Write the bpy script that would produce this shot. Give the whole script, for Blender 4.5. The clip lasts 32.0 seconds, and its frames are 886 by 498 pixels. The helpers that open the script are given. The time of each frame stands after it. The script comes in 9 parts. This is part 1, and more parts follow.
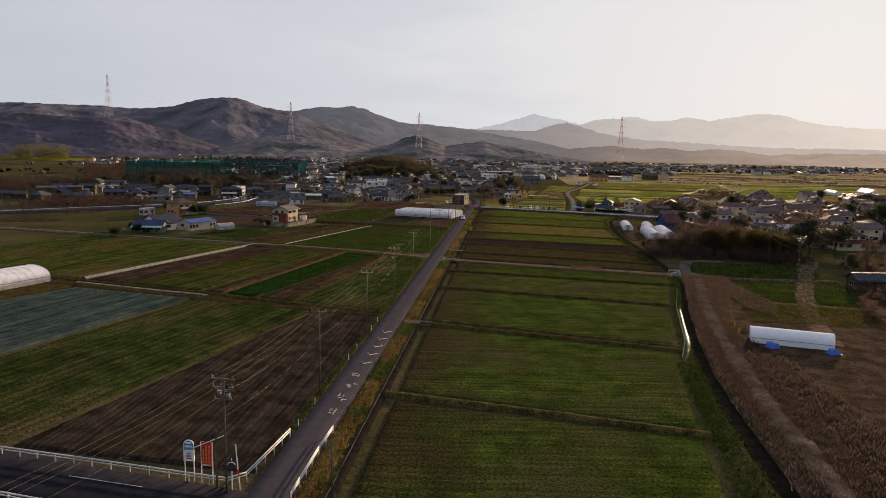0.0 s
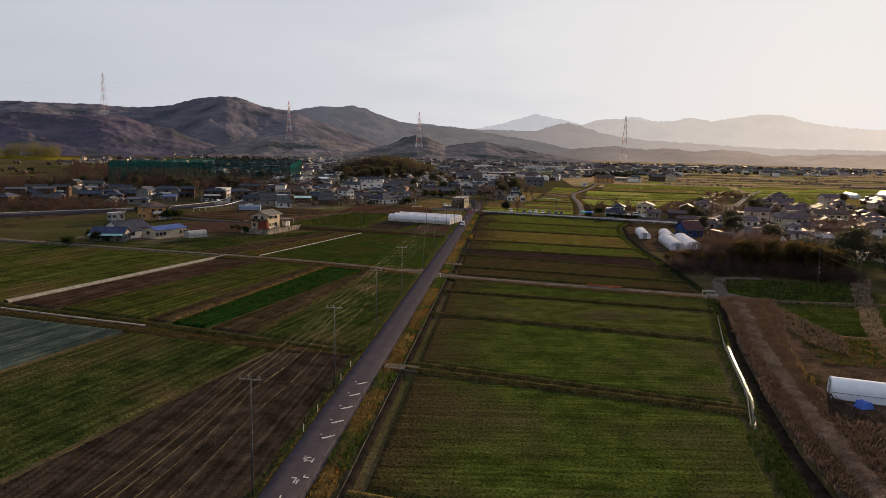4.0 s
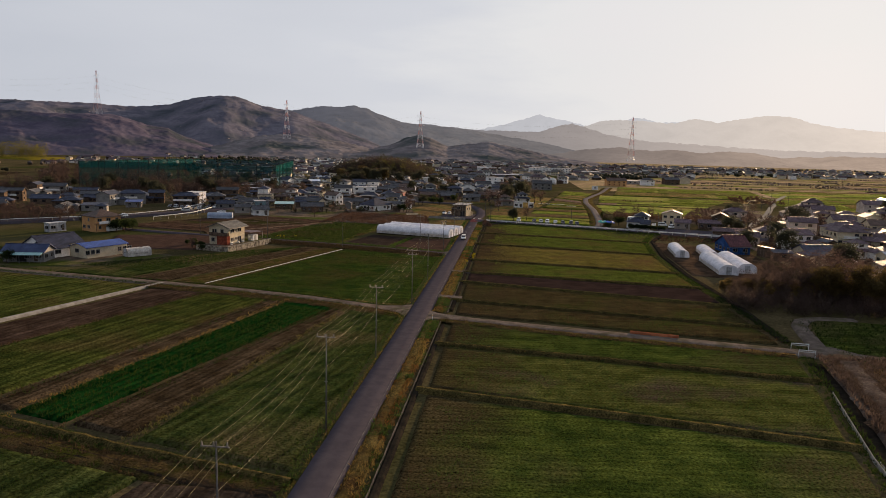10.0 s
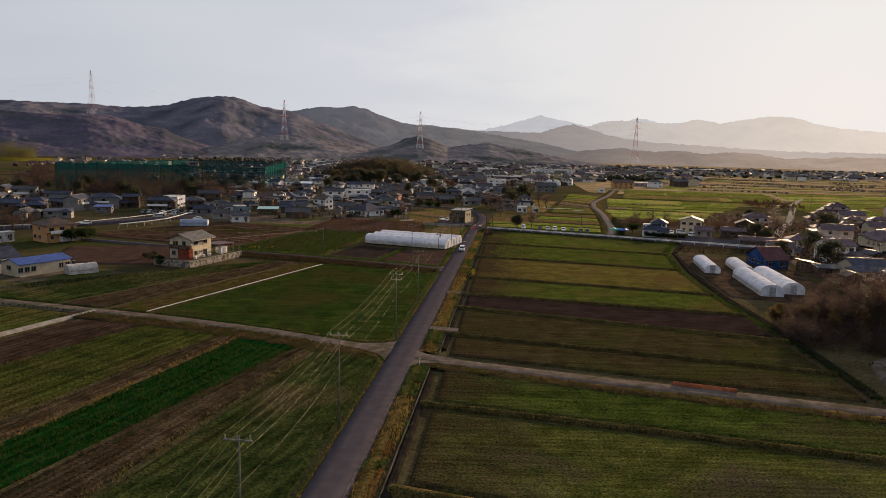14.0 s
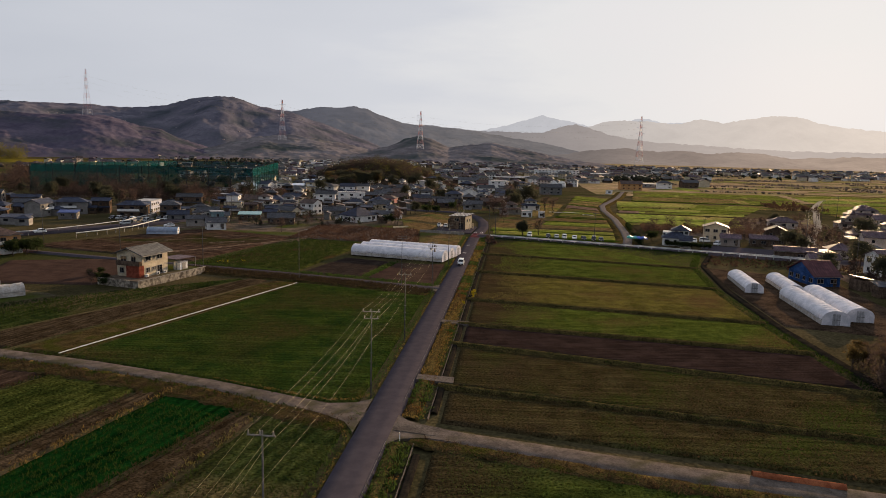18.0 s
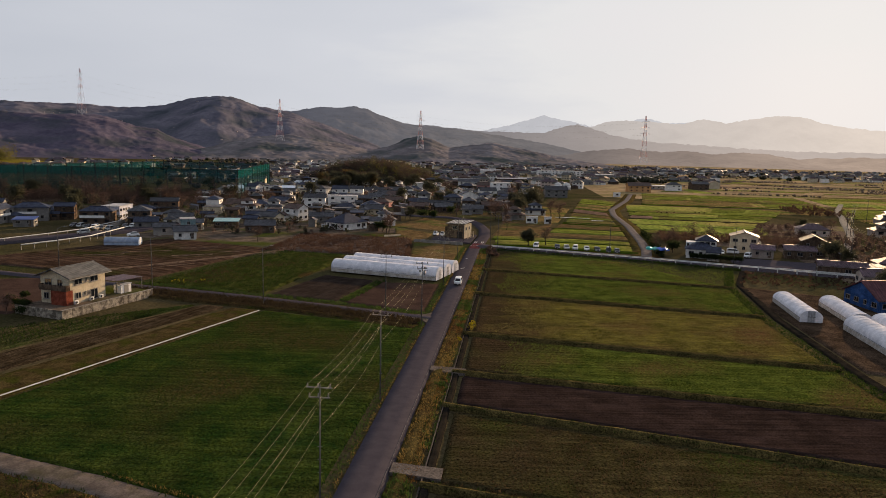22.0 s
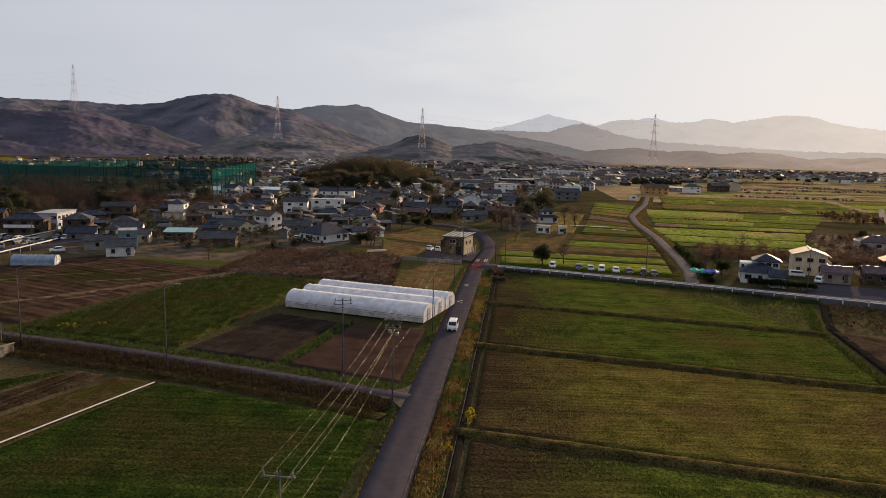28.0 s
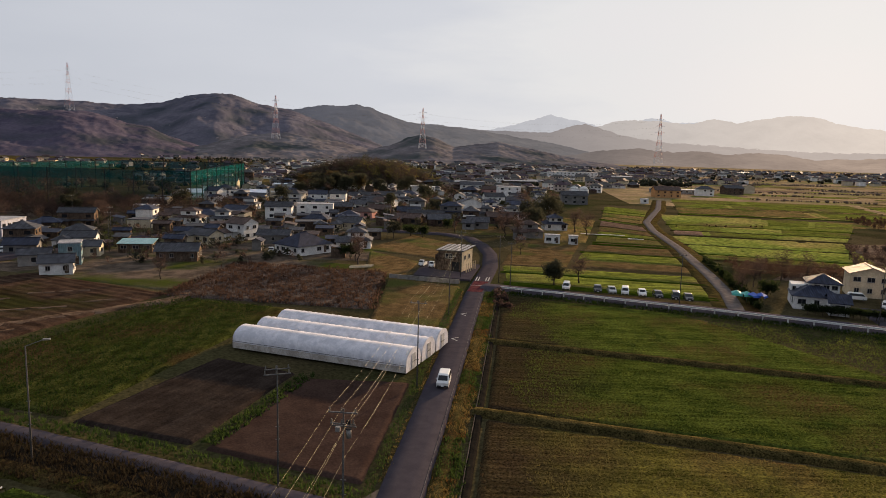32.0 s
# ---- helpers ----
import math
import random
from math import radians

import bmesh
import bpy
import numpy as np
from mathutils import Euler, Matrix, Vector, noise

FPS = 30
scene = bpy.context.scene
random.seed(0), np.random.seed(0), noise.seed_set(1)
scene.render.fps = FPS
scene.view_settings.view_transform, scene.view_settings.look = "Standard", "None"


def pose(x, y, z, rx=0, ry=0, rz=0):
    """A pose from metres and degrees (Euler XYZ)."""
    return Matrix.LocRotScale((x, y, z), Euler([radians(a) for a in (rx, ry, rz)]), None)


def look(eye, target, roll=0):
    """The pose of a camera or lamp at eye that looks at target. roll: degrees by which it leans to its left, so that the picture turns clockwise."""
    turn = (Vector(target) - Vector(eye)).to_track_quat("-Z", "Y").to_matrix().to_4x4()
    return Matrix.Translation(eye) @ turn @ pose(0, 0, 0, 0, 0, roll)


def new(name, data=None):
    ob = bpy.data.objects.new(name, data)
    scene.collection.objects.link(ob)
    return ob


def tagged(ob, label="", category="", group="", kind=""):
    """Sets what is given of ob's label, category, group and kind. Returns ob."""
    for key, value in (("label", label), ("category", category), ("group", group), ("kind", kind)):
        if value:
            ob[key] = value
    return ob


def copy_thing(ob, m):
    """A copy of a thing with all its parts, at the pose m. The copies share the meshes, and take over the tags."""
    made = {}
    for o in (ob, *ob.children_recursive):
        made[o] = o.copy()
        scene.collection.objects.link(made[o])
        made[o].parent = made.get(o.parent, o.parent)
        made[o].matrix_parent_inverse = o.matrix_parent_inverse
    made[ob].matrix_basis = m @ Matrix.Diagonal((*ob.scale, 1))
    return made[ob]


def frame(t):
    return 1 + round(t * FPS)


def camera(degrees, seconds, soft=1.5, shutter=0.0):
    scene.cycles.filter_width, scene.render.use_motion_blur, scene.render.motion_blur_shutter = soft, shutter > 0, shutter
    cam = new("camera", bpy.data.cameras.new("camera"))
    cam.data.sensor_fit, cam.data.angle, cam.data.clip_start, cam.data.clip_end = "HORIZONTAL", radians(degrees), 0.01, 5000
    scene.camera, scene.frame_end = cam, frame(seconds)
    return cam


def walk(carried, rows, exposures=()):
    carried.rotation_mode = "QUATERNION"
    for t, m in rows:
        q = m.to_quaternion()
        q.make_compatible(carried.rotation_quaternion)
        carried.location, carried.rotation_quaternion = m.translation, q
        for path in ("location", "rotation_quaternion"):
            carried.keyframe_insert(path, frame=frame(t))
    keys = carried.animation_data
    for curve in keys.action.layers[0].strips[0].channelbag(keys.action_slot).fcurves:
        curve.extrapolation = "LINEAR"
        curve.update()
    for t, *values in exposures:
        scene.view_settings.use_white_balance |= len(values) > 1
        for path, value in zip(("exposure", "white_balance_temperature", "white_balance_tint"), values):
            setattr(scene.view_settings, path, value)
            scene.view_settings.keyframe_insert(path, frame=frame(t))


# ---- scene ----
cam = camera(65.5, 32.0, soft=0.7)
EYE = 33.6
ROWS = [
    (0.0, 0.000, 0.000, 0.000, 0.176, -8.420, -1.180),
    (0.5, 0.190, 3.433, -0.056, 0.182, -8.414, -1.200),
    (1.0, 0.394, 6.936, -0.111, 0.193, -8.414, -1.220),
    (1.5, 0.584, 10.439, -0.180, 0.205, -8.414, -1.230),
    (2.0, 0.761, 14.035, -0.222, 0.216, -8.414, -1.240),
    (2.5, 0.937, 17.655, -0.305, 0.228, -8.414, -1.250),
    (3.0, 1.100, 21.251, -0.305, 0.239, -8.420, -1.270),
    (3.5, 1.236, 24.871, -0.319, 0.250, -8.420, -1.290),
    (5.5, 1.671, 40.073, -0.389, 0.336, -8.426, -1.370),
    (6.0, 1.766, 43.810, -0.444, 0.364, -8.420, -1.400),
    (6.5, 1.875, 47.593, -0.500, 0.393, -8.432, -1.440),
    (7.0, 1.983, 51.329, -0.569, 0.410, -8.420, -1.460),
    (7.5, 2.119, 55.019, -0.597, 0.427, -8.420, -1.470),
    (8.0, 2.255, 58.662, -0.639, 0.438, -8.408, -1.480),
    (8.5, 2.404, 62.352, -0.666, 0.450, -8.396, -1.490),
    (9.0, 2.554, 65.971, -0.680, 0.455, -8.378, -1.490),
    (9.5, 2.703, 69.568, -0.666, 0.467, -8.372, -1.500),
    (10.0, 2.825, 73.234, -0.666, 0.472, -8.360, -1.500),
    (10.5, 2.988, 76.877, -0.680, 0.484, -8.349, -1.500),
    (11.0, 3.151, 80.427, -0.680, 0.495, -8.337, -1.510),
    (11.5, 3.287, 84.046, -0.722, 0.495, -8.319, -1.500),
    (12.0, 3.518, 87.619, -0.736, 0.501, -8.313, -1.500),
    (12.5, 3.722, 91.145, -0.791, 0.512, -8.301, -1.490),
    (13.0, 3.912, 94.648, -0.833, 0.529, -8.289, -1.480),
    (13.5, 4.102, 98.151, -0.889, 0.541, -8.283, -1.480),
    (14.0, 4.252, 101.677, -0.958, 0.552, -8.283, -1.480),
    (14.5, 4.442, 105.274, -1.027, 0.563, -8.283, -1.470),
    (16.5, 4.958, 119.822, -1.388, 0.626, -8.271, -1.440),
    (17.0, 5.121, 123.349, -1.361, 0.637, -8.265, -1.430),
    (17.5, 5.311, 126.688, -1.402, 0.654, -8.259, -1.410),
    (18.0, 5.474, 130.214, -1.347, 0.666, -8.253, -1.410),
    (18.5, 5.678, 133.811, -1.347, 0.689, -8.253, -1.390),
    (19.0, 5.800, 137.360, -1.305, 0.700, -8.253, -1.400),
    (19.5, 5.963, 140.910, -1.277, 0.711, -8.242, -1.410),
    (20.0, 6.126, 144.459, -1.263, 0.734, -8.242, -1.400),
    (20.5, 6.316, 148.032, -1.277, 0.694, -8.236, -1.400),
    (21.0, 6.507, 151.512, -1.277, 0.711, -8.236, -1.400),
    (21.5, 6.697, 155.038, -1.319, 0.728, -8.230, -1.400),
    (22.0, 6.846, 158.611, -1.375, 0.757, -8.230, -1.400),
    (22.5, 6.996, 162.184, -1.388, 0.774, -8.242, -1.410),
    (23.0, 7.118, 165.804, -1.402, 0.791, -8.248, -1.420),
    (23.5, 7.199, 169.517, -1.388, 0.808, -8.259, -1.430),
    (24.0, 7.294, 173.277, -1.375, 0.825, -8.271, -1.440),
    (24.5, 7.389, 177.083, -1.402, 0.842, -8.265, -1.460),
    (25.0, 7.498, 180.843, -1.416, 0.865, -8.277, -1.480),
    (25.5, 7.607, 184.696, -1.472, 0.888, -8.289, -1.500),
    (27.5, 8.598, 199.712, -1.888, 1.030, -8.307, -1.530),
    (28.0, 8.721, 203.472, -1.916, 1.053, -8.313, -1.540),
    (28.5, 8.857, 207.208, -1.944, 1.070, -8.313, -1.550),
    (29.0, 9.006, 210.921, -1.999, 1.093, -8.307, -1.570),
    (29.5, 9.196, 214.658, -2.013, 1.104, -8.313, -1.590),
    (30.0, 9.359, 218.324, -2.055, 1.121, -8.313, -1.590),
    (30.5, 9.522, 222.014, -2.083, 1.144, -8.301, -1.600),
    (31.0, 9.672, 225.587, -2.083, 1.161, -8.295, -1.610),
    (31.5, 9.835, 229.206, -2.138, 1.184, -8.283, -1.620),
    (32.0, 10.011, 232.779, -2.166, 1.206, -8.271, -1.600),
]
walk(cam, [(t, pose(21.24, 0, EYE, 0, 0, 5.25) @ pose(x, y, z, 90 + pitch, roll, yaw)) for t, x, y, z, yaw, pitch, roll in ROWS])

# ---- sky and sun: a thin veil of cloud, low sun ahead ----
SUN_AZ, SUN_EL = 24.0, 10.5
world = bpy.data.worlds.new("sky")
scene.world = world
world.use_nodes = True
wn, wl = world.node_tree.nodes, world.node_tree.links
wn.clear()
w_out = wn.new("ShaderNodeOutputWorld")
w_sky = wn.new("ShaderNodeTexSky")
w_sky.sky_type, w_sky.sun_disc = "NISHITA", False
w_sky.sun_elevation, w_sky.sun_rotation = radians(SUN_EL), radians(SUN_AZ)
w_sky.air_density, w_sky.dust_density = 1.0, 2.5
w_bg = wn.new("ShaderNodeBackground")
w_bg.inputs["Strength"].default_value = 0.05
wl.new(w_sky.outputs[0], w_bg.inputs[0])
# the cloud veil, whiter towards the sun and streaked
w_co = wn.new("ShaderNodeTexCoord")
w_dot = wn.new("ShaderNodeVectorMath")
w_dot.operation = "DOT_PRODUCT"
w_dot.inputs[1].default_value = (math.sin(radians(SUN_AZ)) * math.cos(radians(SUN_EL)), math.cos(radians(SUN_AZ)) * math.cos(radians(SUN_EL)), math.sin(radians(SUN_EL)))
wl.new(w_co.outputs["Generated"], w_dot.inputs[0])
w_map = wn.new("ShaderNodeMapping")
w_map.inputs["Scale"].default_value = (2.0, 2.0, 9.0)
w_map.inputs["Rotation"].default_value = (0.15, 0.1, 0.4)
wl.new(w_co.outputs["Generated"], w_map.inputs[0])
w_noise = wn.new("ShaderNodeTexNoise")
w_noise.inputs["Scale"].default_value, w_noise.inputs["Detail"].default_value = 1.6, 5.0
wl.new(w_map.outputs[0], w_noise.inputs["Vector"])
w_ramp = wn.new("ShaderNodeValToRGB")
w_ramp.color_ramp.elements[0].position, w_ramp.color_ramp.elements[0].color = 0.0, (0.41, 0.445, 0.52, 1)
w_ramp.color_ramp.elements[1].position, w_ramp.color_ramp.elements[1].color = 1.0, (0.765, 0.752, 0.765, 1)
w_mid = w_ramp.color_ramp.elements.new(0.82)
w_mid.color = (0.635, 0.65, 0.70, 1)
w_mid = w_ramp.color_ramp.elements.new(0.93)
w_mid.color = (0.755, 0.752, 0.762, 1)
w_add = wn.new("ShaderNodeMath")
w_add.operation = "MULTIPLY_ADD"
w_add.inputs[1].default_value, w_add.inputs[2].default_value = 0.34, -0.17
wl.new(w_noise.outputs[0], w_add.inputs[0])
w_sum = wn.new("ShaderNodeMath")
wl.new(w_dot.outputs["Value"], w_sum.inputs[0])
wl.new(w_add.outputs[0], w_sum.inputs[1])
wl.new(w_sum.outputs[0], w_ramp.inputs[0])
w_veil = wn.new("ShaderNodeBackground")
w_veil.inputs["Strength"].default_value = 1.035
wl.new(w_ramp.outputs[0], w_veil.inputs[0])
w_mix = wn.new("ShaderNodeMixShader")
w_mix.inputs[0].default_value = 0.972
wl.new(w_bg.outputs[0], w_mix.inputs[1])
wl.new(w_veil.outputs[0], w_mix.inputs[2])
wl.new(w_mix.outputs[0], w_out.inputs[0])

sun = new("sun", bpy.data.lights.new("sun", "SUN"))
sun.data.energy, sun.data.angle, sun.data.color = 10.0, radians(1.2), (1.0, 0.69, 0.41)
sun.matrix_world = look((math.sin(radians(SUN_AZ)), math.cos(radians(SUN_AZ)), math.tan(radians(SUN_EL))), (0, 0, 0))
scene.view_settings.exposure = 0.0

# ---- materials ----
def links_of(m):
    return m.node_tree.nodes, m.node_tree.links


def surface(name, a, b, scale=0.5, rough=0.85, bump=0.3, fine=8.0, metal=0.0, rnd=0.12, rows=None, c=None, patch=0.05, coat=0.0, spec=0.0, grit=0.8, stain=None):
    """A rough surface of colours a and b: noise at two scales, a change from object to object, rows = (turn in degrees, spacing, depth)."""
    m = bpy.data.materials.new(name)
    m.use_nodes = True
    n, l = links_of(m)
    p = n["Principled BSDF"]
    p.inputs["Roughness"].default_value, p.inputs["Metallic"].default_value = rough, metal
    p.inputs["Specular IOR Level"].default_value = spec
    p.inputs["Coat Weight"].default_value = coat
    geo = n.new("ShaderNodeNewGeometry")
    big = n.new("ShaderNodeTexNoise")
    big.inputs["Scale"].default_value, big.inputs["Detail"].default_value, big.inputs["Roughness"].default_value = scale, 6.0, 0.65
    small = n.new("ShaderNodeTexNoise")
    small.inputs["Scale"].default_value, small.inputs["Detail"].default_value = scale * fine, 4.0
    for t in (big, small):
        l.new(geo.outputs["Position"], t.inputs["Vector"])
    ramp = n.new("ShaderNodeValToRGB")
    ramp.color_ramp.elements[0].position, ramp.color_ramp.elements[0].color = 0.41, (*a, 1)
    ramp.color_ramp.elements[1].position, ramp.color_ramp.elements[1].color = 0.59, (*b, 1)
    l.new(big.outputs[0], ramp.inputs[0])
    colour = ramp.outputs[0]
    if c:
        far = n.new("ShaderNodeTexNoise")
        far.inputs["Scale"].default_value, far.inputs["Detail"].default_value = patch, 5.0
        l.new(geo.outputs["Position"], far.inputs["Vector"])
        cut = n.new("ShaderNodeMapRange")
        cut.inputs[1].default_value, cut.inputs[2].default_value = 0.48, 0.66
        l.new(far.outputs[0], cut.inputs[0])
        mc = n.new("ShaderNodeMixRGB")
        mc.inputs[2].default_value = (*c, 1)
        l.new(cut.outputs[0], mc.inputs[0])
        l.new(colour, mc.inputs[1])
        colour = mc.outputs[0]
    if stain:
        # worn, bare ground along the road end of the fields: (x where it begins to fade, x where it ends, colour)
        x0, x1, tint = stain
        sx = n.new("ShaderNodeSeparateXYZ")
        l.new(geo.outputs["Position"], sx.inputs[0])
        ragged = n.new("ShaderNodeTexNoise")
        ragged.inputs["Scale"].default_value, ragged.inputs["Detail"].default_value = 0.09, 6.0
        l.new(geo.outputs["Position"], ragged.inputs["Vector"])
        shift = n.new("ShaderNodeMath")
        shift.operation = "MULTIPLY_ADD"
        shift.inputs[1].default_value = 34.0
        l.new(ragged.outputs[0], shift.inputs[0])
        l.new(sx.outputs[0], shift.inputs[2])
        fade = n.new("ShaderNodeMapRange")
        fade.inputs[1].default_value, fade.inputs[2].default_value = x0 + 17.0, x1 + 17.0
        fade.inputs[3].default_value, fade.inputs[4].default_value = 0.85, 0.0
        l.new(shift.outputs[0], fade.inputs[0])
        ms = n.new("ShaderNodeMixRGB")
        ms.inputs[2].default_value = (*tint, 1)
        l.new(fade.outputs[0], ms.inputs[0])
        l.new(colour, ms.inputs[1])
        colour = ms.outputs[0]
    height = small.outputs[0]
    if rows:
        turn, step, depth = rows
        mp = n.new("ShaderNodeMapping")
        mp.inputs["Rotation"].default_value = (0, 0, radians(-turn))
        l.new(geo.outputs["Position"], mp.inputs[0])
        wave = n.new("ShaderNodeTexWave")
        wave.bands_direction = "X"
        wave.inputs["Scale"].default_value = 0.314 / step
        wave.inputs["Distortion"].default_value, wave.inputs["Detail"].default_value = 2.6, 4.0
        wave.inputs["Detail Scale"].default_value = 0.6 * step
        l.new(mp.outputs[0], wave.inputs["Vector"])
        long_ = n.new("ShaderNodeMapping")
        long_.inputs["Scale"].default_value = (1.1 / step, 0.045, 1.0)
        l.new(mp.outputs[0], long_.inputs[0])
        streak = n.new("ShaderNodeTexNoise")
        streak.inputs["Scale"].default_value, streak.inputs["Detail"].default_value, streak.inputs["Roughness"].default_value = 1.0, 3.0, 0.6
        l.new(long_.outputs[0], streak.inputs["Vector"])
        drawn = n.new("ShaderNodeMapRange")
        drawn.inputs[1].default_value, drawn.inputs[2].default_value = 0.32, 0.68
        drawn.inputs[3].default_value, drawn.inputs[4].default_value = 1 - 1.3 * depth, 1 + 1.3 * depth
        l.new(streak.outputs[0], drawn.inputs[0])
        mr = n.new("ShaderNodeMixRGB")
        mr.blend_type = "MULTIPLY"
        mr.inputs[0].default_value = depth
        l.new(colour, mr.inputs[1])
        l.new(wave.outputs[0], mr.inputs[2])
        colour = mr.outputs[0]
    info = n.new("ShaderNodeObjectInfo")
    mul = n.new("ShaderNodeMath")
    mul.operation = "MULTIPLY_ADD"
    mul.inputs[1].default_value, mul.inputs[2].default_value = 2 * rnd, 1 - rnd
    l.new(info.outputs["Random"], mul.inputs[0])
    grain = n.new("ShaderNodeMath")
    grain.operation = "MULTIPLY_ADD"
    grain.inputs[1].default_value, grain.inputs[2].default_value = grit, 1.0 - grit / 2
    l.new(small.outputs[0], grain.inputs[0])
    both = n.new("ShaderNodeMath")
    both.operation = "MULTIPLY"
    l.new(mul.outputs[0], both.inputs[0])
    l.new(grain.outputs[0], both.inputs[1])
    if rows:
        lined = n.new("ShaderNodeMath")
        lined.operation = "MULTIPLY"
        l.new(both.outputs[0], lined.inputs[0])
        l.new(drawn.outputs[0], lined.inputs[1])
        both = lined
    hsv = n.new("ShaderNodeHueSaturation")
    l.new(both.outputs[0], hsv.inputs["Value"])
    l.new(colour, hsv.inputs["Color"])
    l.new(hsv.outputs[0], p.inputs["Base Color"])
    if bump:
        bp = n.new("ShaderNodeBump")
        bp.inputs["Strength"].default_value, bp.inputs["Distance"].default_value = bump, 0.6 / (scale * fine)
        l.new(height, bp.inputs["Height"])
        l.new(bp.outputs[0], p.inputs["Normal"])
    return m


def plain(name, col, rough=0.5, metal=0.0, spec=0.5):
    m = bpy.data.materials.new(name)
    m.use_nodes = True
    p = m.node_tree.nodes["Principled BSDF"]
    p.inputs["Base Color"].default_value = (*col, 1)
    p.inputs["Roughness"].default_value, p.inputs["Metallic"].default_value = rough, metal
    p.inputs["Specular IOR Level"].default_value = spec
    return m


def haze_glow(name, left, right, az0=-5.0, az1=26.0, strength=1.0, mottle=0.3):
    """Haze put into the emission of a far backdrop: paler towards the sun's side of the sky."""
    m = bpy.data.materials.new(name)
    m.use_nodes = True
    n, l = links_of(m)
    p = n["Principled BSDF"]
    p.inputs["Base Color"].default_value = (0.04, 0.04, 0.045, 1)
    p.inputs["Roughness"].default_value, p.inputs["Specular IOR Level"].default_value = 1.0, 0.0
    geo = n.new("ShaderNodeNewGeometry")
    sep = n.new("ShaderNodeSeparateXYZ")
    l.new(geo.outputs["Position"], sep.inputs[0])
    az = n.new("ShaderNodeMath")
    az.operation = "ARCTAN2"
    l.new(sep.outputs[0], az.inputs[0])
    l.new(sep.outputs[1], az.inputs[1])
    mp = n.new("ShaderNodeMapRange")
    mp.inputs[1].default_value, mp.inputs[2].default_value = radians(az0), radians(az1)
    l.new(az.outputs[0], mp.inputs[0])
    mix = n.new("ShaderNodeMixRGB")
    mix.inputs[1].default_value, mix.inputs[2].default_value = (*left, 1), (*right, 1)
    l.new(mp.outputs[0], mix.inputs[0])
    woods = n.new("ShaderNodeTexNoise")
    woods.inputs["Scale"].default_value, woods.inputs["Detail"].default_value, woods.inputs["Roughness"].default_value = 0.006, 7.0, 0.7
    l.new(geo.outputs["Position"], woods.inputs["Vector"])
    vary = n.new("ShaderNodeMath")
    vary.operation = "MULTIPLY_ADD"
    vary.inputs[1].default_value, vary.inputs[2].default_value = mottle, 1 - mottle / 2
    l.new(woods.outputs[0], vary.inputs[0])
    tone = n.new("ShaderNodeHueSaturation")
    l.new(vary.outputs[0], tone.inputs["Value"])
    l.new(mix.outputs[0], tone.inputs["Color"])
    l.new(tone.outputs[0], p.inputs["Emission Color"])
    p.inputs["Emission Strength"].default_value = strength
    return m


# ---- mesh tools ----
class Build:
    """Collects vertices and faces for one mesh."""
    def __init__(self):
        self.v, self.f = [], []

    def quad(self, *pts):
        k = len(self.v)
        self.v += [tuple(p) for p in pts]
        self.f.append(tuple(range(k, k + len(pts))))
        return self

    def box(self, x0, y0, z0, x1, y1, z1):
        k = len(self.v)
        self.v += [(x0, y0, z0), (x1, y0, z0), (x1, y1, z0), (x0, y1, z0), (x0, y0, z1), (x1, y0, z1), (x1, y1, z1), (x0, y1, z1)]
        self.f += [(k, k + 3, k + 2, k + 1), (k + 4, k + 5, k + 6, k + 7), (k, k + 1, k + 5, k + 4), (k + 1, k + 2, k + 6, k + 5), (k + 2, k + 3, k + 7, k + 6), (k + 3, k, k + 4, k + 7)]
        return self

    def slab(self, pts, h):
        """A plate of thickness h under the polygon pts (anticlockwise from above)."""
        k, n = len(self.v), len(pts)
        self.v += [tuple(p) for p in pts] + [(p[0], p[1], p[2] - h) for p in pts]
        self.f.append(tuple(range(k, k + n)))
        self.f.append(tuple(range(k + 2 * n - 1, k + n - 1, -1)))
        self.f += [(k + i, k + n + i, k + n + (i + 1) % n, k + (i + 1) % n) for i in range(n)]
        return self

    def tube(self, p, q, r0, r1=None, n=8, caps=True):
        p, q = Vector(p), Vector(q)
        r1 = r0 if r1 is None else r1
        d = (q - p).normalized()
        a = d.cross(Vector((0, 0, 1)) if abs(d.z) < 0.9 else Vector((1, 0, 0))).normalized()
        b = d.cross(a)
        k = len(self.v)
        for c, r in ((p, r0), (q, r1)):
            for i in range(n):
                t = 2 * math.pi * i / n
                self.v.append(tuple(c + a * (r * math.cos(t)) + b * (r * math.sin(t))))
        self.f += [(k + i, k + n + i, k + n + (i + 1) % n, k + (i + 1) % n) for i in range(n)]
        if caps:
            self.f += [tuple(range(k, k + n)), tuple(range(k + 2 * n - 1, k + n - 1, -1))]
        return self

    def sweep(self, pts, r, n=4):
        """One unbroken thin tube through all the points."""
        pts = [Vector(p) for p in pts]
        k = len(self.v)
        for i, p in enumerate(pts):
            d = (pts[min(i + 1, len(pts) - 1)] - pts[max(i - 1, 0)]).normalized()
            a = d.cross(Vector((0, 0, 1))).normalized()
            b = d.cross(a)
            self.v += [tuple(p + a * (r * math.cos(2 * math.pi * j / n)) + b * (r * math.sin(2 * math.pi * j / n))) for j in range(n)]
        self.f += [(k + i * n + j, k + (i + 1) * n + j, k + (i + 1) * n + (j + 1) % n, k + i * n + (j + 1) % n) for i in range(len(pts) - 1) for j in range(n)]
        return self

    def mesh(self, name="mesh", smooth=False):
        me = bpy.data.meshes.new(name)
        me.from_pydata(self.v, [], self.f)
        if smooth:
            me.shade_smooth()
        me.update()
        return me


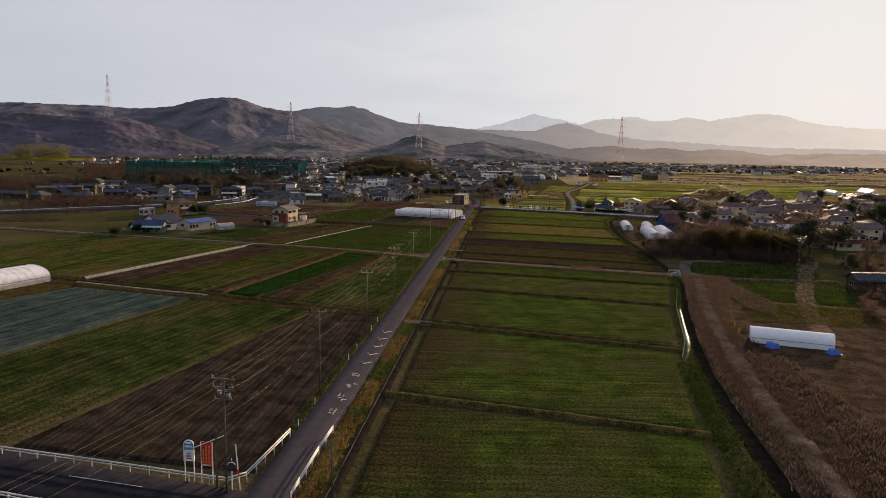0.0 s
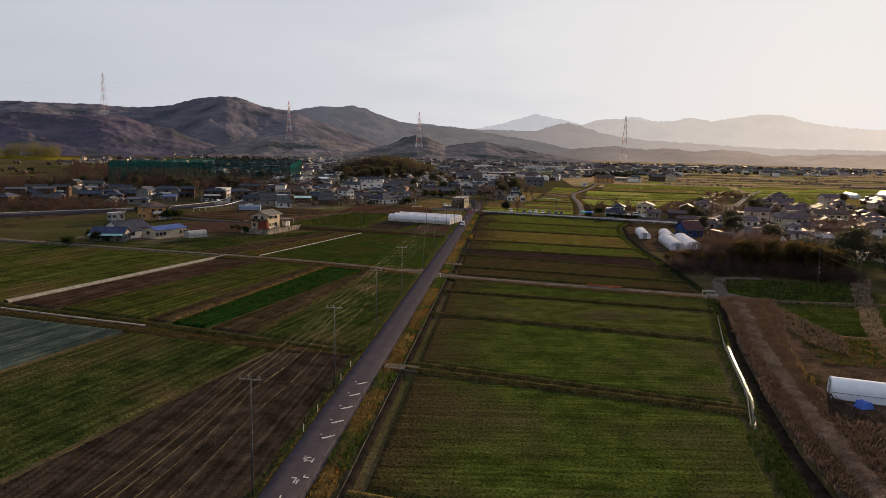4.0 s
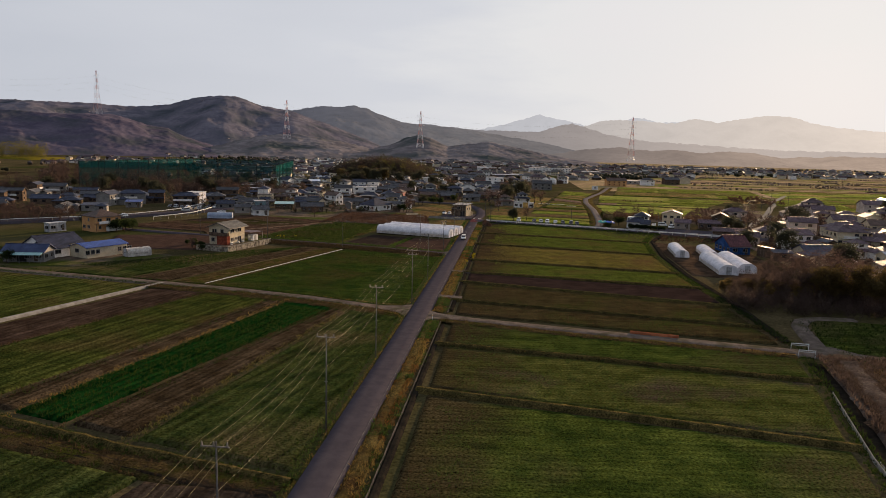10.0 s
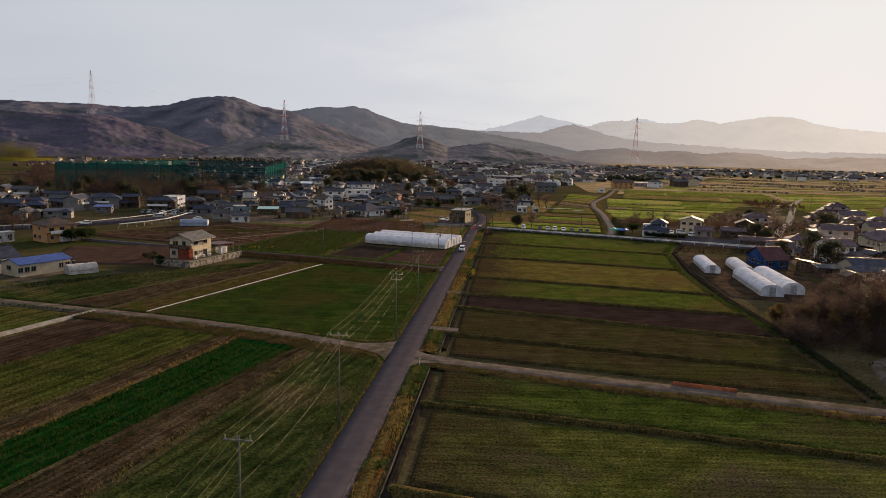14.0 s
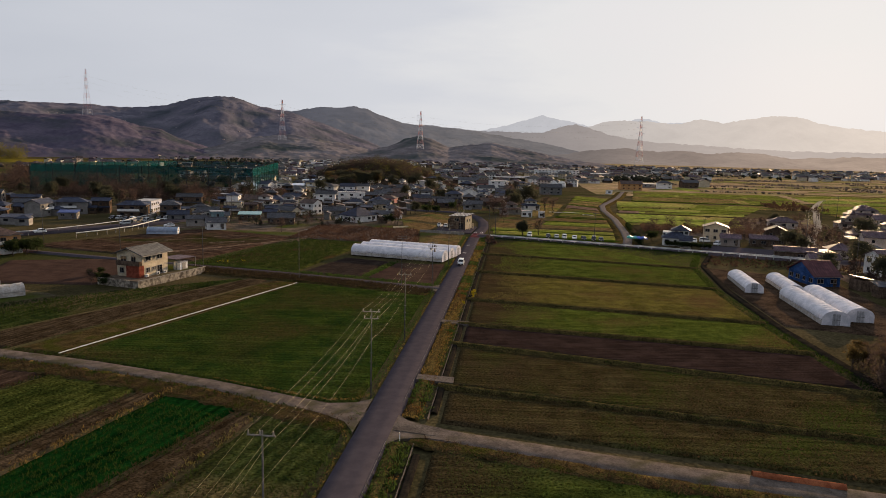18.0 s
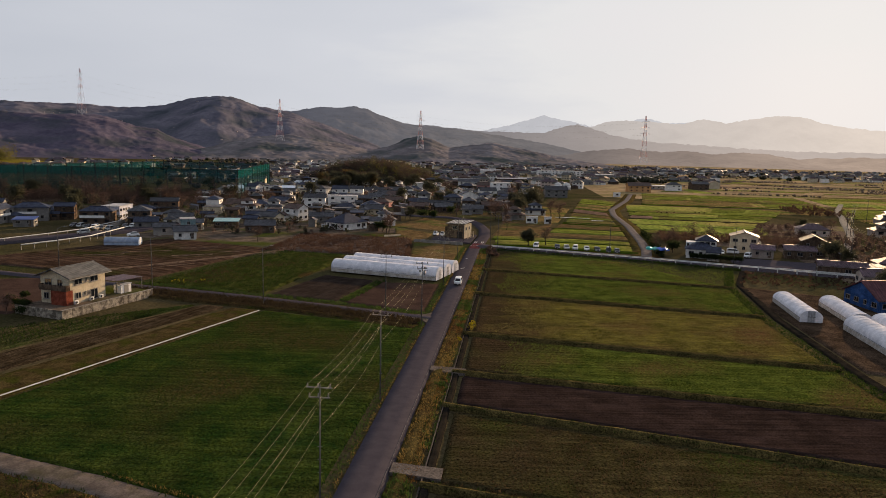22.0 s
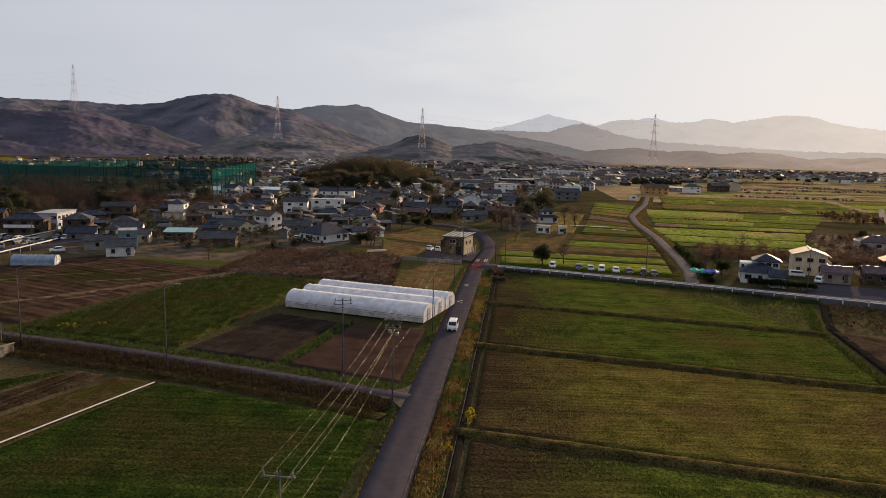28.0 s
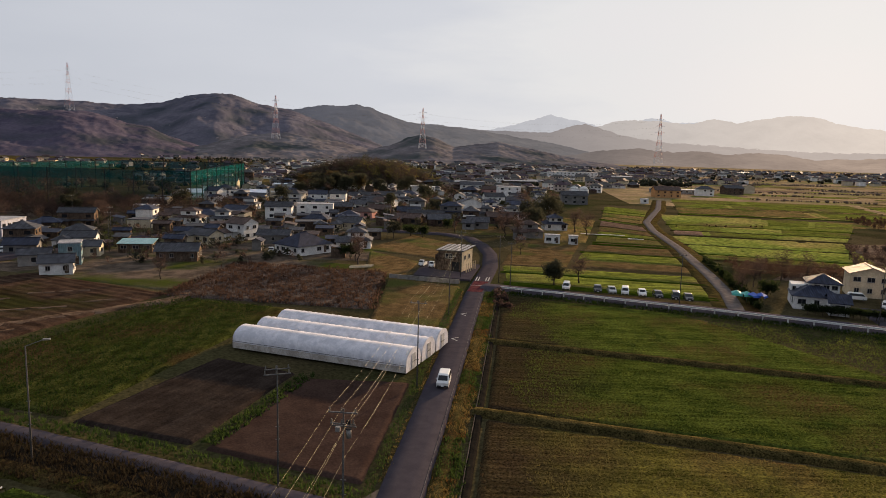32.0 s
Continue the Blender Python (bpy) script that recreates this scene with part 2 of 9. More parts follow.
def part(name, shape, material, parent, label="", smooth=False):
    me = shape.mesh(name, smooth) if isinstance(shape, Build) else shape
    if material and not me.materials:
        me.materials.append(material)
    ob = new(name, me)
    ob.parent = parent
    if label:
        tagged(ob, label)
    return ob


PLAN = 1.2  # one unit of the plan, in metres


def structure(name, shape, material, label="", smooth=False, kind="structure", category=""):
    """A piece of the setting, given in plan units."""
    ob = part(name, shape, material, None, smooth=smooth)
    ob.data.transform(Matrix.Scale(PLAN, 4))
    return tagged(ob, label, category, "", kind)


def base(name, x, y, z=0.0, turn=0.0, label="", category="", group="", k=1.0):
    """The foot of a thing at a place of the plan; k = PLAN where its parts are given in plan units, 1 where in metres."""
    e = new(name)
    e.empty_display_size = 0.5
    e.matrix_basis = pose(x * PLAN, y * PLAN, z * PLAN, 0, 0, turn) @ Matrix.Diagonal((k, k, k, 1))
    return tagged(e, label, category, group)


def soup(name, verts, faces, material):
    """A big mesh from arrays: verts (n, 3), faces (m, 3 or 4)."""
    me = bpy.data.meshes.new(name)
    k = faces.shape[1]
    me.vertices.add(len(verts))
    me.vertices.foreach_set("co", np.ascontiguousarray(verts, dtype=np.float32).ravel())
    me.loops.add(faces.size)
    me.loops.foreach_set("vertex_index", faces.astype(np.int32).ravel())
    me.polygons.add(len(faces))
    me.polygons.foreach_set("loop_start", np.arange(0, faces.size, k, dtype=np.int32))
    me.update(calc_edges=True)
    me.validate()
    me.materials.append(material)
    return me


rng = np.random.default_rng(7)


LATTICE = np.random.default_rng(11).random((256, 256)) * 2 - 1


def wobble(x, y, s, seed=0.0):
    """Smooth lattice noise of two arrays, about -1 to 1, with features of size s."""
    o, k = np.zeros(np.shape(x)), int(seed * 17)
    for octave, gain in enumerate((0.62, 0.3, 0.16)):
        u, v = np.asarray(x) / s * 2.03 ** octave + 31.7 * k, np.asarray(y) / s * 2.03 ** octave + 17.3 * k
        i, j = np.floor(u).astype(int), np.floor(v).astype(int)
        a, b = u - i, v - j
        a, b = a * a * (3 - 2 * a), b * b * (3 - 2 * b)
        p, q = LATTICE[i % 256, j % 256], LATTICE[(i + 1) % 256, j % 256]
        r, t = LATTICE[i % 256, (j + 1) % 256], LATTICE[(i + 1) % 256, (j + 1) % 256]
        o = o + gain * ((p * (1 - a) + q * a) * (1 - b) + (r * (1 - a) + t * a) * b)
    return o


def inside(poly, x, y):
    ok = np.zeros(x.shape, bool)
    for i in range(len(poly)):
        (x0, y0), (x1, y1) = poly[i - 1][:2], poly[i][:2]
        if y0 != y1:
            ok ^= ((y0 > y) != (y1 > y)) & (x < (x1 - x0) * (y - y0) / (y1 - y0) + x0)
    return ok


def scatter(poly, density, seed=0):
    """Random places inside a polygon."""
    r = np.random.default_rng(seed)
    p = np.array([q[:2] for q in poly])
    lo, hi = p.min(0), p.max(0)
    n = int(density * (hi - lo).prod())
    c = lo + r.random((n, 2)) * (hi - lo)
    return c[inside(poly, c[:, 0], c[:, 1])]


def tufts(name, places, material, size=0.25, spread=0.2, blades=3, z=0.0, seed=0, label="", lean=0.5):
    """Grass: thin upright blades, several to a place, one mesh."""
    r = np.random.default_rng(seed)
    n = len(places) * blades
    c = np.repeat(np.asarray(places)[:, :2], blades, 0) + r.normal(0, spread, (n, 2))
    h = size * (0.5 + r.random(n))
    t = r.random(n) * 2 * math.pi
    w = h * (0.12 + 0.12 * r.random(n))
    dx, dy = np.cos(t) * w, np.sin(t) * w
    top = r.normal(0, 1, (n, 2)) * (h * lean)[:, None]
    zz = np.full(n, z) if np.isscalar(z) else np.repeat(z, blades)
    v = np.empty((n, 3, 3))
    v[:, 0] = np.stack([c[:, 0] - dx, c[:, 1] - dy, zz - 0.03], 1)
    v[:, 1] = np.stack([c[:, 0] + dx, c[:, 1] + dy, zz - 0.03], 1)
    v[:, 2] = np.stack([c[:, 0] + top[:, 0], c[:, 1] + top[:, 1], zz + h], 1)
    return structure(name, soup(name, v.reshape(-1, 3), np.arange(n * 3).reshape(-1, 3), material), None, label, kind="stuff", category="grass")


ASPHALT = surface("asphalt", (0.052, 0.0465, 0.0565), (0.064, 0.0565, 0.0675), 0.6, 0.85, 0.04, 20, grit=0.5)
CONCRETE = surface("concrete", (0.176, 0.16, 0.144), (0.256, 0.24, 0.216), 0.8, 0.9, 0.04, 12, grit=0.9)
GRAVEL = surface("gravel_lane", (0.0714, 0.0608, 0.0539), (0.109, 0.0928, 0.0816), 0.5, 0.95, 0.04, 10, grit=2.0)
EARTH = surface("dry_earth", (0.03349, 0.02314, 0.01609), (0.0676, 0.04637, 0.03219), 0.25, 0.95, 0.5, 14, grit=3.2)
SOIL = surface("ploughed_soil", (0.017, 0.0132, 0.0105), (0.034, 0.0265, 0.021), 0.3, 0.95, 0.3, 14, rows=(0, 0.9, 0.3), grit=2.0)
PLAIN = surface("rough_farmland", (0.036, 0.031, 0.016), (0.068, 0.055, 0.03), 0.03, 0.95, 0.4, 70, c=(0.03, 0.034, 0.012), patch=0.012, grit=2.0)
EARTH_DARK = surface("damp_earth", (0.014, 0.011, 0.008), (0.026, 0.020, 0.014), 0.5, 0.9, 0.3, 8, grit=1.6)
GRASS_G = surface("green_grass", (0.0266, 0.0444, 0.0037), (0.0518, 0.0696, 0.0074), 0.4, 0.9, 0.6, 10, grit=2.0)
GRASS_D = surface("dry_grass", (0.040, 0.034, 0.011), (0.088, 0.066, 0.024), 0.4, 0.95, 0.6, 10, c=(0.050, 0.030, 0.013), patch=0.16, grit=2.4)
DRY_LAWN = surface("dry_lawn", (0.0697, 0.0476, 0.0221), (0.1275, 0.085, 0.0408), 0.3, 0.95, 0.5, 12, c=(0.062, 0.068, 0.020), patch=0.07, grit=2.4)
REED = surface("brown_reeds", (0.045, 0.036, 0.0313), (0.0945, 0.0756, 0.0644), 0.3, 0.95, 0.6, 10, grit=2.0)
PADDY = surface("paddy_green", (0.0205, 0.0308, 0.0066), (0.0450, 0.0586, 0.0122), 0.22, 0.95, 0.6, 14, rows=(95, 1.2, 0.22), c=(0.0449, 0.0392, 0.0179), patch=0.05, grit=3.4, stain=(8.0, 20.0, (0.032, 0.023, 0.013)))
OLIVE = surface("paddy_olive", (0.0295, 0.0338, 0.0086), (0.0590, 0.0625, 0.0172), 0.25, 0.95, 0.6, 14, rows=(95, 1.0, 0.22), c=(0.0493, 0.035, 0.0272), patch=0.06, grit=3.4, stain=(8.0, 20.0, (0.032, 0.023, 0.013)))
STUBBLE = surface("stubble", (0.0245, 0.0205, 0.0088), (0.0440, 0.0370, 0.0160), 0.25, 0.95, 0.6, 14, rows=(95, 1.0, 0.22), c=(0.030, 0.037, 0.0090), patch=0.06, grit=3.4, stain=(8.0, 20.0, (0.032, 0.023, 0.013)))
CROP_L = surface("crop_green", (0.0160, 0.0245, 0.0075), (0.0370, 0.0450, 0.0138), 0.25, 0.95, 0.6, 12, rows=(-13, 1.7, 0.32), c=(0.063, 0.0496, 0.024), patch=0.05, grit=3.2)
VIVID = surface("leafy_green", (0.00351, 0.02187, 0.004428), (0.007709, 0.03537, 0.007182), 0.4, 0.85, 0.6, 10, rows=(-12, 1.5, 0.4), grit=2.0)
TAN = surface("dry_strip", (0.0312, 0.02193, 0.01326), (0.05695, 0.04182, 0.02652), 0.3, 0.95, 0.5, 12, rows=(-12, 1.1, 0.3), grit=3.2)
MULCH = surface("mulch_film", (0.02553, 0.0391, 0.03749), (0.04255, 0.05612, 0.05106), 0.3, 0.6, 0.3, 12, rows=(-13, 1.2, 0.35), grit=0.8)
WHITE = surface("white_paint", (0.62, 0.61, 0.60), (0.78, 0.77, 0.76), 1.0, 0.5, 0.05, 8, rnd=0.05)
LINE = surface("road_paint", (0.20, 0.20, 0.20), (0.46, 0.45, 0.44), 3.0, 0.8, 0.1, 8)
FILM_BLUE = surface("bluish_polythene", (0.20, 0.25, 0.34), (0.30, 0.35, 0.44), 0.6, 0.4, 0.1, 6, grit=0.3)
FILM = surface("polythene_film", (0.514, 0.515, 0.56), (0.673, 0.659, 0.696), 0.6, 0.35, 0.1, 6, rnd=0.05, grit=0.3)
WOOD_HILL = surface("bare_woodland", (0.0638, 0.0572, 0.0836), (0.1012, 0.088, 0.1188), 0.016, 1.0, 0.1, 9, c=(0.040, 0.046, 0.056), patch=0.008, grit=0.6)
BUNDS = surface("bund_turf", (0.0328, 0.0279, 0.0106), (0.075, 0.0577, 0.0212), 0.6, 1.0, 0.6, 8, grit=3.2)
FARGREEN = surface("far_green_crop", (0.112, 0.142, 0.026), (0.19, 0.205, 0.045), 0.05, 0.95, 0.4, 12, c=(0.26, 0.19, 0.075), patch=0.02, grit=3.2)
# greyer, paler copy of WOOD_HILL: haze put into the base colour
TALL_WOOD = surface("haze_grey_woodland", (0.0875, 0.08625, 0.1125), (0.14, 0.1325, 0.1625), 0.016, 1.0, 0.1, 9, c=(0.052, 0.060, 0.074), patch=0.008, grit=0.6)
RED_SOIL = surface("reddish_ploughed_soil", (0.040, 0.025, 0.018), (0.070, 0.045, 0.032), 0.3, 0.95, 0.3, 14, rows=(70, 2.4, 0.3), c=(0.030, 0.030, 0.011), patch=0.05, grit=2.0)
BROWN_STRIP = surface("brown_strip_rows", (0.0255, 0.0170, 0.0130), (0.044, 0.030, 0.023), 0.25, 0.95, 0.3, 14, rows=(-13, 1.5, 0.3), grit=2.2)
PLOT_SOIL = surface("damp_raked_soil", (0.020, 0.0150, 0.0128), (0.032, 0.0245, 0.0205), 0.25, 0.95, 0.2, 14, rows=(-14, 1.0, 0.12), grit=1.4)
ROUGH_GREEN = surface("rough_olive_meadow", (0.0230, 0.0285, 0.0070), (0.0520, 0.0560, 0.0150), 0.3, 0.95, 0.6, 12, rows=(12, 2.2, 0.2), c=(0.044, 0.031, 0.014), patch=0.06, grit=3.0)
DARK_SOIL = surface("fresh_dark_soil", (0.0175, 0.0118, 0.0105), (0.0285, 0.0190, 0.0170), 0.25, 0.95, 0.3, 14, rows=(98, 0.8, 0.2), grit=1.6)
SMOOTH_SOIL = surface("raked_soil", (0.0366, 0.0233, 0.01928), (0.05124, 0.03294, 0.0266), 0.25, 0.95, 0.2, 14, grit=1.0)
PALE_TRACK = surface("pale_dirt", (0.0763, 0.0517, 0.0357), (0.127, 0.0909, 0.0662), 0.4, 0.95, 0.4, 10, grit=1.4)
ASPHALT_NEW = surface("dark_new_asphalt", (0.012, 0.012, 0.018), (0.018, 0.018, 0.0252), 0.6, 0.85, 0.04, 20, grit=0.5)
FARM_LANE = surface("trodden_gravel", (0.078, 0.064, 0.056), (0.122, 0.101, 0.088), 0.5, 0.95, 0.06, 12, c=(0.062, 0.055, 0.036), patch=0.3, grit=1.2)
LANE_GREY = surface("worn_lane_asphalt", (0.0935, 0.0816, 0.0784), (0.138, 0.12, 0.114), 0.5, 0.9, 0.04, 12, grit=0.6)
PALE_LANE = surface("pale_concrete_lane", (0.186, 0.1674, 0.1426), (0.2604, 0.2356, 0.1984), 0.6, 0.6, 0.1, 8, grit=0.5)
YARD = surface("trodden_yard", (0.054, 0.04275, 0.03375), (0.117, 0.09, 0.06975), 0.2, 0.95, 0.4, 20, c=(0.042, 0.051, 0.012), patch=0.06, grit=1.6)
# dry grassland colour, lifted and warmed to hold the haze as well
DRY_PLAIN = surface("hazy_dry_farmland", (0.175, 0.128, 0.078), (0.290, 0.212, 0.128), 0.03, 0.95, 0.4, 12, c=(0.15, 0.135, 0.052), patch=0.012, grit=1.6)
SHEET_WHITE = surface("clean_white_sheet", (0.70, 0.72, 0.78), (0.78, 0.80, 0.85), 0.4, 0.6, 0.05, 6, rnd=0.02, grit=0.1)
# darker, greener copy of PADDY for fields left of the road
PADDY_L = surface("deep_green_field", (0.01273, 0.02643, 0.00561), (0.03237, 0.04693, 0.009709), 0.22, 0.95, 0.6, 14, rows=(95, 1.2, 0.22), c=(0.040, 0.034, 0.0120), patch=0.05, grit=3.2)
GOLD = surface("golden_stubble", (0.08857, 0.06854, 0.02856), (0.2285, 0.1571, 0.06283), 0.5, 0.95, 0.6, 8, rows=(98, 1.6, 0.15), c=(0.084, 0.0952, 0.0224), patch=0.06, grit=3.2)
DEAD = surface("dead_grass_earth", (0.0293, 0.0215, 0.00977), (0.0567, 0.0411, 0.0176), 0.5, 0.95, 0.5, 10, c=(0.0293, 0.0313, 0.00684), patch=0.3, grit=3.2)
# brown earth paled in its base colour for the haze over the village
VILLAGE_EARTH = surface("haze_pale_ground", (0.0864, 0.06336, 0.04896), (0.144, 0.108, 0.08496), 0.15, 0.95, 0.4, 14, c=(0.174, 0.154, 0.0653), patch=0.05, grit=1.6)
OLIVE_L = surface("dull_olive_crop", (0.0228, 0.0305, 0.0078), (0.0440, 0.0515, 0.0130), 0.25, 0.95, 0.6, 12, rows=(-13, 1.9, 0.32), c=(0.0561, 0.0449, 0.018), patch=0.05, grit=3.4)
RAIL_WHITE = surface("weathered_white_pipe", (0.40, 0.40, 0.40), (0.54, 0.54, 0.53), 1.0, 0.6, 0.05, 8, rnd=0.05)
# far crop and soil: low sun and haze put into lighter base colours
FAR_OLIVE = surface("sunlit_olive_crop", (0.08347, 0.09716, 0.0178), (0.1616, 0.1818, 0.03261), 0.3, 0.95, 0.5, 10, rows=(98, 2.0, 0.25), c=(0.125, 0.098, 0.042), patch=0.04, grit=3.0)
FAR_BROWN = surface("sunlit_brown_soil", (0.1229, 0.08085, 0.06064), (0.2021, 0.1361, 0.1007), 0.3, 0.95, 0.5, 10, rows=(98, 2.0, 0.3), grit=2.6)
# palest of the woodlands: haze put into the base colour
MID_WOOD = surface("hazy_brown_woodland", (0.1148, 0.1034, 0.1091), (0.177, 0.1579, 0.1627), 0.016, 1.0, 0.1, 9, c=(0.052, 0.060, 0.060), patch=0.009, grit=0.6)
# lifted copies of PADDY and OLIVE: sunlit haze put into the colour
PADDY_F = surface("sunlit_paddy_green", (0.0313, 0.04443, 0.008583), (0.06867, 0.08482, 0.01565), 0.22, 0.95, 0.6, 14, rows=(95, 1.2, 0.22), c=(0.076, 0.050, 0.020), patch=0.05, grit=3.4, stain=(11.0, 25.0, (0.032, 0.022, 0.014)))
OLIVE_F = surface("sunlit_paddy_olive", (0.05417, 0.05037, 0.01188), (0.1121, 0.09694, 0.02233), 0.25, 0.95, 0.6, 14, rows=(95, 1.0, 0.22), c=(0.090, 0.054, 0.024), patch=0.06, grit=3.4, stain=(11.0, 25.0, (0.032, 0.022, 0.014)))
# ---- land ----
def ground_sheet():
    e = np.concatenate([-np.geomspace(4050, 120, 26), np.linspace(-110, 130, 61), np.geomspace(140, 4050, 26)])
    n = np.concatenate([-np.geomspace(1500, 60, 12), np.linspace(-50, 420, 118), np.geomspace(430, 4080, 40)])
    x, y = np.meshgrid(e, n)
    z = -0.28 + 0.05 * wobble(x, y, 30.0)
    i = np.arange(len(n) - 1)[:, None] * len(e) + np.arange(len(e) - 1)[None]
    f = np.stack([i, i + 1, i + 1 + len(e), i + len(e)], -1).reshape(-1, 4)
    return structure("ground", soup("ground", np.stack([x, y, z], -1).reshape(-1, 3), f, PLAIN), None, "rough grassy valley floor round the fields")


ground_sheet()


def patch(name, corners, material, z=-0.02, step=0.6, lumps=0.05, label="", rows=None, kind="structure"):
    """A field: a four-cornered lumpy bed with skirts, rows = (turn, spacing, height) of ridges."""
    a, b, c, d = (np.array(p, float) for p in corners)
    nu = max(2, int(max(np.linalg.norm(b - a), np.linalg.norm(c - d)) / step) + 1)
    nv = max(2, int(max(np.linalg.norm(d - a), np.linalg.norm(c - b)) / step) + 1)
    u, v = np.meshgrid(np.linspace(0, 1, nu), np.linspace(0, 1, nv))
    p = a * ((1 - u) * (1 - v))[..., None] + b * (u * (1 - v))[..., None] + c * (u * v)[..., None] + d * ((1 - u) * v)[..., None]
    x, y = p[..., 0], p[..., 1]
    h = z + lumps * wobble(x, y, 1.4, 1.0) + lumps * 0.8 * wobble(x, y, 0.5, 4.0)
    if rows:
        t = radians(rows[0])
        h = h + rows[2] * np.sin(2 * math.pi * (x * math.cos(t) + y * math.sin(t)) / rows[1])
    rim = (u == 0) | (u == 1) | (v == 0) | (v == 1)
    h = np.where(rim, -0.6, h)
    i = np.arange(nv - 1)[:, None] * nu + np.arange(nu - 1)[None]
    f = np.stack([i, i + 1, i + 1 + nu, i + nu], -1).reshape(-1, 4)
    return structure(name, soup(name, np.stack([x, y, h], -1).reshape(-1, 3), f, material), None, label, kind=kind)


def ribbon(name, pts, width, z, material, label="", depth=0.5, crown=0.0, rough=0.0, kind="structure", slope=0.15, step=2.0, category=""):
    """A strip along a line with sloping sides: a lane, a bund, a bank (depth: how far its sides go down)."""
    q = [Vector((*p[:2], p[2] if len(p) > 2 else 0.0)) for p in pts]
    line = []
    for p0, p1 in zip(q, q[1:]):
        n = max(1, int((p1 - p0).length / step))
        line += [p0.lerp(p1, k / n) for k in range(n)]
    line.append(q[-1])
    n = len(line)
    prof = [(-0.5 * width - slope, -depth), (-0.5 * width, 0), (-0.17 * width, crown), (0.17 * width, crown), (0.5 * width, 0), (0.5 * width + slope, -depth)]
    v = np.empty((n, 6, 3))
    for k, p in enumerate(line):
        d = (line[min(k + 1, n - 1)] - line[max(k - 1, 0)]).normalized()
        s = Vector((d.y, -d.x, 0))
        for j, (o, h) in enumerate(prof):
            jit = rough * wobble(np.array(p.x * 1.0 + j), np.array(p.y * 1.0), 1.5, j)
            v[k, j] = (*(p + s * (o + jit))[:2], p.z + z + h + (0.5 * abs(jit) if 0 < j < 5 and crown > 0.07 else 0))
    i = np.arange(n - 1)[:, None] * 6 + np.arange(5)[None]
    f = np.stack([i, i + 1, i + 7, i + 6], -1).reshape(-1, 4)
    return structure(name, soup(name, v.reshape(-1, 3), f, material), None, label, kind=kind, category=category)


# the straight lane, raised a little, and its bend behind the hut
ROAD = [(-0.6, -320), (-0.6, 40), (-0.3, 120), (0.1, 230), (0.8, 318), (1.5, 335), (2.2, 350), (1.4, 368), (-1.5, 384), (-6, 398), (-14, 406), (-26, 408), (-60, 412)]
road = ribbon("road", ROAD, 3.3, 0.12, ASPHALT, "narrow grey asphalt farm road, straight between the fields", 0.9, 0.03, step=4.0, slope=0.5)
# ---- fields on the sunny side of the road, bund by bund ----
def right_edge(y):
    """Where the paddies end, away from the road."""
    pts = ((40, 36), (68, 39), (95, 43), (119, 47), (158, 56), (194, 55.5), (220, 54), (250, 54), (280, 57), (306, 65))
    for (y0, x0), (y1, x1) in zip(pts, pts[1:]):
        if y0 <= y <= y1:
            return x0 + (x1 - x0) * (y - y0) / (y1 - y0)
    return 36.0


def paddy(y0, y1, material, label, x0=5.6, k0=None, k1=None):
    k0, k1 = k0 if k0 is not None else 0.13, k1 if k1 is not None else 0.13
    b, c = right_edge(y0 - k0 * 45) - 0.6, right_edge(y1 - k1 * 45) - 0.6
    return patch("paddy_field", ((x0, y0), (b, y0 - k0 * (b - x0)), (c, y1 - k1 * (c - x0)), (x0, y1)), material, label=label)


def bund(y0, k0, width=0.8, h=0.2, material=None, x0=4.6):
    b = right_edge(y0 - k0 * 45)
    return ribbon("bund", [(x0, y0), ((x0 + b) / 2, y0 - k0 * (b - x0) / 2 + 0.2), (b, y0 - k0 * (b - x0))], width, h, material or BUNDS, "low grassy earth bund between two paddies", 0.7, 0.10, 0.12, slope=0.22, step=0.8, category="bund")


BUND_ROWS = ((74.6, 0.20, 0.9), (106.6, 0.23, 0.7), (109.0, 0.25, 0.7), (136.2, 0.20, 1.0), (155.2, 0.16, 0.6), (184.0, 0.19, 0.5), (201.8, 0.24, 0.7), (213.0, 0.14, 0.8), (231.2, 0.17, 1.3), (260.6, 0.19, 1.6), (287.2, 0.20, 1.2))
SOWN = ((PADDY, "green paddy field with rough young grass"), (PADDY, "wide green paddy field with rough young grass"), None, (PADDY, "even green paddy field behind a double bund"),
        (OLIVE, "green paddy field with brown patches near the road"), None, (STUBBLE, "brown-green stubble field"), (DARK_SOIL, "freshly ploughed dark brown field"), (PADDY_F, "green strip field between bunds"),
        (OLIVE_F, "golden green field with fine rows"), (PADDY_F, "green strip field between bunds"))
LOW = ((47.5, 0.13, 0.0),) + BUND_ROWS
for (y0, k0, w0), (y1, k1, w1), sown in zip(LOW, BUND_ROWS, SOWN):
    if sown:
        paddy(y0 + 0.5 * w0 + 0.4, y1 - 0.5 * w1 - 0.4, *sown, k0=k0, k1=k1)
paddy(156.0, 168.6, PADDY, "green paddy field beside the gravel lane", k0=0.16, k1=0.19)
paddy(173.6, 183.4, STUBBLE, "brown-green stubble field beside the gravel lane", k0=0.19, k1=0.19)
paddy(288.4, 318.0, PADDY_F, "green field below the far lane", k0=0.20, k1=0.24)
for y0, k0, wd in BUND_ROWS:
    bund(y0, k0, wd)
ribbon("lane", [(1.6, 171.4), (24, 166.6), (41, 163.6), (59.5, 160.0)], 2.3, 0.04, FARM_LANE, "pale gravel farm lane across the fields", 0.25, 0.02, 0.06, slope=0.7, step=1.2)
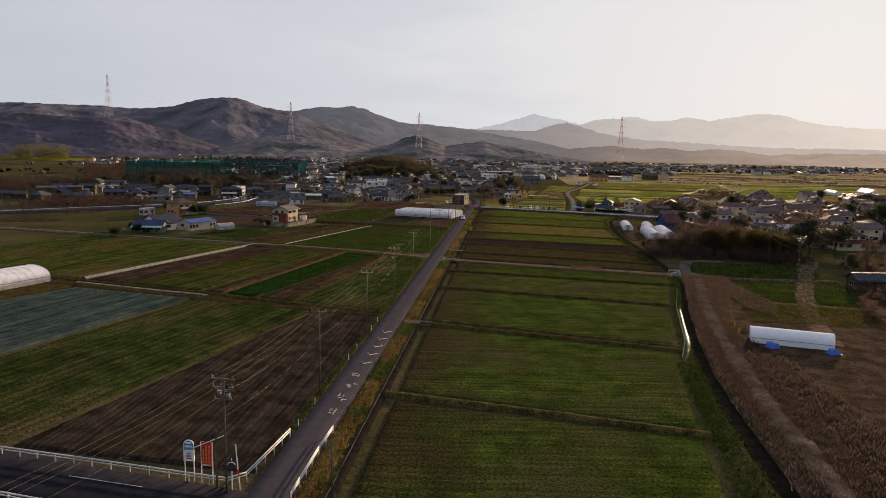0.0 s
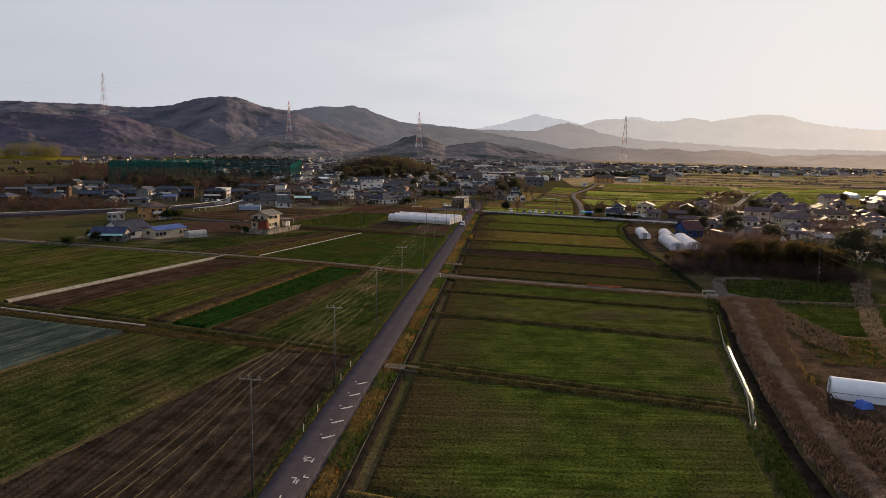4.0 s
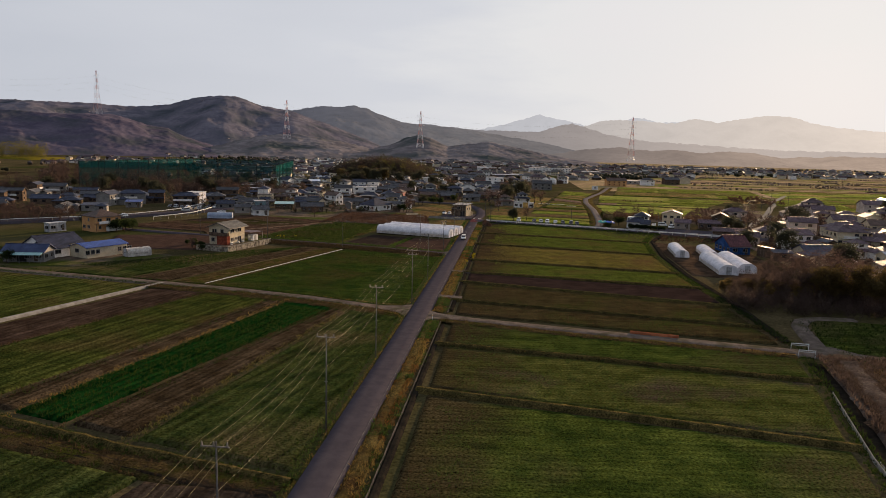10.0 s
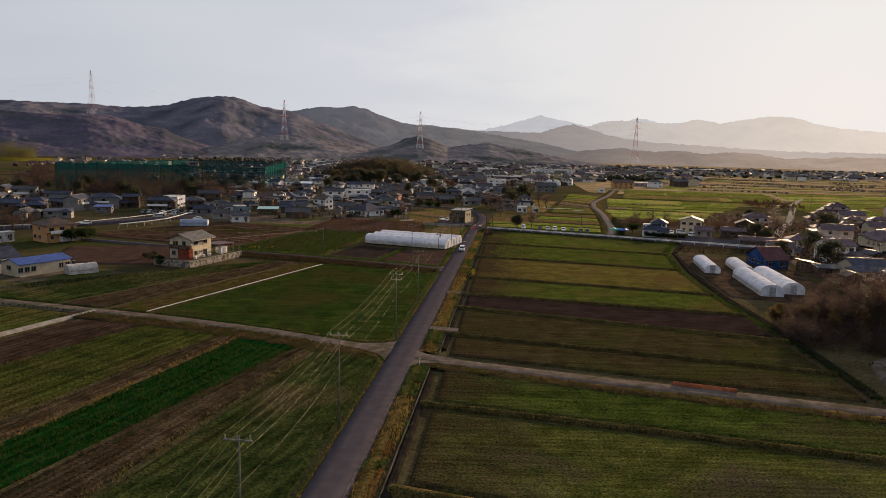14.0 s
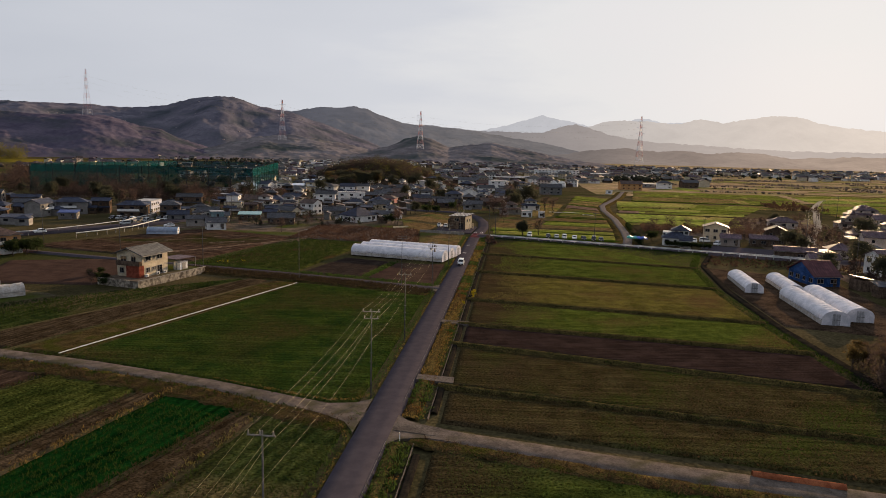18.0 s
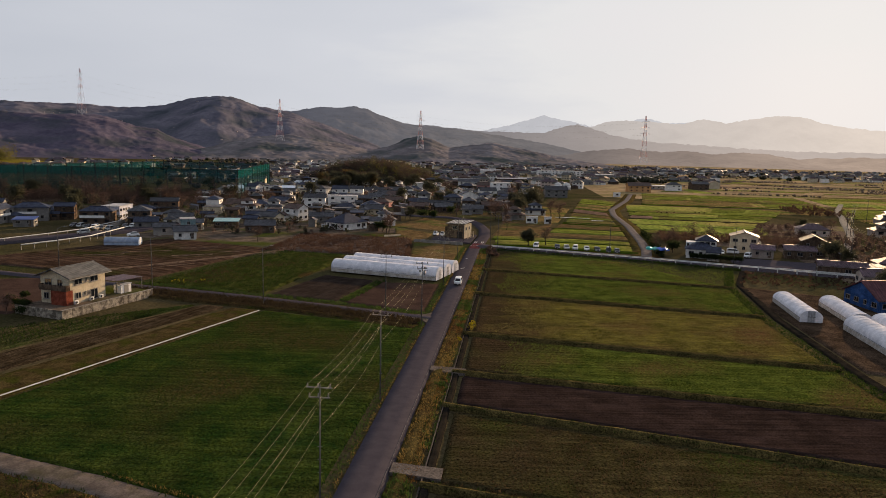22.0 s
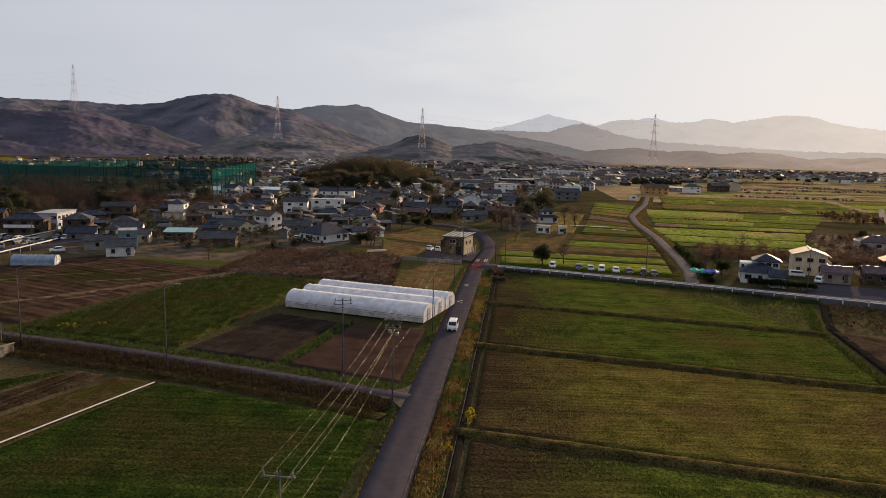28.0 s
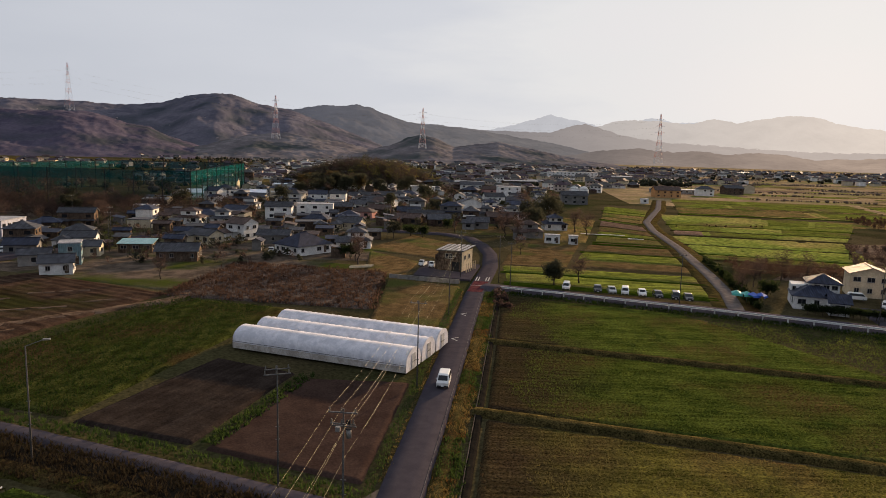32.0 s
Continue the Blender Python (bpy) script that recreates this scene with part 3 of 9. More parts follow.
ribbon("lane", [(2.0, 324.5), (17, 320.6), (45, 312.0), (66, 305.0), (100, 296), (150, 284)], 3.2, 0.5, ASPHALT, "paved lane on a low bank with a white kerb", 1.2, 0.03, slope=1.4)
ribbon("bank", [(2.2, 47), (2.4, 168)], 1.6, -0.2, GRASS_D, "dry grass bank falling from the road to the paddies", 0.3, 0.28, 0.25, slope=0.5, step=0.8)
ribbon("bank", [(2.8, 174), (3.2, 320)], 1.6, -0.2, GRASS_D, "dry grass bank falling from the road to the paddies", 0.3, 0.28, 0.25, slope=0.5, step=0.8)

# ---- fields on the shady side ----
patch("field", ((-27.5, 56), (-2.8, 54), (-2.8, 111), (-14.3, 111.5)), SOIL, -0.02, 0.5, 0.05, "bare dark brown ploughed field beside the road", (77, 1.1, 0.03))
patch("field", ((-56, 45), (-28.2, 56), (-14.8, 112), (-38, 117.5)), CROP_L, -0.02, 0.7, 0.05, "green vegetable field with long rows", (-13, 1.3, 0.04))
patch("field", ((-95, 60), (-57, 47), (-38.8, 118), (-64, 123)), MULCH, -0.02, 0.6, 0.02, "field covered with long strips of blue-grey mulch film", (-13, 1.2, 0.07))
patch("field", ((-120, 70), (-96, 60), (-64.6, 124), (-74, 128)), DEAD, -0.02, 0.9, 0.05, "yellow-green fallow field")
SOUTH = lambda x: 112.5 - 0.27 * (x + 3) if x > -40 else 122.5 - 0.22 * (x + 40)
SIDE_LANE = [(-1.4, 173.8), (-7.4, 175.6), (-21.4, 180.4), (-38, 184.4), (-55, 187.4), (-82, 191.9), (-108, 196.2), (-160, 206)]
NORTH = lambda x: float(np.interp(-x, [-q[0] for q in SIDE_LANE], [q[1] for q in SIDE_LANE])) - 0.4
for xs0, xs1, xn0, xn1, m, lab in ((-19.6, -3.0, -11.6, -3.0, CROP_L, "rough green field beside the road"), (-27.8, -20.0, -14.0, -12.0, TAN, "dry brown strip between crops"),
                                   (-35.0, -28.2, -24.0, -14.4, VIVID, "strip of vivid green leafy crop"), (-39.6, -35.4, -27.0, -24.4, TAN, "narrow dry tan strip"),
                                   (-57.0, -40.0, -40.0, -27.4, OLIVE_L, "olive green crop field"), (-67.0, -57.4, -51.4, -40.4, BROWN_STRIP, "brown ploughed strip beside a pale concrete path"),
                                   (-120.0, -69.4, -108.0, -53.6, OLIVE_L, "wide green and brown field")):
    patch("field", ((xs0, SOUTH(xs0) + 1.8), (xs1, SOUTH(xs1) + 1.8), (xn1, NORTH(xn1) - 1.8), (xn0, NORTH(xn0) - 1.8)), m, -0.02, 0.6, 0.05, lab, (-12, 1.2, 0.04))
ribbon("verge", [(-2.9, 111.6), (-21, 114.4), (-40, 119.4), (-76, 127.4)], 3.4, -0.12, DEAD, "rough dead grass along a ditch", 0.4, 0.12, 0.2, slope=0.3, step=0.8)
ribbon("ditch", [(-2.9, 110.8), (-10, 111.6), (-21, 114.6), (-40, 119.6), (-76, 127.4)], 1.0, 0.03, EARTH_DARK, "dark damp ditch between the fields", 0.2, -0.04, 0.25, slope=0.2, step=0.8)
ribbon("kerb", [(-66.8, 126.9), (-50, 123.0), (-37, 120.2)], 0.28, 0.14, CONCRETE, "pale concrete lip of a field ditch", 0.4, 0.0, 0.06, slope=0.05, step=1.0)
ribbon("headland", [(-2.8, 171.0), (-21.4, 177.2), (-38, 181.2), (-55, 184.2)], 3.0, 0.045, DEAD, "bare dark headland beside the farm lane", 0.1, 0.0, 0.7, slope=0.3, step=0.7)
ribbon("headland", [(3.6, 168.7), (24, 163.8), (40, 161.0), (55, 158.3)], 1.8, 0.045, DEAD, "bare dark headland below the farm lane", 0.1, 0.0, 0.6, slope=0.3, step=0.7)
ribbon("path", [(-68.3, 131.5), (-52.6, 187)], 0.85, 0.10, CONCRETE, "pale concrete strip path between fields", 0.4, 0.0, 0.03, step=1.5)
ribbon("bund", [(-2.6, 112.8), (-21, 117.2), (-40, 122.6), (-75, 130.4)], 0.7, 0.10, BUNDS, "rough grassy bund along a ditch", 0.5, 0.1, 0.2, slope=0.5, step=0.8, category="bund")
ribbon("lane", SIDE_LANE, 2.2, 0.03, FARM_LANE, "pale gravel farm lane leading off from the road", 0.25, 0.02, 0.08, slope=0.7, step=1.2)
patch("field", ((-43.6, 187.2), (-3.0, 176.4), (-3.0, 233.0), (-29.0, 239.6)), PADDY_L, -0.02, 0.6, 0.05, "wide even green field beside the road")
ribbon("bank", [(-3.0, 233.4), (-9, 236.2), (-23, 240.2), (-38, 243.4), (-58, 247.2)], 1.8, 0.0, DEAD, "bare brown bank between ditch and field", 0.3, 0.03, 0.3, slope=0.4, step=0.8)
ribbon("pipe_line", [(-44.4, 187.8), (-29.6, 238.8)], 0.09, 0.07, RAIL_WHITE, "long white irrigation strip across a field", 0.09, 0.01, 0.0, slope=0.02, step=3.0)
patch("field", ((-52, 188.4), (-43.8, 187.2), (-29.2, 239.5), (-35, 240.6)), DEAD, -0.02, 0.7, 0.04, "olive stubble strip")
patch("field", ((-62, 190), (-52.6, 188.6), (-36, 240.8), (-40, 241.6)), TAN, -0.02, 0.7, 0.05, "dry brown strip", (-17, 1.2, 0.03))
patch("field", ((-80, 193.2), (-62.6, 190.3), (-41, 242), (-57, 226)), CROP_L, -0.02, 0.8, 0.06, "rough grass in front of the house")
ribbon("lane", [(-1.2, 239.2), (-10, 241.6), (-28, 246.4), (-42, 249.8), (-58, 252.6), (-110, 264)], 1.5, 0.12, ASPHALT, "narrow worn asphalt lane above a grassy ditch", 0.7, 0.04, 0.1, slope=0.6, step=1.2)
patch("field", ((-18.2, 247.9), (-2.9, 243.7), (-3.0, 268.4), (-15.7, 267.4)), SMOOTH_SOIL, -0.02, 0.5, 0.03, "smooth bare brown plot in front of the tunnels", (-14, 1.0, 0.02))
patch("field", ((-33.0, 251.2), (-19.4, 248.4), (-16.6, 269.0), (-28.0, 273.0)), PLOT_SOIL, -0.02, 0.5, 0.04, "dark bare plot with a grassy edge", (-14, 1.0, 0.03))
patch("field", ((-60, 256.5), (-33.4, 252), (-28.0, 300), (-46, 303)), ROUGH_GREEN, -0.02, 0.8, 0.06, "rough green field beside the tunnels")
patch("field", ((-112, 272), (-61, 258.5), (-52, 306), (-86, 318)), RED_SOIL, -0.02, 0.8, 0.05, "brown ploughed strips", (70, 2.4, 0.06))
patch("field", ((-52, 304), (-15, 302), (-19, 336), (-52, 338)), REED, 0.05, 0.8, 0.12, "overgrown plot of brown reeds")
patch("field", ((-14, 294), (-3.0, 291), (-2.0, 325), (-18, 331)), DRY_LAWN, -0.02, 0.8, 0.06, "stubble plot beside the road")

def apron(pts, label):
    """The fan of gravel where a lane meets the road."""
    return structure("apron", Build().slab([(x, y, 0.075) for x, y in pts], 0.3), FARM_LANE, label)


apron([(-2.0, 169.6), (-1.9, 178.6), (-3.4, 177.2), (-6.4, 176.5), (-9.0, 177.2), (-9.6, 175.2), (-6.0, 173.6), (-3.4, 172.0)], "gravel fan where the farm lane leaves the road")
apron([(1.6, 174.6), (1.5, 167.2), (2.6, 168.8), (5.0, 169.4), (8.0, 168.8), (8.4, 171.0), (4.6, 172.4), (2.8, 173.2)], "gravel fan where the cross lane leaves the road")
apron([(-1.5, 243.2), (-1.4, 235.8), (-2.6, 237.6), (-5.0, 239.2), (-7.0, 239.8), (-7.2, 241.4), (-4.6, 240.8), (-2.4, 241.6)], "worn fan where the narrow lane leaves the road")

ribbon("wall", [(-113.5, 325.0), (-115.5, 337.0), (-118.0, 349.0)], 0.5, 0.9, CONCRETE, "pale low concrete wall beside the car park", 1.2, 0.0, 0.02, slope=0.02, step=2.0)
ribbon("path", [(-78, 262), (-68, 275), (-58, 289), (-50, 300), (-47, 312)], 1.6, 0.02, PALE_TRACK, "worn pale farm track over brown land", 0.3, 0.02, 0.8, slope=0.5, step=0.9)
for k, (a_, b_) in enumerate((((-74, 300), (-66, 305)), ((-62, 296), (-56, 301)), ((-66, 272), (-60, 279)), ((-84, 290), (-74, 296)), ((-90, 284), (-82, 288)), ((-70, 288), (-62, 293)))):
    ribbon("furrow", [a_, b_], 0.5, 0.03, PALE_TRACK, "pale dry ridge of turned earth", 0.2, 0.03, 0.4, slope=0.3, step=0.7)
# ---- waste ground past the paddies ----
patch("field", ((50, 36), (170, 18), (176, 128), (52, 136)), EARTH, -0.02, 1.2, 0.15, "dry brown waste ground round a white tunnel")
patch("field", ((63, 119), (82, 116), (86, 131), (66, 133)), STUBBLE, -0.02, 0.8, 0.1, "rough green plot")
patch("field", ((66, 135), (87, 132), (90, 152), (64, 155)), PADDY, -0.02, 0.8, 0.1, "rough green plot")
patch("field", ((60, 162), (88, 160), (92, 180), (66, 183)), PADDY, -0.02, 0.8, 0.1, "rough green plot below the bamboo")
patch("field", ((56.5, 222), (80, 215), (84, 268), (58, 280)), EARTH, -0.02, 0.8, 0.08, "bare brown yard round the small tunnels")
ribbon("path", [(59.4, 159.6), (60.3, 164.6), (61.2, 169.6), (62.0, 174.0), (62.9, 177.6), (64.2, 180.2), (66.4, 181.8), (69.2, 182.5), (74, 182.6)], 2.1, 0.10, FARM_LANE, "pale curving track up to the village", 0.7, 0.03, 0.12, slope=0.4, step=0.7)
apron([(58.2, 158.8), (58.6, 161.6), (60.4, 164.6), (62.2, 163.6), (64.2, 161.0), (65.8, 159.9), (63.4, 158.4), (60.6, 158.2)], "gravel fan where the track leaves the lane")
ribbon("bank", [(45.0, 40), (47.2, 75), (49.9, 100), (54.4, 128), (60.4, 155)], 4.0, 0.1, REED, "bank of brown reeds along the ditch", 0.5, 0.5, 0.5, slope=1.0, step=1.0)

# far fields between the village and the town
def strip_fields(corners, n, mats, seed, across=1, label="narrow far field strip"):
    """A block of land cut into strips by low grassy bunds."""
    r = random.Random(seed)
    p = [Vector((*q, 0)) for q in corners]
    cuts = sorted(r.uniform(0.1, 0.9) / n + k / n for k in range(n))
    cuts = [0.0] + cuts[:-1] + [1.0]
    patch("field", corners, mats[0], -0.13, 4.0, 0.03, "base of a block of far fields")
    for v0, v1 in zip(cuts, cuts[1:]):
        stops = [0.0] + sorted(r.uniform(0.2, 0.8) for _ in range(across - 1)) + [1.0]
        for u0, u1 in zip(stops, stops[1:]):
            at = lambda u, v: (p[0] * (1 - u) * (1 - v) + p[1] * u * (1 - v) + p[2] * u * v + p[3] * (1 - u) * v)[:2]
            g_ = 0.001
            patch("field", (at(u0 + g_, v0 + g_), at(u1 - g_, v0 + g_), at(u1 - g_, v1 - g_), at(u0 + g_, v1 - g_)), r.choice(mats), r.uniform(-0.04, 0.04), 1.5, 0.07, label)
        if r.random() < 0.35:
            continue
        ribbon("bund", [at(0, v0), at(0.3, v0 + r.uniform(-0.012, 0.012)), at(0.7, v0 + r.uniform(-0.012, 0.012)), at(1, v0)], 0.45, 0.0, GRASS_G if r.random() < 0.5 else BUNDS, "grassy earth bund between far fields", 0.3, 0.05, 0.12, slope=0.3, step=1.5, category="bund")


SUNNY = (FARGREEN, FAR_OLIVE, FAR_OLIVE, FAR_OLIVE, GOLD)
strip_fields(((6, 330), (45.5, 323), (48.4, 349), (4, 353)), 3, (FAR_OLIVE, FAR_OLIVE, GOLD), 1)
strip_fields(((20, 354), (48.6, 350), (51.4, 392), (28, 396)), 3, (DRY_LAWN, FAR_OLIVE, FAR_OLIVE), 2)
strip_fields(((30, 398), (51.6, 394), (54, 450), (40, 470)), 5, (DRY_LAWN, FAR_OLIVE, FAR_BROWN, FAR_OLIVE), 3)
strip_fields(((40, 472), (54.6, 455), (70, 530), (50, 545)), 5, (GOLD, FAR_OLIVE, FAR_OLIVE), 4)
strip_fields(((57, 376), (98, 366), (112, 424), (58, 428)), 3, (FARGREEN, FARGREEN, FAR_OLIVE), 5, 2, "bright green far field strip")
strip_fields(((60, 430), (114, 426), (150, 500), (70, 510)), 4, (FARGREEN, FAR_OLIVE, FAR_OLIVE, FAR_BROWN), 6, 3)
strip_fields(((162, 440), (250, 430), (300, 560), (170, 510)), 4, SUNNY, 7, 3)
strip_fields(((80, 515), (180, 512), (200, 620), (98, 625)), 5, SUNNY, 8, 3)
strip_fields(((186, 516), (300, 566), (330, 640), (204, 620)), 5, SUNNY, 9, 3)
ribbon("verge", [(46, 313), (49, 330), (51, 350), (54, 395), (55, 440), (58, 470), (76, 541), (89, 607)], 7.5, -0.08, GRASS_D, "dry grass verge of the winding lane", 0.3, 0.04, 0.4, step=2.0)
patch("field", ((8, 403), (29, 399), (39, 470), (22, 482)), GOLD, -0.1, 1.4, 0.06, "golden dry grass beside the houses")
ribbon("lane", [(46, 313), (49, 330), (51, 350), (54, 395), (55, 440), (58, 470), (76, 541), (89, 607)], 2.7, 0.06, LANE_GREY, "grey winding lane to the town", 0.5, 0.0, 0.0, step=4.0)
ribbon("path", [(98, 188), (91, 174), (84.0, 157), (77.5, 141), (72.5, 127), (69.0, 114), (66.5, 104)], 3.2, 0.02, PALE_TRACK, "pale rutted dirt track up to the village", 0.3, 0.03, 0.35, slope=0.4, step=0.9)
ribbon("path", [(59.5, 160.0), (75, 158.6), (92, 159.5)], 1.1, 0.06, PALE_TRACK, "narrow pale path beside rough plots", 0.3, 0.02, 0.4, slope=0.4, step=0.9)
ribbon("path", [(66, 133.6), (75, 131.6), (88, 129.5)], 1.2, 0.1, PALE_TRACK, "narrow pale path between rough plots", 0.3, 0.0, 0.1, step=1.5)
patch("yard", ((-150, 372), (-88, 318), (-60, 343), (-120, 410)), YARD, -0.12, 2.0, 0.05, "bare dark ground round the houses")
patch("yard", ((-100, 362), (-58, 344), (-24, 350), (-40, 420)), YARD, -0.14, 2.0, 0.05, "bare dark ground round the houses")
patch("yard", ((62, 350), (104, 338), (150, 428), (114, 425)), VILLAGE_EARTH, -0.2, 2.0, 0.05, "weedy brown ground between fields and village")
patch("yard", ((84, 282), (150, 262), (170, 330), (88, 345)), VILLAGE_EARTH, -0.12, 2.0, 0.05, "bare dark ground round the village houses")
patch("yard", ((84, 225), (160, 205), (166, 262), (86, 280)), VILLAGE_EARTH, -0.14, 2.0, 0.05, "bare dark ground round the village houses")
patch("yard", ((-230, 420), (-112, 340), (-24, 424), (-60, 520)), YARD, -0.19, 3.0, 0.04, "trodden earth and tarmac round the town houses")
patch("yard", ((-60, 424), (20, 424), (40, 640), (-110, 640)), YARD, -0.17, 3.0, 0.04, "trodden earth and tarmac in the town")
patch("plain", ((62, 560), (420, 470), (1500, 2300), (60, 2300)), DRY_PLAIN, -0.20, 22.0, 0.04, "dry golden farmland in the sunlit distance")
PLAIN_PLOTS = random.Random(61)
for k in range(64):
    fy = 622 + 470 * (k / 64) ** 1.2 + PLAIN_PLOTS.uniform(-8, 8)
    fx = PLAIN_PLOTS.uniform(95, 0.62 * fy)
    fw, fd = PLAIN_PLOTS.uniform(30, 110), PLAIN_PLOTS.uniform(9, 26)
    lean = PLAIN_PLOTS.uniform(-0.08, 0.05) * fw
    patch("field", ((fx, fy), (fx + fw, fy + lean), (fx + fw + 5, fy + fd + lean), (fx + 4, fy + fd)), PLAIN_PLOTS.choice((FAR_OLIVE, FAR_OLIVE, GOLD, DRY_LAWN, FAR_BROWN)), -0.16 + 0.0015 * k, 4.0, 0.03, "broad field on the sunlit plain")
patch("yard", ((-112, 322), (-52, 307), (-22, 344), (-62, 352)), YARD, -0.17, 2.0, 0.04, "bare brown ground before the town's edge")
patch("field", ((-24, 337), (-15, 330), (-14, 352), (-30, 366)), DRY_LAWN, -0.1, 1.0, 0.06, "dry grass plot beside the hut yard")
patch("field", ((-32, 368), (-8, 356), (-4, 380), (-24, 402)), DRY_LAWN, -0.1, 1.0, 0.06, "dry grass plot inside the bend of the road")
patch("field", ((-28, 412), (8, 408), (6, 436), (-34, 440)), DRY_LAWN, -0.1, 1.2, 0.06, "golden dry field at the town's edge")
patch("field", ((4, 352), (20, 352), (27, 398), (8, 402)), DRY_LAWN, -0.1, 1.0, 0.06, "dry grass plot beside the bend")
patch("yard", ((66, 308.5), (92, 300.5), (96, 318), (68, 326)), ASPHALT, -0.05, 2.0, 0.01, "grey tarmac yard beside the beige house")
patch("yard", ((150, 262), (300, 220), (320, 420), (170, 330)), VILLAGE_EARTH, -0.13, 4.0, 0.05, "dusty ground round the village houses")
patch("yard", ((120, 345), (170, 331), (300, 430), (180, 480)), VILLAGE_EARTH, -0.15, 4.0, 0.05, "dusty ground round the village houses")
patch("field", ((-90, 226), (-66, 229), (-68, 262), (-100, 250)), SMOOTH_SOIL, -0.06, 1.0, 0.04, "bare mauve-brown field between the houses")
patch("field", ((-108, 196), (-80, 200), (-66, 220), (-104, 232)), YARD, -0.08, 1.0, 0.04, "dark trodden ground round the farm buildings")
STREET = [(-84, 392), (-78, 396), (-66, 427), (-56, 458), (-45, 480), (-37, 535), (-30, 590), (-14, 680)]
ribbon("road", STREET, 4.6, 0.02, LANE_GREY, "worn grey street leading into the town", 0.4, 0.02, step=6.0)
# ---- hills round the valley ----
EYE_XY = (13.0, 100.0)


def ridge(name, dist, crest, depth, material, label, jag=1.0, seed=0, step=0.12, kind="structure"):
    """A wooded range: crest = (bearing in degrees, angle of its top) seen from the middle of the valley, falling over depth metres to its foot."""
    az = np.arange(crest[0][0], crest[-1][0] + step, step)
    el = np.interp(az, [c[0] for c in crest], [c[1] for c in crest])
    top = 27 + dist * np.tan(np.radians(el))
    s = np.concatenate([np.linspace(0, 1, 64), [1.03, 1.08, 1.2, 1.4]])
    a, u = np.meshgrid(np.radians(az), s)
    r = dist - depth * (1 - u)
    x, y = EYE_XY[0] + r * np.sin(a), EYE_XY[1] + r * np.cos(a)
    rise = np.where(u <= 1, np.clip(u, 0, 1) ** 1.15, 1 - (u - 1) * 2.2)
    spur = 1 + (0.22 * wobble(a * dist, u * depth * 0.4, depth * 0.8, seed) + 0.30 * wobble(a * dist, u * depth * 0.35, 150, seed + 5)) * np.clip(4 * u * (1 - u), 0, 1)
    z = -2 + (top[None] + 2) * rise * spur + jag * (wobble(a * dist, u * depth, 26, seed + 2) * 2.2 + wobble(a * dist, u * depth, 9, seed + 3) * 1.6) * np.clip(u * 3, 0, 1)
    n = len(az)
    i = np.arange(len(s) - 1)[:, None] * n + np.arange(n - 1)[None]
    f = np.stack([i, i + 1, i + 1 + n, i + n], -1).reshape(-1, 4)
    me = soup(name, np.stack([x, y, z], -1).reshape(-1, 3), f, material)
    me.shade_smooth()
    return structure(name, me, None, label, kind=kind), np.stack([x, y, z], -1)


# five emissive tones that carry the haze, as no real air is drawn
FAR_1 = haze_glow("far_range_haze", (0.47, 0.47, 0.50), (0.62, 0.60, 0.60))
FAR_2 = haze_glow("sunlit_range_haze", (0.34, 0.335, 0.345), (0.76, 0.65, 0.56))
FAR_3 = haze_glow("middle_range_haze", (0.135, 0.135, 0.150), (0.50, 0.42, 0.37), -8.0, 18.0)
FAR_4 = haze_glow("wooded_range_haze", (0.070, 0.072, 0.090), (0.135, 0.125, 0.125), -18.0, -2.0, mottle=1.2)
FAR_5 = haze_glow("low_rise_haze", (0.135, 0.118, 0.112), (0.40, 0.295, 0.225), 2.0, 24.0, mottle=1.0)
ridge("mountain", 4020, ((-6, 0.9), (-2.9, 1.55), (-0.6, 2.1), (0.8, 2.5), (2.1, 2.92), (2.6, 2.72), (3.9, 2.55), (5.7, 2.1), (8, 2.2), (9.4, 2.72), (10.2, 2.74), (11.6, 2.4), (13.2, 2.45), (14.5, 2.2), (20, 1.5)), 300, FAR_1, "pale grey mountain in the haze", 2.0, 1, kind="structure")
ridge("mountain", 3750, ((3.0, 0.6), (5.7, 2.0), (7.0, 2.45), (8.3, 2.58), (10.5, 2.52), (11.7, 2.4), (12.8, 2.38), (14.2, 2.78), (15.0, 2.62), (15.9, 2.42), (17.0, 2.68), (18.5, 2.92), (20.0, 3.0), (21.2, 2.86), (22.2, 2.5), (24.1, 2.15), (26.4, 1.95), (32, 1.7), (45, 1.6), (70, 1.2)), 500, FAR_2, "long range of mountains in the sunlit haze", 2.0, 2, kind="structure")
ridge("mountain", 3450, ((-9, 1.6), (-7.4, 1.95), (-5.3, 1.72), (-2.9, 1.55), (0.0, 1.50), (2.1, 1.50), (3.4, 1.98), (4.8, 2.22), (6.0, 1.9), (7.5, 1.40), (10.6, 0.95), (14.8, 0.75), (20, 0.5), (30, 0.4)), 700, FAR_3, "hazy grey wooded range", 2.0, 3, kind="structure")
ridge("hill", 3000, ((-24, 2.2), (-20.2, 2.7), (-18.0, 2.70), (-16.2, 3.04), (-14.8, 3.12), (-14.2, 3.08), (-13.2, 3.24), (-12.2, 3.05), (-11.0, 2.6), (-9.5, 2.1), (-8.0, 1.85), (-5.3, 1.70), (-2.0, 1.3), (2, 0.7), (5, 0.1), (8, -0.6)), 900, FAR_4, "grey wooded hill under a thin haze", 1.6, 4)
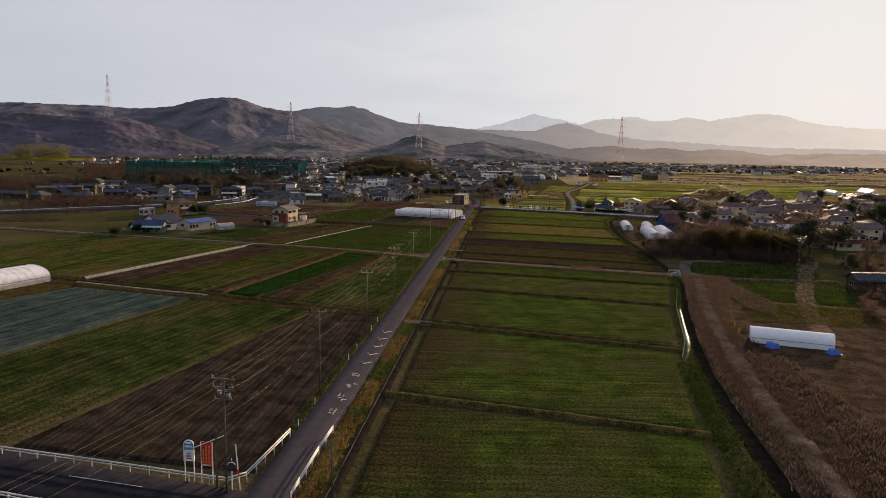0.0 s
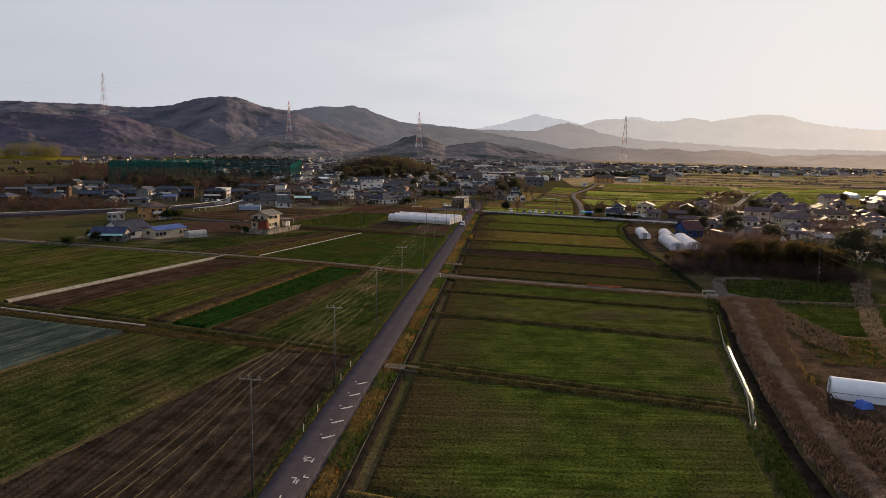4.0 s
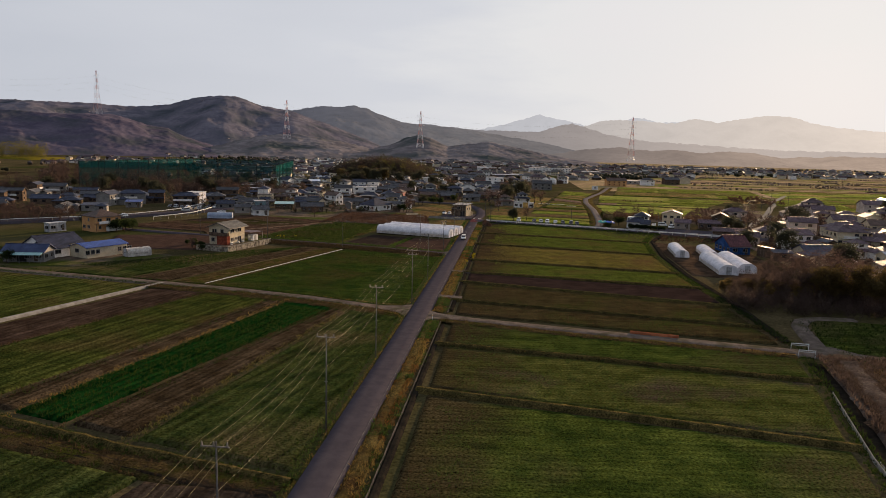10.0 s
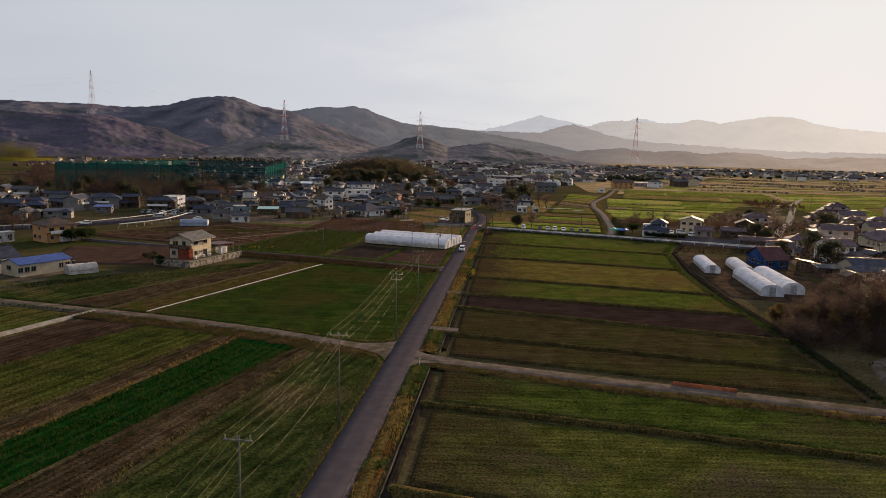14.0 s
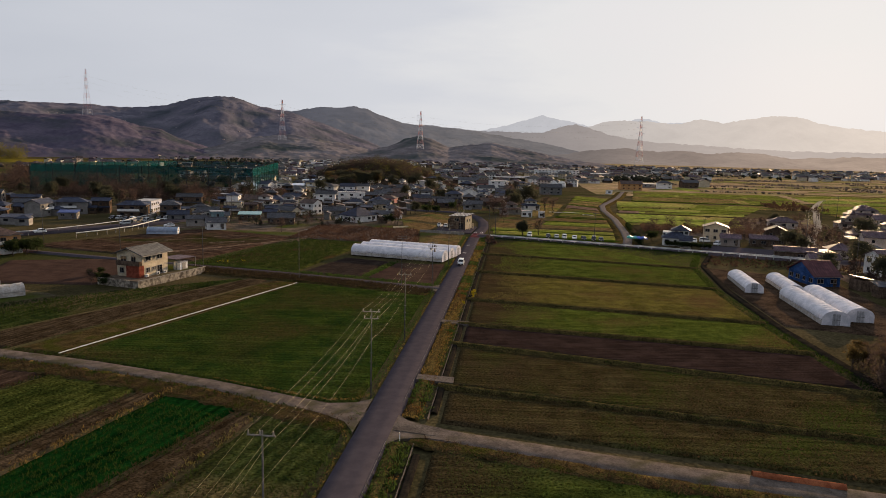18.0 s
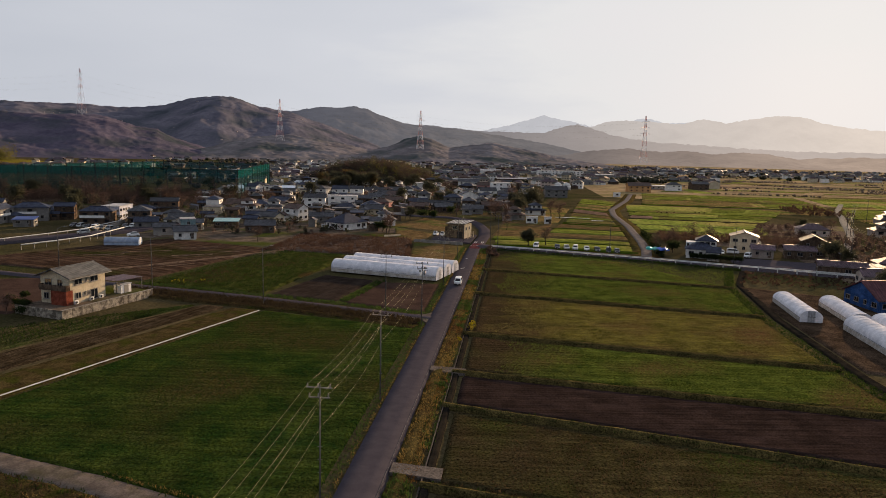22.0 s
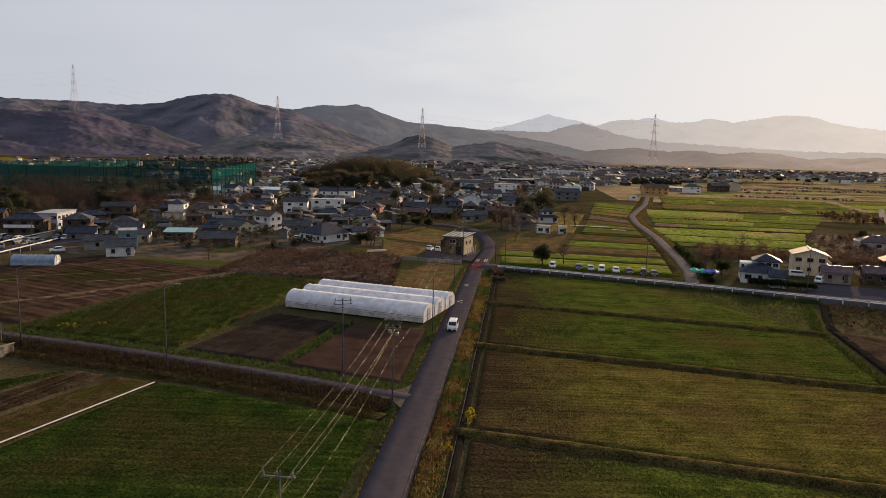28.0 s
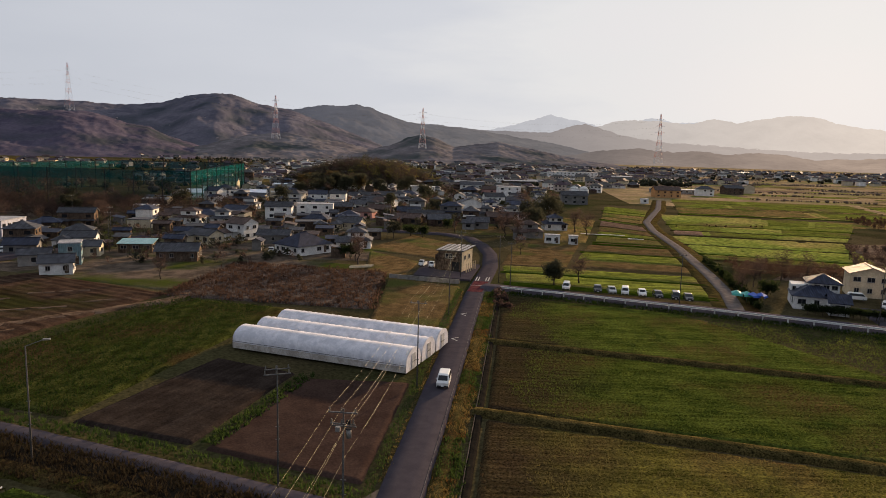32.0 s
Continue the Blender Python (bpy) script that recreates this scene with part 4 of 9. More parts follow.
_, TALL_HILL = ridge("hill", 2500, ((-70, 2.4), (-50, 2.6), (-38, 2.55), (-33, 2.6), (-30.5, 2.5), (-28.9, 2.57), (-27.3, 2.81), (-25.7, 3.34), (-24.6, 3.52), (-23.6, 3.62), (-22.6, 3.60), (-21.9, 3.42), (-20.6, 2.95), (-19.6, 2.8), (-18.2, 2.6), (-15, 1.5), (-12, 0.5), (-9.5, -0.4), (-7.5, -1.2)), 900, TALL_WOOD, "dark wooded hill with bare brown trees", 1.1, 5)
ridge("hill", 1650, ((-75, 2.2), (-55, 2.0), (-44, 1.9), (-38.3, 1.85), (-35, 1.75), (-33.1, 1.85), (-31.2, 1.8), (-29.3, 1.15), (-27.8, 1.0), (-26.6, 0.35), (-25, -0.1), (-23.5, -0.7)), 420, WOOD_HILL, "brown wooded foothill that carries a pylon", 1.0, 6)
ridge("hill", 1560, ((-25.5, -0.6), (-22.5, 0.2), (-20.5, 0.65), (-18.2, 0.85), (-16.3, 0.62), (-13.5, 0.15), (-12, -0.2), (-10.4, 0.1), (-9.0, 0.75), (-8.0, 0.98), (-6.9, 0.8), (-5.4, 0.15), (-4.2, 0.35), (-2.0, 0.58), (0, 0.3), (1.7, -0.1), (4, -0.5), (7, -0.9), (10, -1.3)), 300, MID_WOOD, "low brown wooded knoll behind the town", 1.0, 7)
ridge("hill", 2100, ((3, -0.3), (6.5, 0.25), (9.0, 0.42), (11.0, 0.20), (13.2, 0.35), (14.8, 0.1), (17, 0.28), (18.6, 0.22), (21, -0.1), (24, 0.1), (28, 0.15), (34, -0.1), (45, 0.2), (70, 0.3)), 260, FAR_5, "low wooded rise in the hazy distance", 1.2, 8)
# ---- building materials ----
TILE_GREY = surface("grey_roof_tiles", (0.042, 0.043, 0.051), (0.072, 0.073, 0.083), 0.8, 0.6, 0.4, 6, rows=(0, 0.45, 0.35), rnd=0.25, spec=0.10)
TILE_BLUE = surface("blue_roof_tiles", (0.026, 0.032, 0.055), (0.044, 0.052, 0.084), 0.8, 0.6, 0.4, 6, rows=(0, 0.45, 0.35), rnd=0.2, spec=0.10)
TILE_BROWN = surface("brown_roof_tiles", (0.062, 0.04, 0.034), (0.1, 0.066, 0.056), 0.8, 0.6, 0.4, 6, rows=(0, 0.45, 0.35), rnd=0.2, spec=0.10)
# mauve tiles with the village haze put into their colour
TILE_HAZE = surface("haze_mauve_roof_tiles", (0.068, 0.046, 0.058), (0.110, 0.076, 0.092), 0.8, 0.6, 0.4, 6, rows=(0, 0.45, 0.35), rnd=0.25, spec=0.10)
TILE_MAROON = surface("maroon_metal_roof", (0.060, 0.022, 0.028), (0.088, 0.036, 0.042), 0.8, 0.7, 0.2, 6, rows=(0, 0.6, 0.25), rnd=0.1, spec=0.1)
TILE_SLATE = surface("pale_slate_roof", (0.0728, 0.0708, 0.0683), (0.107, 0.105, 0.1), 0.8, 0.7, 0.2, 6, rows=(0, 0.45, 0.2), rnd=0.1, spec=0.1)
ROOF_BLUE = surface("blue_metal_roof", (0.020, 0.046, 0.190), (0.030, 0.062, 0.240), 0.5, 0.4, 0.1, 6, rows=(0, 0.4, 0.25), rnd=0.1, spec=0.1)
STORE_BLUE = surface("dull_blue_metal_roof", (0.024, 0.036, 0.085), (0.038, 0.052, 0.115), 0.6, 0.6, 0.15, 6, rows=(0, 0.4, 0.25), rnd=0.1, spec=0.1)
TILE_NAVY = surface("navy_roof_tiles", (0.015, 0.018, 0.036), (0.027, 0.031, 0.056), 0.8, 0.6, 0.4, 6, rows=(0, 0.45, 0.35), rnd=0.2, spec=0.10)
ROOF_TEAL = surface("teal_metal_roof", (0.130, 0.290, 0.310), (0.180, 0.350, 0.360), 0.5, 0.4, 0.1, 6, rows=(0, 0.4, 0.2), rnd=0.1, spec=0.5)
ROOF_WHITE = surface("pale_metal_roof", (0.294, 0.301, 0.322), (0.385, 0.385, 0.399), 0.5, 0.6, 0.1, 6, rows=(0, 0.5, 0.2), rnd=0.15, spec=0.05)
WALL_WHITE = surface("white_render", (0.56, 0.55, 0.535), (0.7, 0.69, 0.67), 0.4, 0.8, 0.1, 10, rnd=0.1)
WALL_CREAM = surface("cream_render", (0.42, 0.36, 0.26), (0.52, 0.45, 0.33), 0.4, 0.8, 0.1, 10, rnd=0.1)
WALL_GREY = surface("grey_render", (0.15, 0.145, 0.14), (0.22, 0.21, 0.2), 0.4, 0.85, 0.1, 10, rnd=0.25)
# render lightened in colour for haze over village and far town
WALL_HAZE = surface("haze_pale_render", (0.33, 0.27, 0.24), (0.45, 0.38, 0.33), 0.4, 0.85, 0.1, 10, rnd=0.25)
WALL_BROWN = surface("brown_boards", (0.07, 0.05, 0.037), (0.12, 0.088, 0.066), 0.6, 0.85, 0.2, 8, rows=(0, 0.3, 0.3), rnd=0.25)
WALL_ORANGE = surface("orange_render", (0.40, 0.215, 0.095), (0.48, 0.27, 0.125), 0.4, 0.8, 0.1, 10, rnd=0.05)
WALL_BLUE = surface("blue_metal_wall", (0.020, 0.052, 0.150), (0.034, 0.075, 0.200), 0.5, 0.55, 0.1, 8, rows=(0, 0.4, 0.25), rnd=0.1)
WALL_PALE = surface("pale_blue_cladding", (0.30, 0.32, 0.40), (0.38, 0.40, 0.48), 0.5, 0.6, 0.1, 8, rows=(0, 0.4, 0.1), rnd=0.05)
WALL_TEAL = surface("teal_metal_wall", (0.120, 0.195, 0.232), (0.165, 0.240, 0.270), 0.5, 0.6, 0.1, 8, rows=(0, 0.4, 0.2), rnd=0.1)
WALL_PINK = surface("pink_render", (0.42, 0.22, 0.20), (0.50, 0.29, 0.26), 0.4, 0.8, 0.1, 10, rnd=0.05)
BRICK_RED = surface("red_brick_cladding", (0.130, 0.035, 0.022), (0.200, 0.060, 0.038), 1.5, 0.85, 0.2, 6, rnd=0.05)
STAINED = surface("stained_concrete", (0.0878, 0.0747, 0.0614), (0.316, 0.281, 0.228), 0.9, 0.9, 0.2, 5, rnd=0.15)
GLASS = plain("window_glass", (0.012, 0.014, 0.018), 0.10, 0.0, 0.35)
FRAME = plain("aluminium_frame", (0.20, 0.19, 0.18), 0.5, 0.3)
DARK = surface("dark_shade_metal", (0.020, 0.020, 0.022), (0.036, 0.035, 0.036), 1.0, 0.6, 0.1, 6)
STEEL = surface("galvanised_steel", (0.1115, 0.1115, 0.1162), (0.1544, 0.1544, 0.1544), 2.0, 0.5, 0.1, 6, metal=0.5)
TARP = plain("blue_tarpaulin", (0.020, 0.085, 0.420), 0.45)
TARP_G = plain("green_tarpaulin", (0.040, 0.330, 0.280), 0.45)

# ---- houses ----
SHARED = {}
SPOTS = []


def shared(key, make, material, smooth=False):
    if key not in SHARED:
        me = make().mesh(str(key[0]), smooth)
        me.materials.append(material)
        SHARED[key] = me
    return SHARED[key]


def window(parent, x, y, z, w, h, face=0, near=False, name="window"):
    """A sash window on a wall; face 0: towards -y, 1: +x, 2: +y, 3: -x. (x, y) lies on the wall's surface."""
    w, h = round(w, 1), round(h, 1)
    m = pose(x, y, z, 0, 0, 90 * face)
    if near:
        def bars():
            b, t = Build(), 0.07
            b.box(-w / 2, -0.07, 0, w / 2, 0.06, t).box(-w / 2, -0.07, h - t, w / 2, 0.06, h)
            for k in (-1, 0, 1):
                c = k * (w / 2 - t / 2)
                b.box(c - t / 2, -0.06, t, c + t / 2, 0.06, h - t)
            return b
        fr = new(name, shared(("window_frame", w, h), bars, FRAME))
        fr.parent, fr.matrix_basis = parent, m
        pane = new("pane", shared(("pane", w, h), lambda: Build().box(-w / 2 + 0.03, -0.025, 0.03, w / 2 - 0.03, 0.04, h - 0.03), GLASS))
        pane.parent = fr
        sill = new("sill", shared(("sill", w), lambda: Build().box(-w / 2 - 0.08, -0.16, -0.07, w / 2 + 0.08, 0.05, -0.01), FRAME))
        sill.parent = fr
        return fr
    ob = new(name, shared(("far_pane", w, h), lambda: Build().box(-w / 2, -0.03, 0, w / 2, 0.05, h), GLASS))
    ob.parent, ob.matrix_basis = parent, m
    return ob


def gable_roof(w, d, z, over=0.5, pitch=24, t=0.16, ends=None):
    b = Build()
    e = over if ends is None else ends
    hw, hd = w / 2 + e, d / 2 + over
    r = hd * math.tan(radians(pitch))
    lo = z - over * math.tan(radians(pitch))
    b.slab([(-hw, -hd, lo + t), (hw, -hd, lo + t), (hw, 0, lo + r + t), (-hw, 0, lo + r + t)], t)
    b.slab([(-hw, 0, lo + r + t), (hw, 0, lo + r + t), (hw, hd, lo + t), (-hw, hd, lo + t)], t)
    return b, lo + r + t


def hip_roof(w, d, z, over=0.55, pitch=24, t=0.16, top=0.0):
    """Four slopes to a ridge, or, with top, up to a flat line round an upper storey."""
    b = Build()
    hw, hd = w / 2 + over, d / 2 + over
    run = min(hw, hd)
    r = run * math.tan(radians(pitch))
    lo = z - over * math.tan(radians(pitch))
    rw, rd = hw - run, hd - run
    k = len(b.v)
    b.v += [(-hw, -hd, lo), (hw, -hd, lo), (hw, hd, lo), (-hw, hd, lo), (-hw, -hd, lo + t), (hw, -hd, lo + t), (hw, hd, lo + t), (-hw, hd, lo + t)]
    b.f += [(k, k + 3, k + 2, k + 1)] + [(k + i, k + (i + 1) % 4, k + 4 + (i + 1) % 4, k + 4 + i) for i in range(4)]
    b.v += [(-rw, -rd, lo + r + t), (rw, rd, lo + r + t)]
    if hw >= hd:
        b.f += [(k + 4, k + 5, k + 9, k + 8), (k + 5, k + 6, k + 9), (k + 6, k + 7, k + 8, k + 9), (k + 7, k + 4, k + 8)]
    else:
        b.f += [(k + 4, k + 5, k + 8), (k + 5, k + 6, k + 9, k + 8), (k + 6, k + 7, k + 9), (k + 7, k + 4, k + 8, k + 9)]
    return b, lo + r + t, rw, rd


def body(parent, w, d, z0, z1, wall, gable=0.0, name="wall"):
    """Four walls on a plinth line, with gable ends when the ridge runs along x."""
    b = Build().box(-w / 2, -d / 2, z0, w / 2, d / 2, z1)
    if gable:
        top = z1 + d / 2 * math.tan(radians(gable)) - 0.02
        for s in (-1, 1):
            x0, x1 = sorted((s * w / 2, s * (w / 2 - 0.15)))
            k = len(b.v)
            b.v += [(x0, -d / 2, z1), (x0, d / 2, z1), (x0, 0, top), (x1, -d / 2, z1), (x1, d / 2, z1), (x1, 0, top)]
            b.f += [(k, k + 2, k + 1), (k + 3, k + 4, k + 5), (k, k + 3, k + 5, k + 2), (k + 2, k + 5, k + 4, k + 1)]
    return part(name, b, wall, parent)


def face_windows(root, w, d, z, near, faces=(0, 1, 3), wide=1.6, high=1.15, gap=2.6, seed=0):
    r = random.Random(seed)
    if not near:
        faces, gap = (faces[:2], 3.8) if root.location.y < 500 else (faces[:1], 4.6)
    for f in faces:
        run = w if f in (0, 2) else d
        n = max(1, int(run / gap))
        for k in range(n):
            if n > 2 and r.random() < 0.18:
                continue
            c = -run / 2 + run * (k + 0.5) / n + r.uniform(-0.15, 0.15)
            ww = wide * r.choice((0.6, 1.0, 1.0))
            ww = min(ww, run / n * 0.8)
            o = 0.02 if near else 0.0
            x, y = {0: (c, -d / 2 - o), 2: (-c, d / 2 + o), 1: (w / 2 + o, c), 3: (-w / 2 - o, -c)}[f]
            window(root, x, y, z, ww, high, f, near)


def house(x, y, w, d, turn=0, st=2, style="gable", wall=None, tile=None, label="", near=False, category="house", group="", pitch=24, z=0.0, name="house"):
    """A house of width w, depth d and st storeys. Styles: gable, hip, flat, shed, tier (a smaller upper storey over a skirt roof)."""
    wall, tile = wall or WALL_WHITE, tile or TILE_GREY
    root = base(name, x, y, z, turn, label, category, group)
    SPOTS.append(Vector((x, y)))
    seed = int(abs(x) * 13 + abs(y) * 7)
    h = 2.6 * st + 0.15
    if style == "tier":
        body(root, w, d, -0.3, 2.6, wall)
        rf, _, _, _ = hip_roof(w, d, 2.6, pitch=pitch)
        part("skirt_roof", rf, tile, root)
        uw, ud = w * 0.62, d * 0.68
        part("upper_wall", Build().box(-uw / 2, -ud / 2, 2.2, uw / 2, ud / 2, 5.0), wall, root)
        rf, top, rw, rd = hip_roof(uw, ud, 5.0, pitch=pitch)
        part("roof", rf, tile, root)
        part("ridge_cap", Build().box(-rw - 0.25, -rd - 0.12, top - 0.08, rw + 0.25, rd + 0.12, top + 0.16), tile, root)
        face_windows(root, w, d, 0.9, near, wide=1.9, high=1.3, seed=seed)
        face_windows(root, uw, ud, 3.7, near, high=0.9, seed=seed + 1)
    elif style == "hip":
        body(root, w, d, -0.3, h, wall)
        rf, top, rw, rd = hip_roof(w, d, h, pitch=pitch)
        part("roof", rf, tile, root)
        part("ridge_cap", Build().box(-rw - 0.3, -rd - 0.14, top - 0.08, rw + 0.3, rd + 0.14, top + 0.18), tile, root)
        for k in range(st):
            face_windows(root, w, d, 0.85 + 2.6 * k, near, seed=seed + k)
    elif style == "gable":
        body(root, w, d, -0.3, h, wall, pitch)
        rf, top = gable_roof(w, d, h, pitch=pitch)
        part("roof", rf, tile, root)
        part("ridge_cap", Build().box(-w / 2 - 0.55, -0.16, top - 0.1, w / 2 + 0.55, 0.16, top + 0.1), tile, root)
        for k in range(st):
            face_windows(root, w, d, 0.85 + 2.6 * k, near, seed=seed + k)
    elif style == "flat":
        body(root, w, d, -0.3, h, wall)
        part("roof", Build().box(-w / 2 - 0.15, -d / 2 - 0.15, h, w / 2 + 0.15, d / 2 + 0.15, h + 0.25), tile, root)
        for k in range(st):
            face_windows(root, w, d, 0.85 + 2.6 * k, near, wide=1.8, seed=seed + k)
    else:
        body(root, w, d, -0.3, h - 0.3, wall)
        part("roof", Build().slab([(-w / 2 - 0.4, -d / 2 - 0.4, h - 0.2), (w / 2 + 0.4, -d / 2 - 0.4, h - 0.2), (w / 2 + 0.4, d / 2 + 0.4, h + 0.5), (-w / 2 - 0.4, d / 2 + 0.4, h + 0.5)], 0.12), tile, root)
        face_windows(root, w, d, 1.0, near, faces=(0, 1), high=1.0, seed=seed)
    pick = random.Random(seed + 77)
    if group in ("town houses", "village houses", "cottages") or (near and category == "house"):
        if pick.random() < 0.55:
            ww, wd_, sd = w * pick.uniform(0.4, 0.62), d * pick.uniform(0.5, 0.75), pick.choice((-1, 1))
            off = pose(sd * w * 0.42, -d * 0.5 - wd_ * 0.28, 0)
            wing = part("wing", Build().box(-ww / 2, -wd_ / 2, -0.3, ww / 2, wd_ / 2, 2.5), wall, root)
            wing.matrix_basis = off
            rf = (hip_roof if pick.random() < 0.6 else gable_roof)(ww, wd_, 2.5, over=0.45, pitch=pitch)[0]
            part("wing_roof", rf, tile, root).matrix_basis = off
            window(root, sd * w * 0.42, -d * 0.5 - wd_ * 0.78, 0.9, min(1.8, ww * 0.5), 1.1, 0, near)
        if st == 2 and style in ("gable", "hip"):
            if pick.random() < 0.5:
                part("pent_roof", Build().slab([(-w / 2 - 0.3, -d / 2 - 0.9, 2.45), (w / 2 + 0.3, -d / 2 - 0.9, 2.45), (w / 2 + 0.3, -d / 2 + 0.02, 2.85), (-w / 2 - 0.3, -d / 2 + 0.02, 2.85)], 0.1), tile, root)
            else:
                bw = w * pick.uniform(0.3, 0.48)
                part("balcony", Build().box(-bw, -d / 2 - 1.0, 2.7, bw * 0.6, -d / 2 - 0.92, 3.6).box(-bw, -d / 2 - 1.0, 2.6, bw * 0.6, -d / 2, 2.7), WALL_WHITE, root, "pale balcony front")
    if near and style in ("gable", "hip"):
        part("gutter", Build().box(-w / 2 - 0.45, -d / 2 - 0.62, h - 0.30, w / 2 + 0.45, -d / 2 - 0.52, h - 0.2), FRAME, root)
    if near:
        dr = part("door", Build().box(-0.45, -0.05, 0, 0.45, 0.03, 2.05), WALL_BROWN, root)
        dr.matrix_basis = pose(w * 0.31, -d / 2 - 0.02, 0.1, 0, 0, 0)
        part("handle", Build().box(0.3, -0.1, 0.95, 0.36, -0.05, 1.1), STEEL, dr)
    return root


# -- the house on its walled terrace in the fields --
def walled_house():
    root = base("house", -60.4, 236.8, 0.9, 79, "two-storey cream house with a red brick corner and pale roof", "house", k=PLAN)
    w, d, h = 7.4, 5.8, 4.5
    body(root, w, d, 0, h, WALL_CREAM, 20)
    rf, top = gable_roof(w, d, h, over=0.75, pitch=20)
    part("roof", rf, TILE_SLATE, root)
    part("ridge_cap", Build().box(-w / 2 - 0.7, -0.12, top - 0.08, w / 2 + 0.7, 0.12, top + 0.06), TILE_SLATE, root)
    part("corner_bay", Build().box(-w / 2 - 0.8, -d / 2 - 0.06, 0, -w / 2 + 0.5, -d / 2 + 3.0, 2.3), BRICK_RED, root, "red brick-clad corner bay")
    part("balcony", Build().box(-w / 2 - 0.9, -d / 2 - 0.1, 2.3, -w / 2 + 0.02, d / 2 - 0.5, 2.45).box(-w / 2 - 0.9, -d / 2 - 0.1, 2.45, -w / 2 - 0.8, d / 2 - 0.5, 3.2).box(-w / 2 - 0.9, -d / 2 - 0.1, 2.45, -w / 2, -d / 2, 3.2).box(-w / 2 - 0.9, d / 2 - 0.6, 2.45, -w / 2, d / 2 - 0.5, 3.2), WALL_BROWN, root, "brown boarded balcony")
    for cx, cz, ww, hh in ((-2.1, 0.75, 1.1, 1.0), (-0.7, 1.0, 0.5, 0.7), (0.0, 1.0, 0.5, 0.7), (1.2, 0.1, 1.5, 1.7), (-2.0, 3.05, 1.5, 0.9), (-0.3, 3.2, 0.4, 0.6), (1.3, 3.05, 1.6, 0.9)):
        window(root, cx, -d / 2 - 0.02, cz, ww, hh, 0, True)
    for cy, cz, ww, hh in ((1.3, 2.5, 1.4, 1.5), (-1.0, 2.5, 1.0, 1.5), (1.8, 0.7, 1.0, 1.0)):
        window(root, -w / 2 - 0.02, cy, cz, ww, hh, 3, True)
    window(root, w / 2 + 0.02, 0.5, 3.0, 1.0, 0.8, 1, True)
    for k in (-2.8, 0.35, 2.4):
        ac = part("air_conditioner", Build().box(k - 0.35, -d / 2 - 0.45, 0.02, k + 0.35, -d / 2 - 0.12, 0.55), WALL_WHITE, root)
        part("grille", Build().tube((k - 0.1, -d / 2 - 0.45, 0.28), (k - 0.1, -d / 2 - 0.48, 0.28), 0.2, n=10), DARK, ac)
    part("gutter", Build().box(-w / 2 - 0.7, -d / 2 - 0.85, h - 0.36, w / 2 + 0.7, -d / 2 - 0.76, h - 0.26), FRAME, root)
    # terrace with its stained retaining wall
    ter = base("terrace", -60.4, 238.6, 0.0, 75.7, "stained concrete retaining wall round the house yard", "wall", k=PLAN)
    part("fill", Build().box(-9.2, -6.3, -0.2, 9.3, 3.4, 0.9), YARD, ter, "trodden earth of the yard")
    for k in range(10):
        x0 = -9.4 + 1.87 * k
        part("wall_panel", Build().box(x0, -6.5, -0.3, x0 + 1.81, -6.3, 1.1), STAINED, ter)
    for k in range(4):
        y0 = -6.2 + 2.4 * k
        part("wall_panel", Build().box(-9.45, y0, -0.3, -9.22, y0 + 2.34, 1.1), STAINED, ter)
    part("coping", Build().box(-9.5, -6.55, 1.1, 9.4, -6.25, 1.17), CONCRETE, ter)
    cp = base("carport", -57.4, 245.0, 0.9, 76, "carport with a pale corrugated roof beside the house", "carport", k=PLAN)
    part("roof", Build().slab([(-3.0, -2.3, 2.3), (3.2, -2.3, 2.1), (3.2, 2.3, 2.1), (-3.0, 2.3, 2.3)], 0.08), TILE_HAZE, cp)
    for px_ in (-2.8, 3.0):
        for py_ in (-2.1, 2.1):
            part("post", Build().box(px_ - 0.05, py_ - 0.05, 0, px_ + 0.05, py_ + 0.05, 2.15), STEEL, cp)
    sh = base("storage_shed", -55.9, 243.4, 0.9, 76, "small white metal storage shed under the carport", "shed", k=PLAN)
    part("body", Build().box(-1.15, -0.8, 0, 1.15, 0.8, 1.5), WALL_WHITE, sh)
    part("roof", Build().box(-1.22, -0.88, 1.5, 1.22, 0.88, 1.58), ROOF_WHITE, sh)
    part("door", Build().box(-0.5, -0.85, 0.05, 0.5, -0.8, 1.4), FRAME, sh)


walled_house()


# -- the yellow workshop, the dark farmhouse and the orange house --
def workshop():
    root = base("workshop", -83.2, 215.4, 0.0, 68, "low yellow workshop with a bright blue metal roof", "workshop", k=PLAN)
    w, d, h = 10.6, 6.2, 2.4
    body(root, w, d, -0.2, h, WALL_CREAM, 15)
    rf, _ = gable_roof(w, d, h, over=0.35, pitch=15, t=0.1)
    part("roof", rf, ROOF_BLUE, root)
    for c in (-5.2, -3.9, -2.6, 3.2, 4.6, 6.0):
        window(root, c, -d / 2 - 0.02, 0.8, 1.0, 1.0, 0, True)
    window(root, -w / 2 - 0.02, 0.5, 1.1, 1.4, 0.9, 3, True)


workshop()
house(-95.5, 216.5, 12, 8.8, 68, 1, "gable", WALL_WHITE, TILE_NAVY, "dark-tiled farmhouse with white gable walls", True, pitch=28)


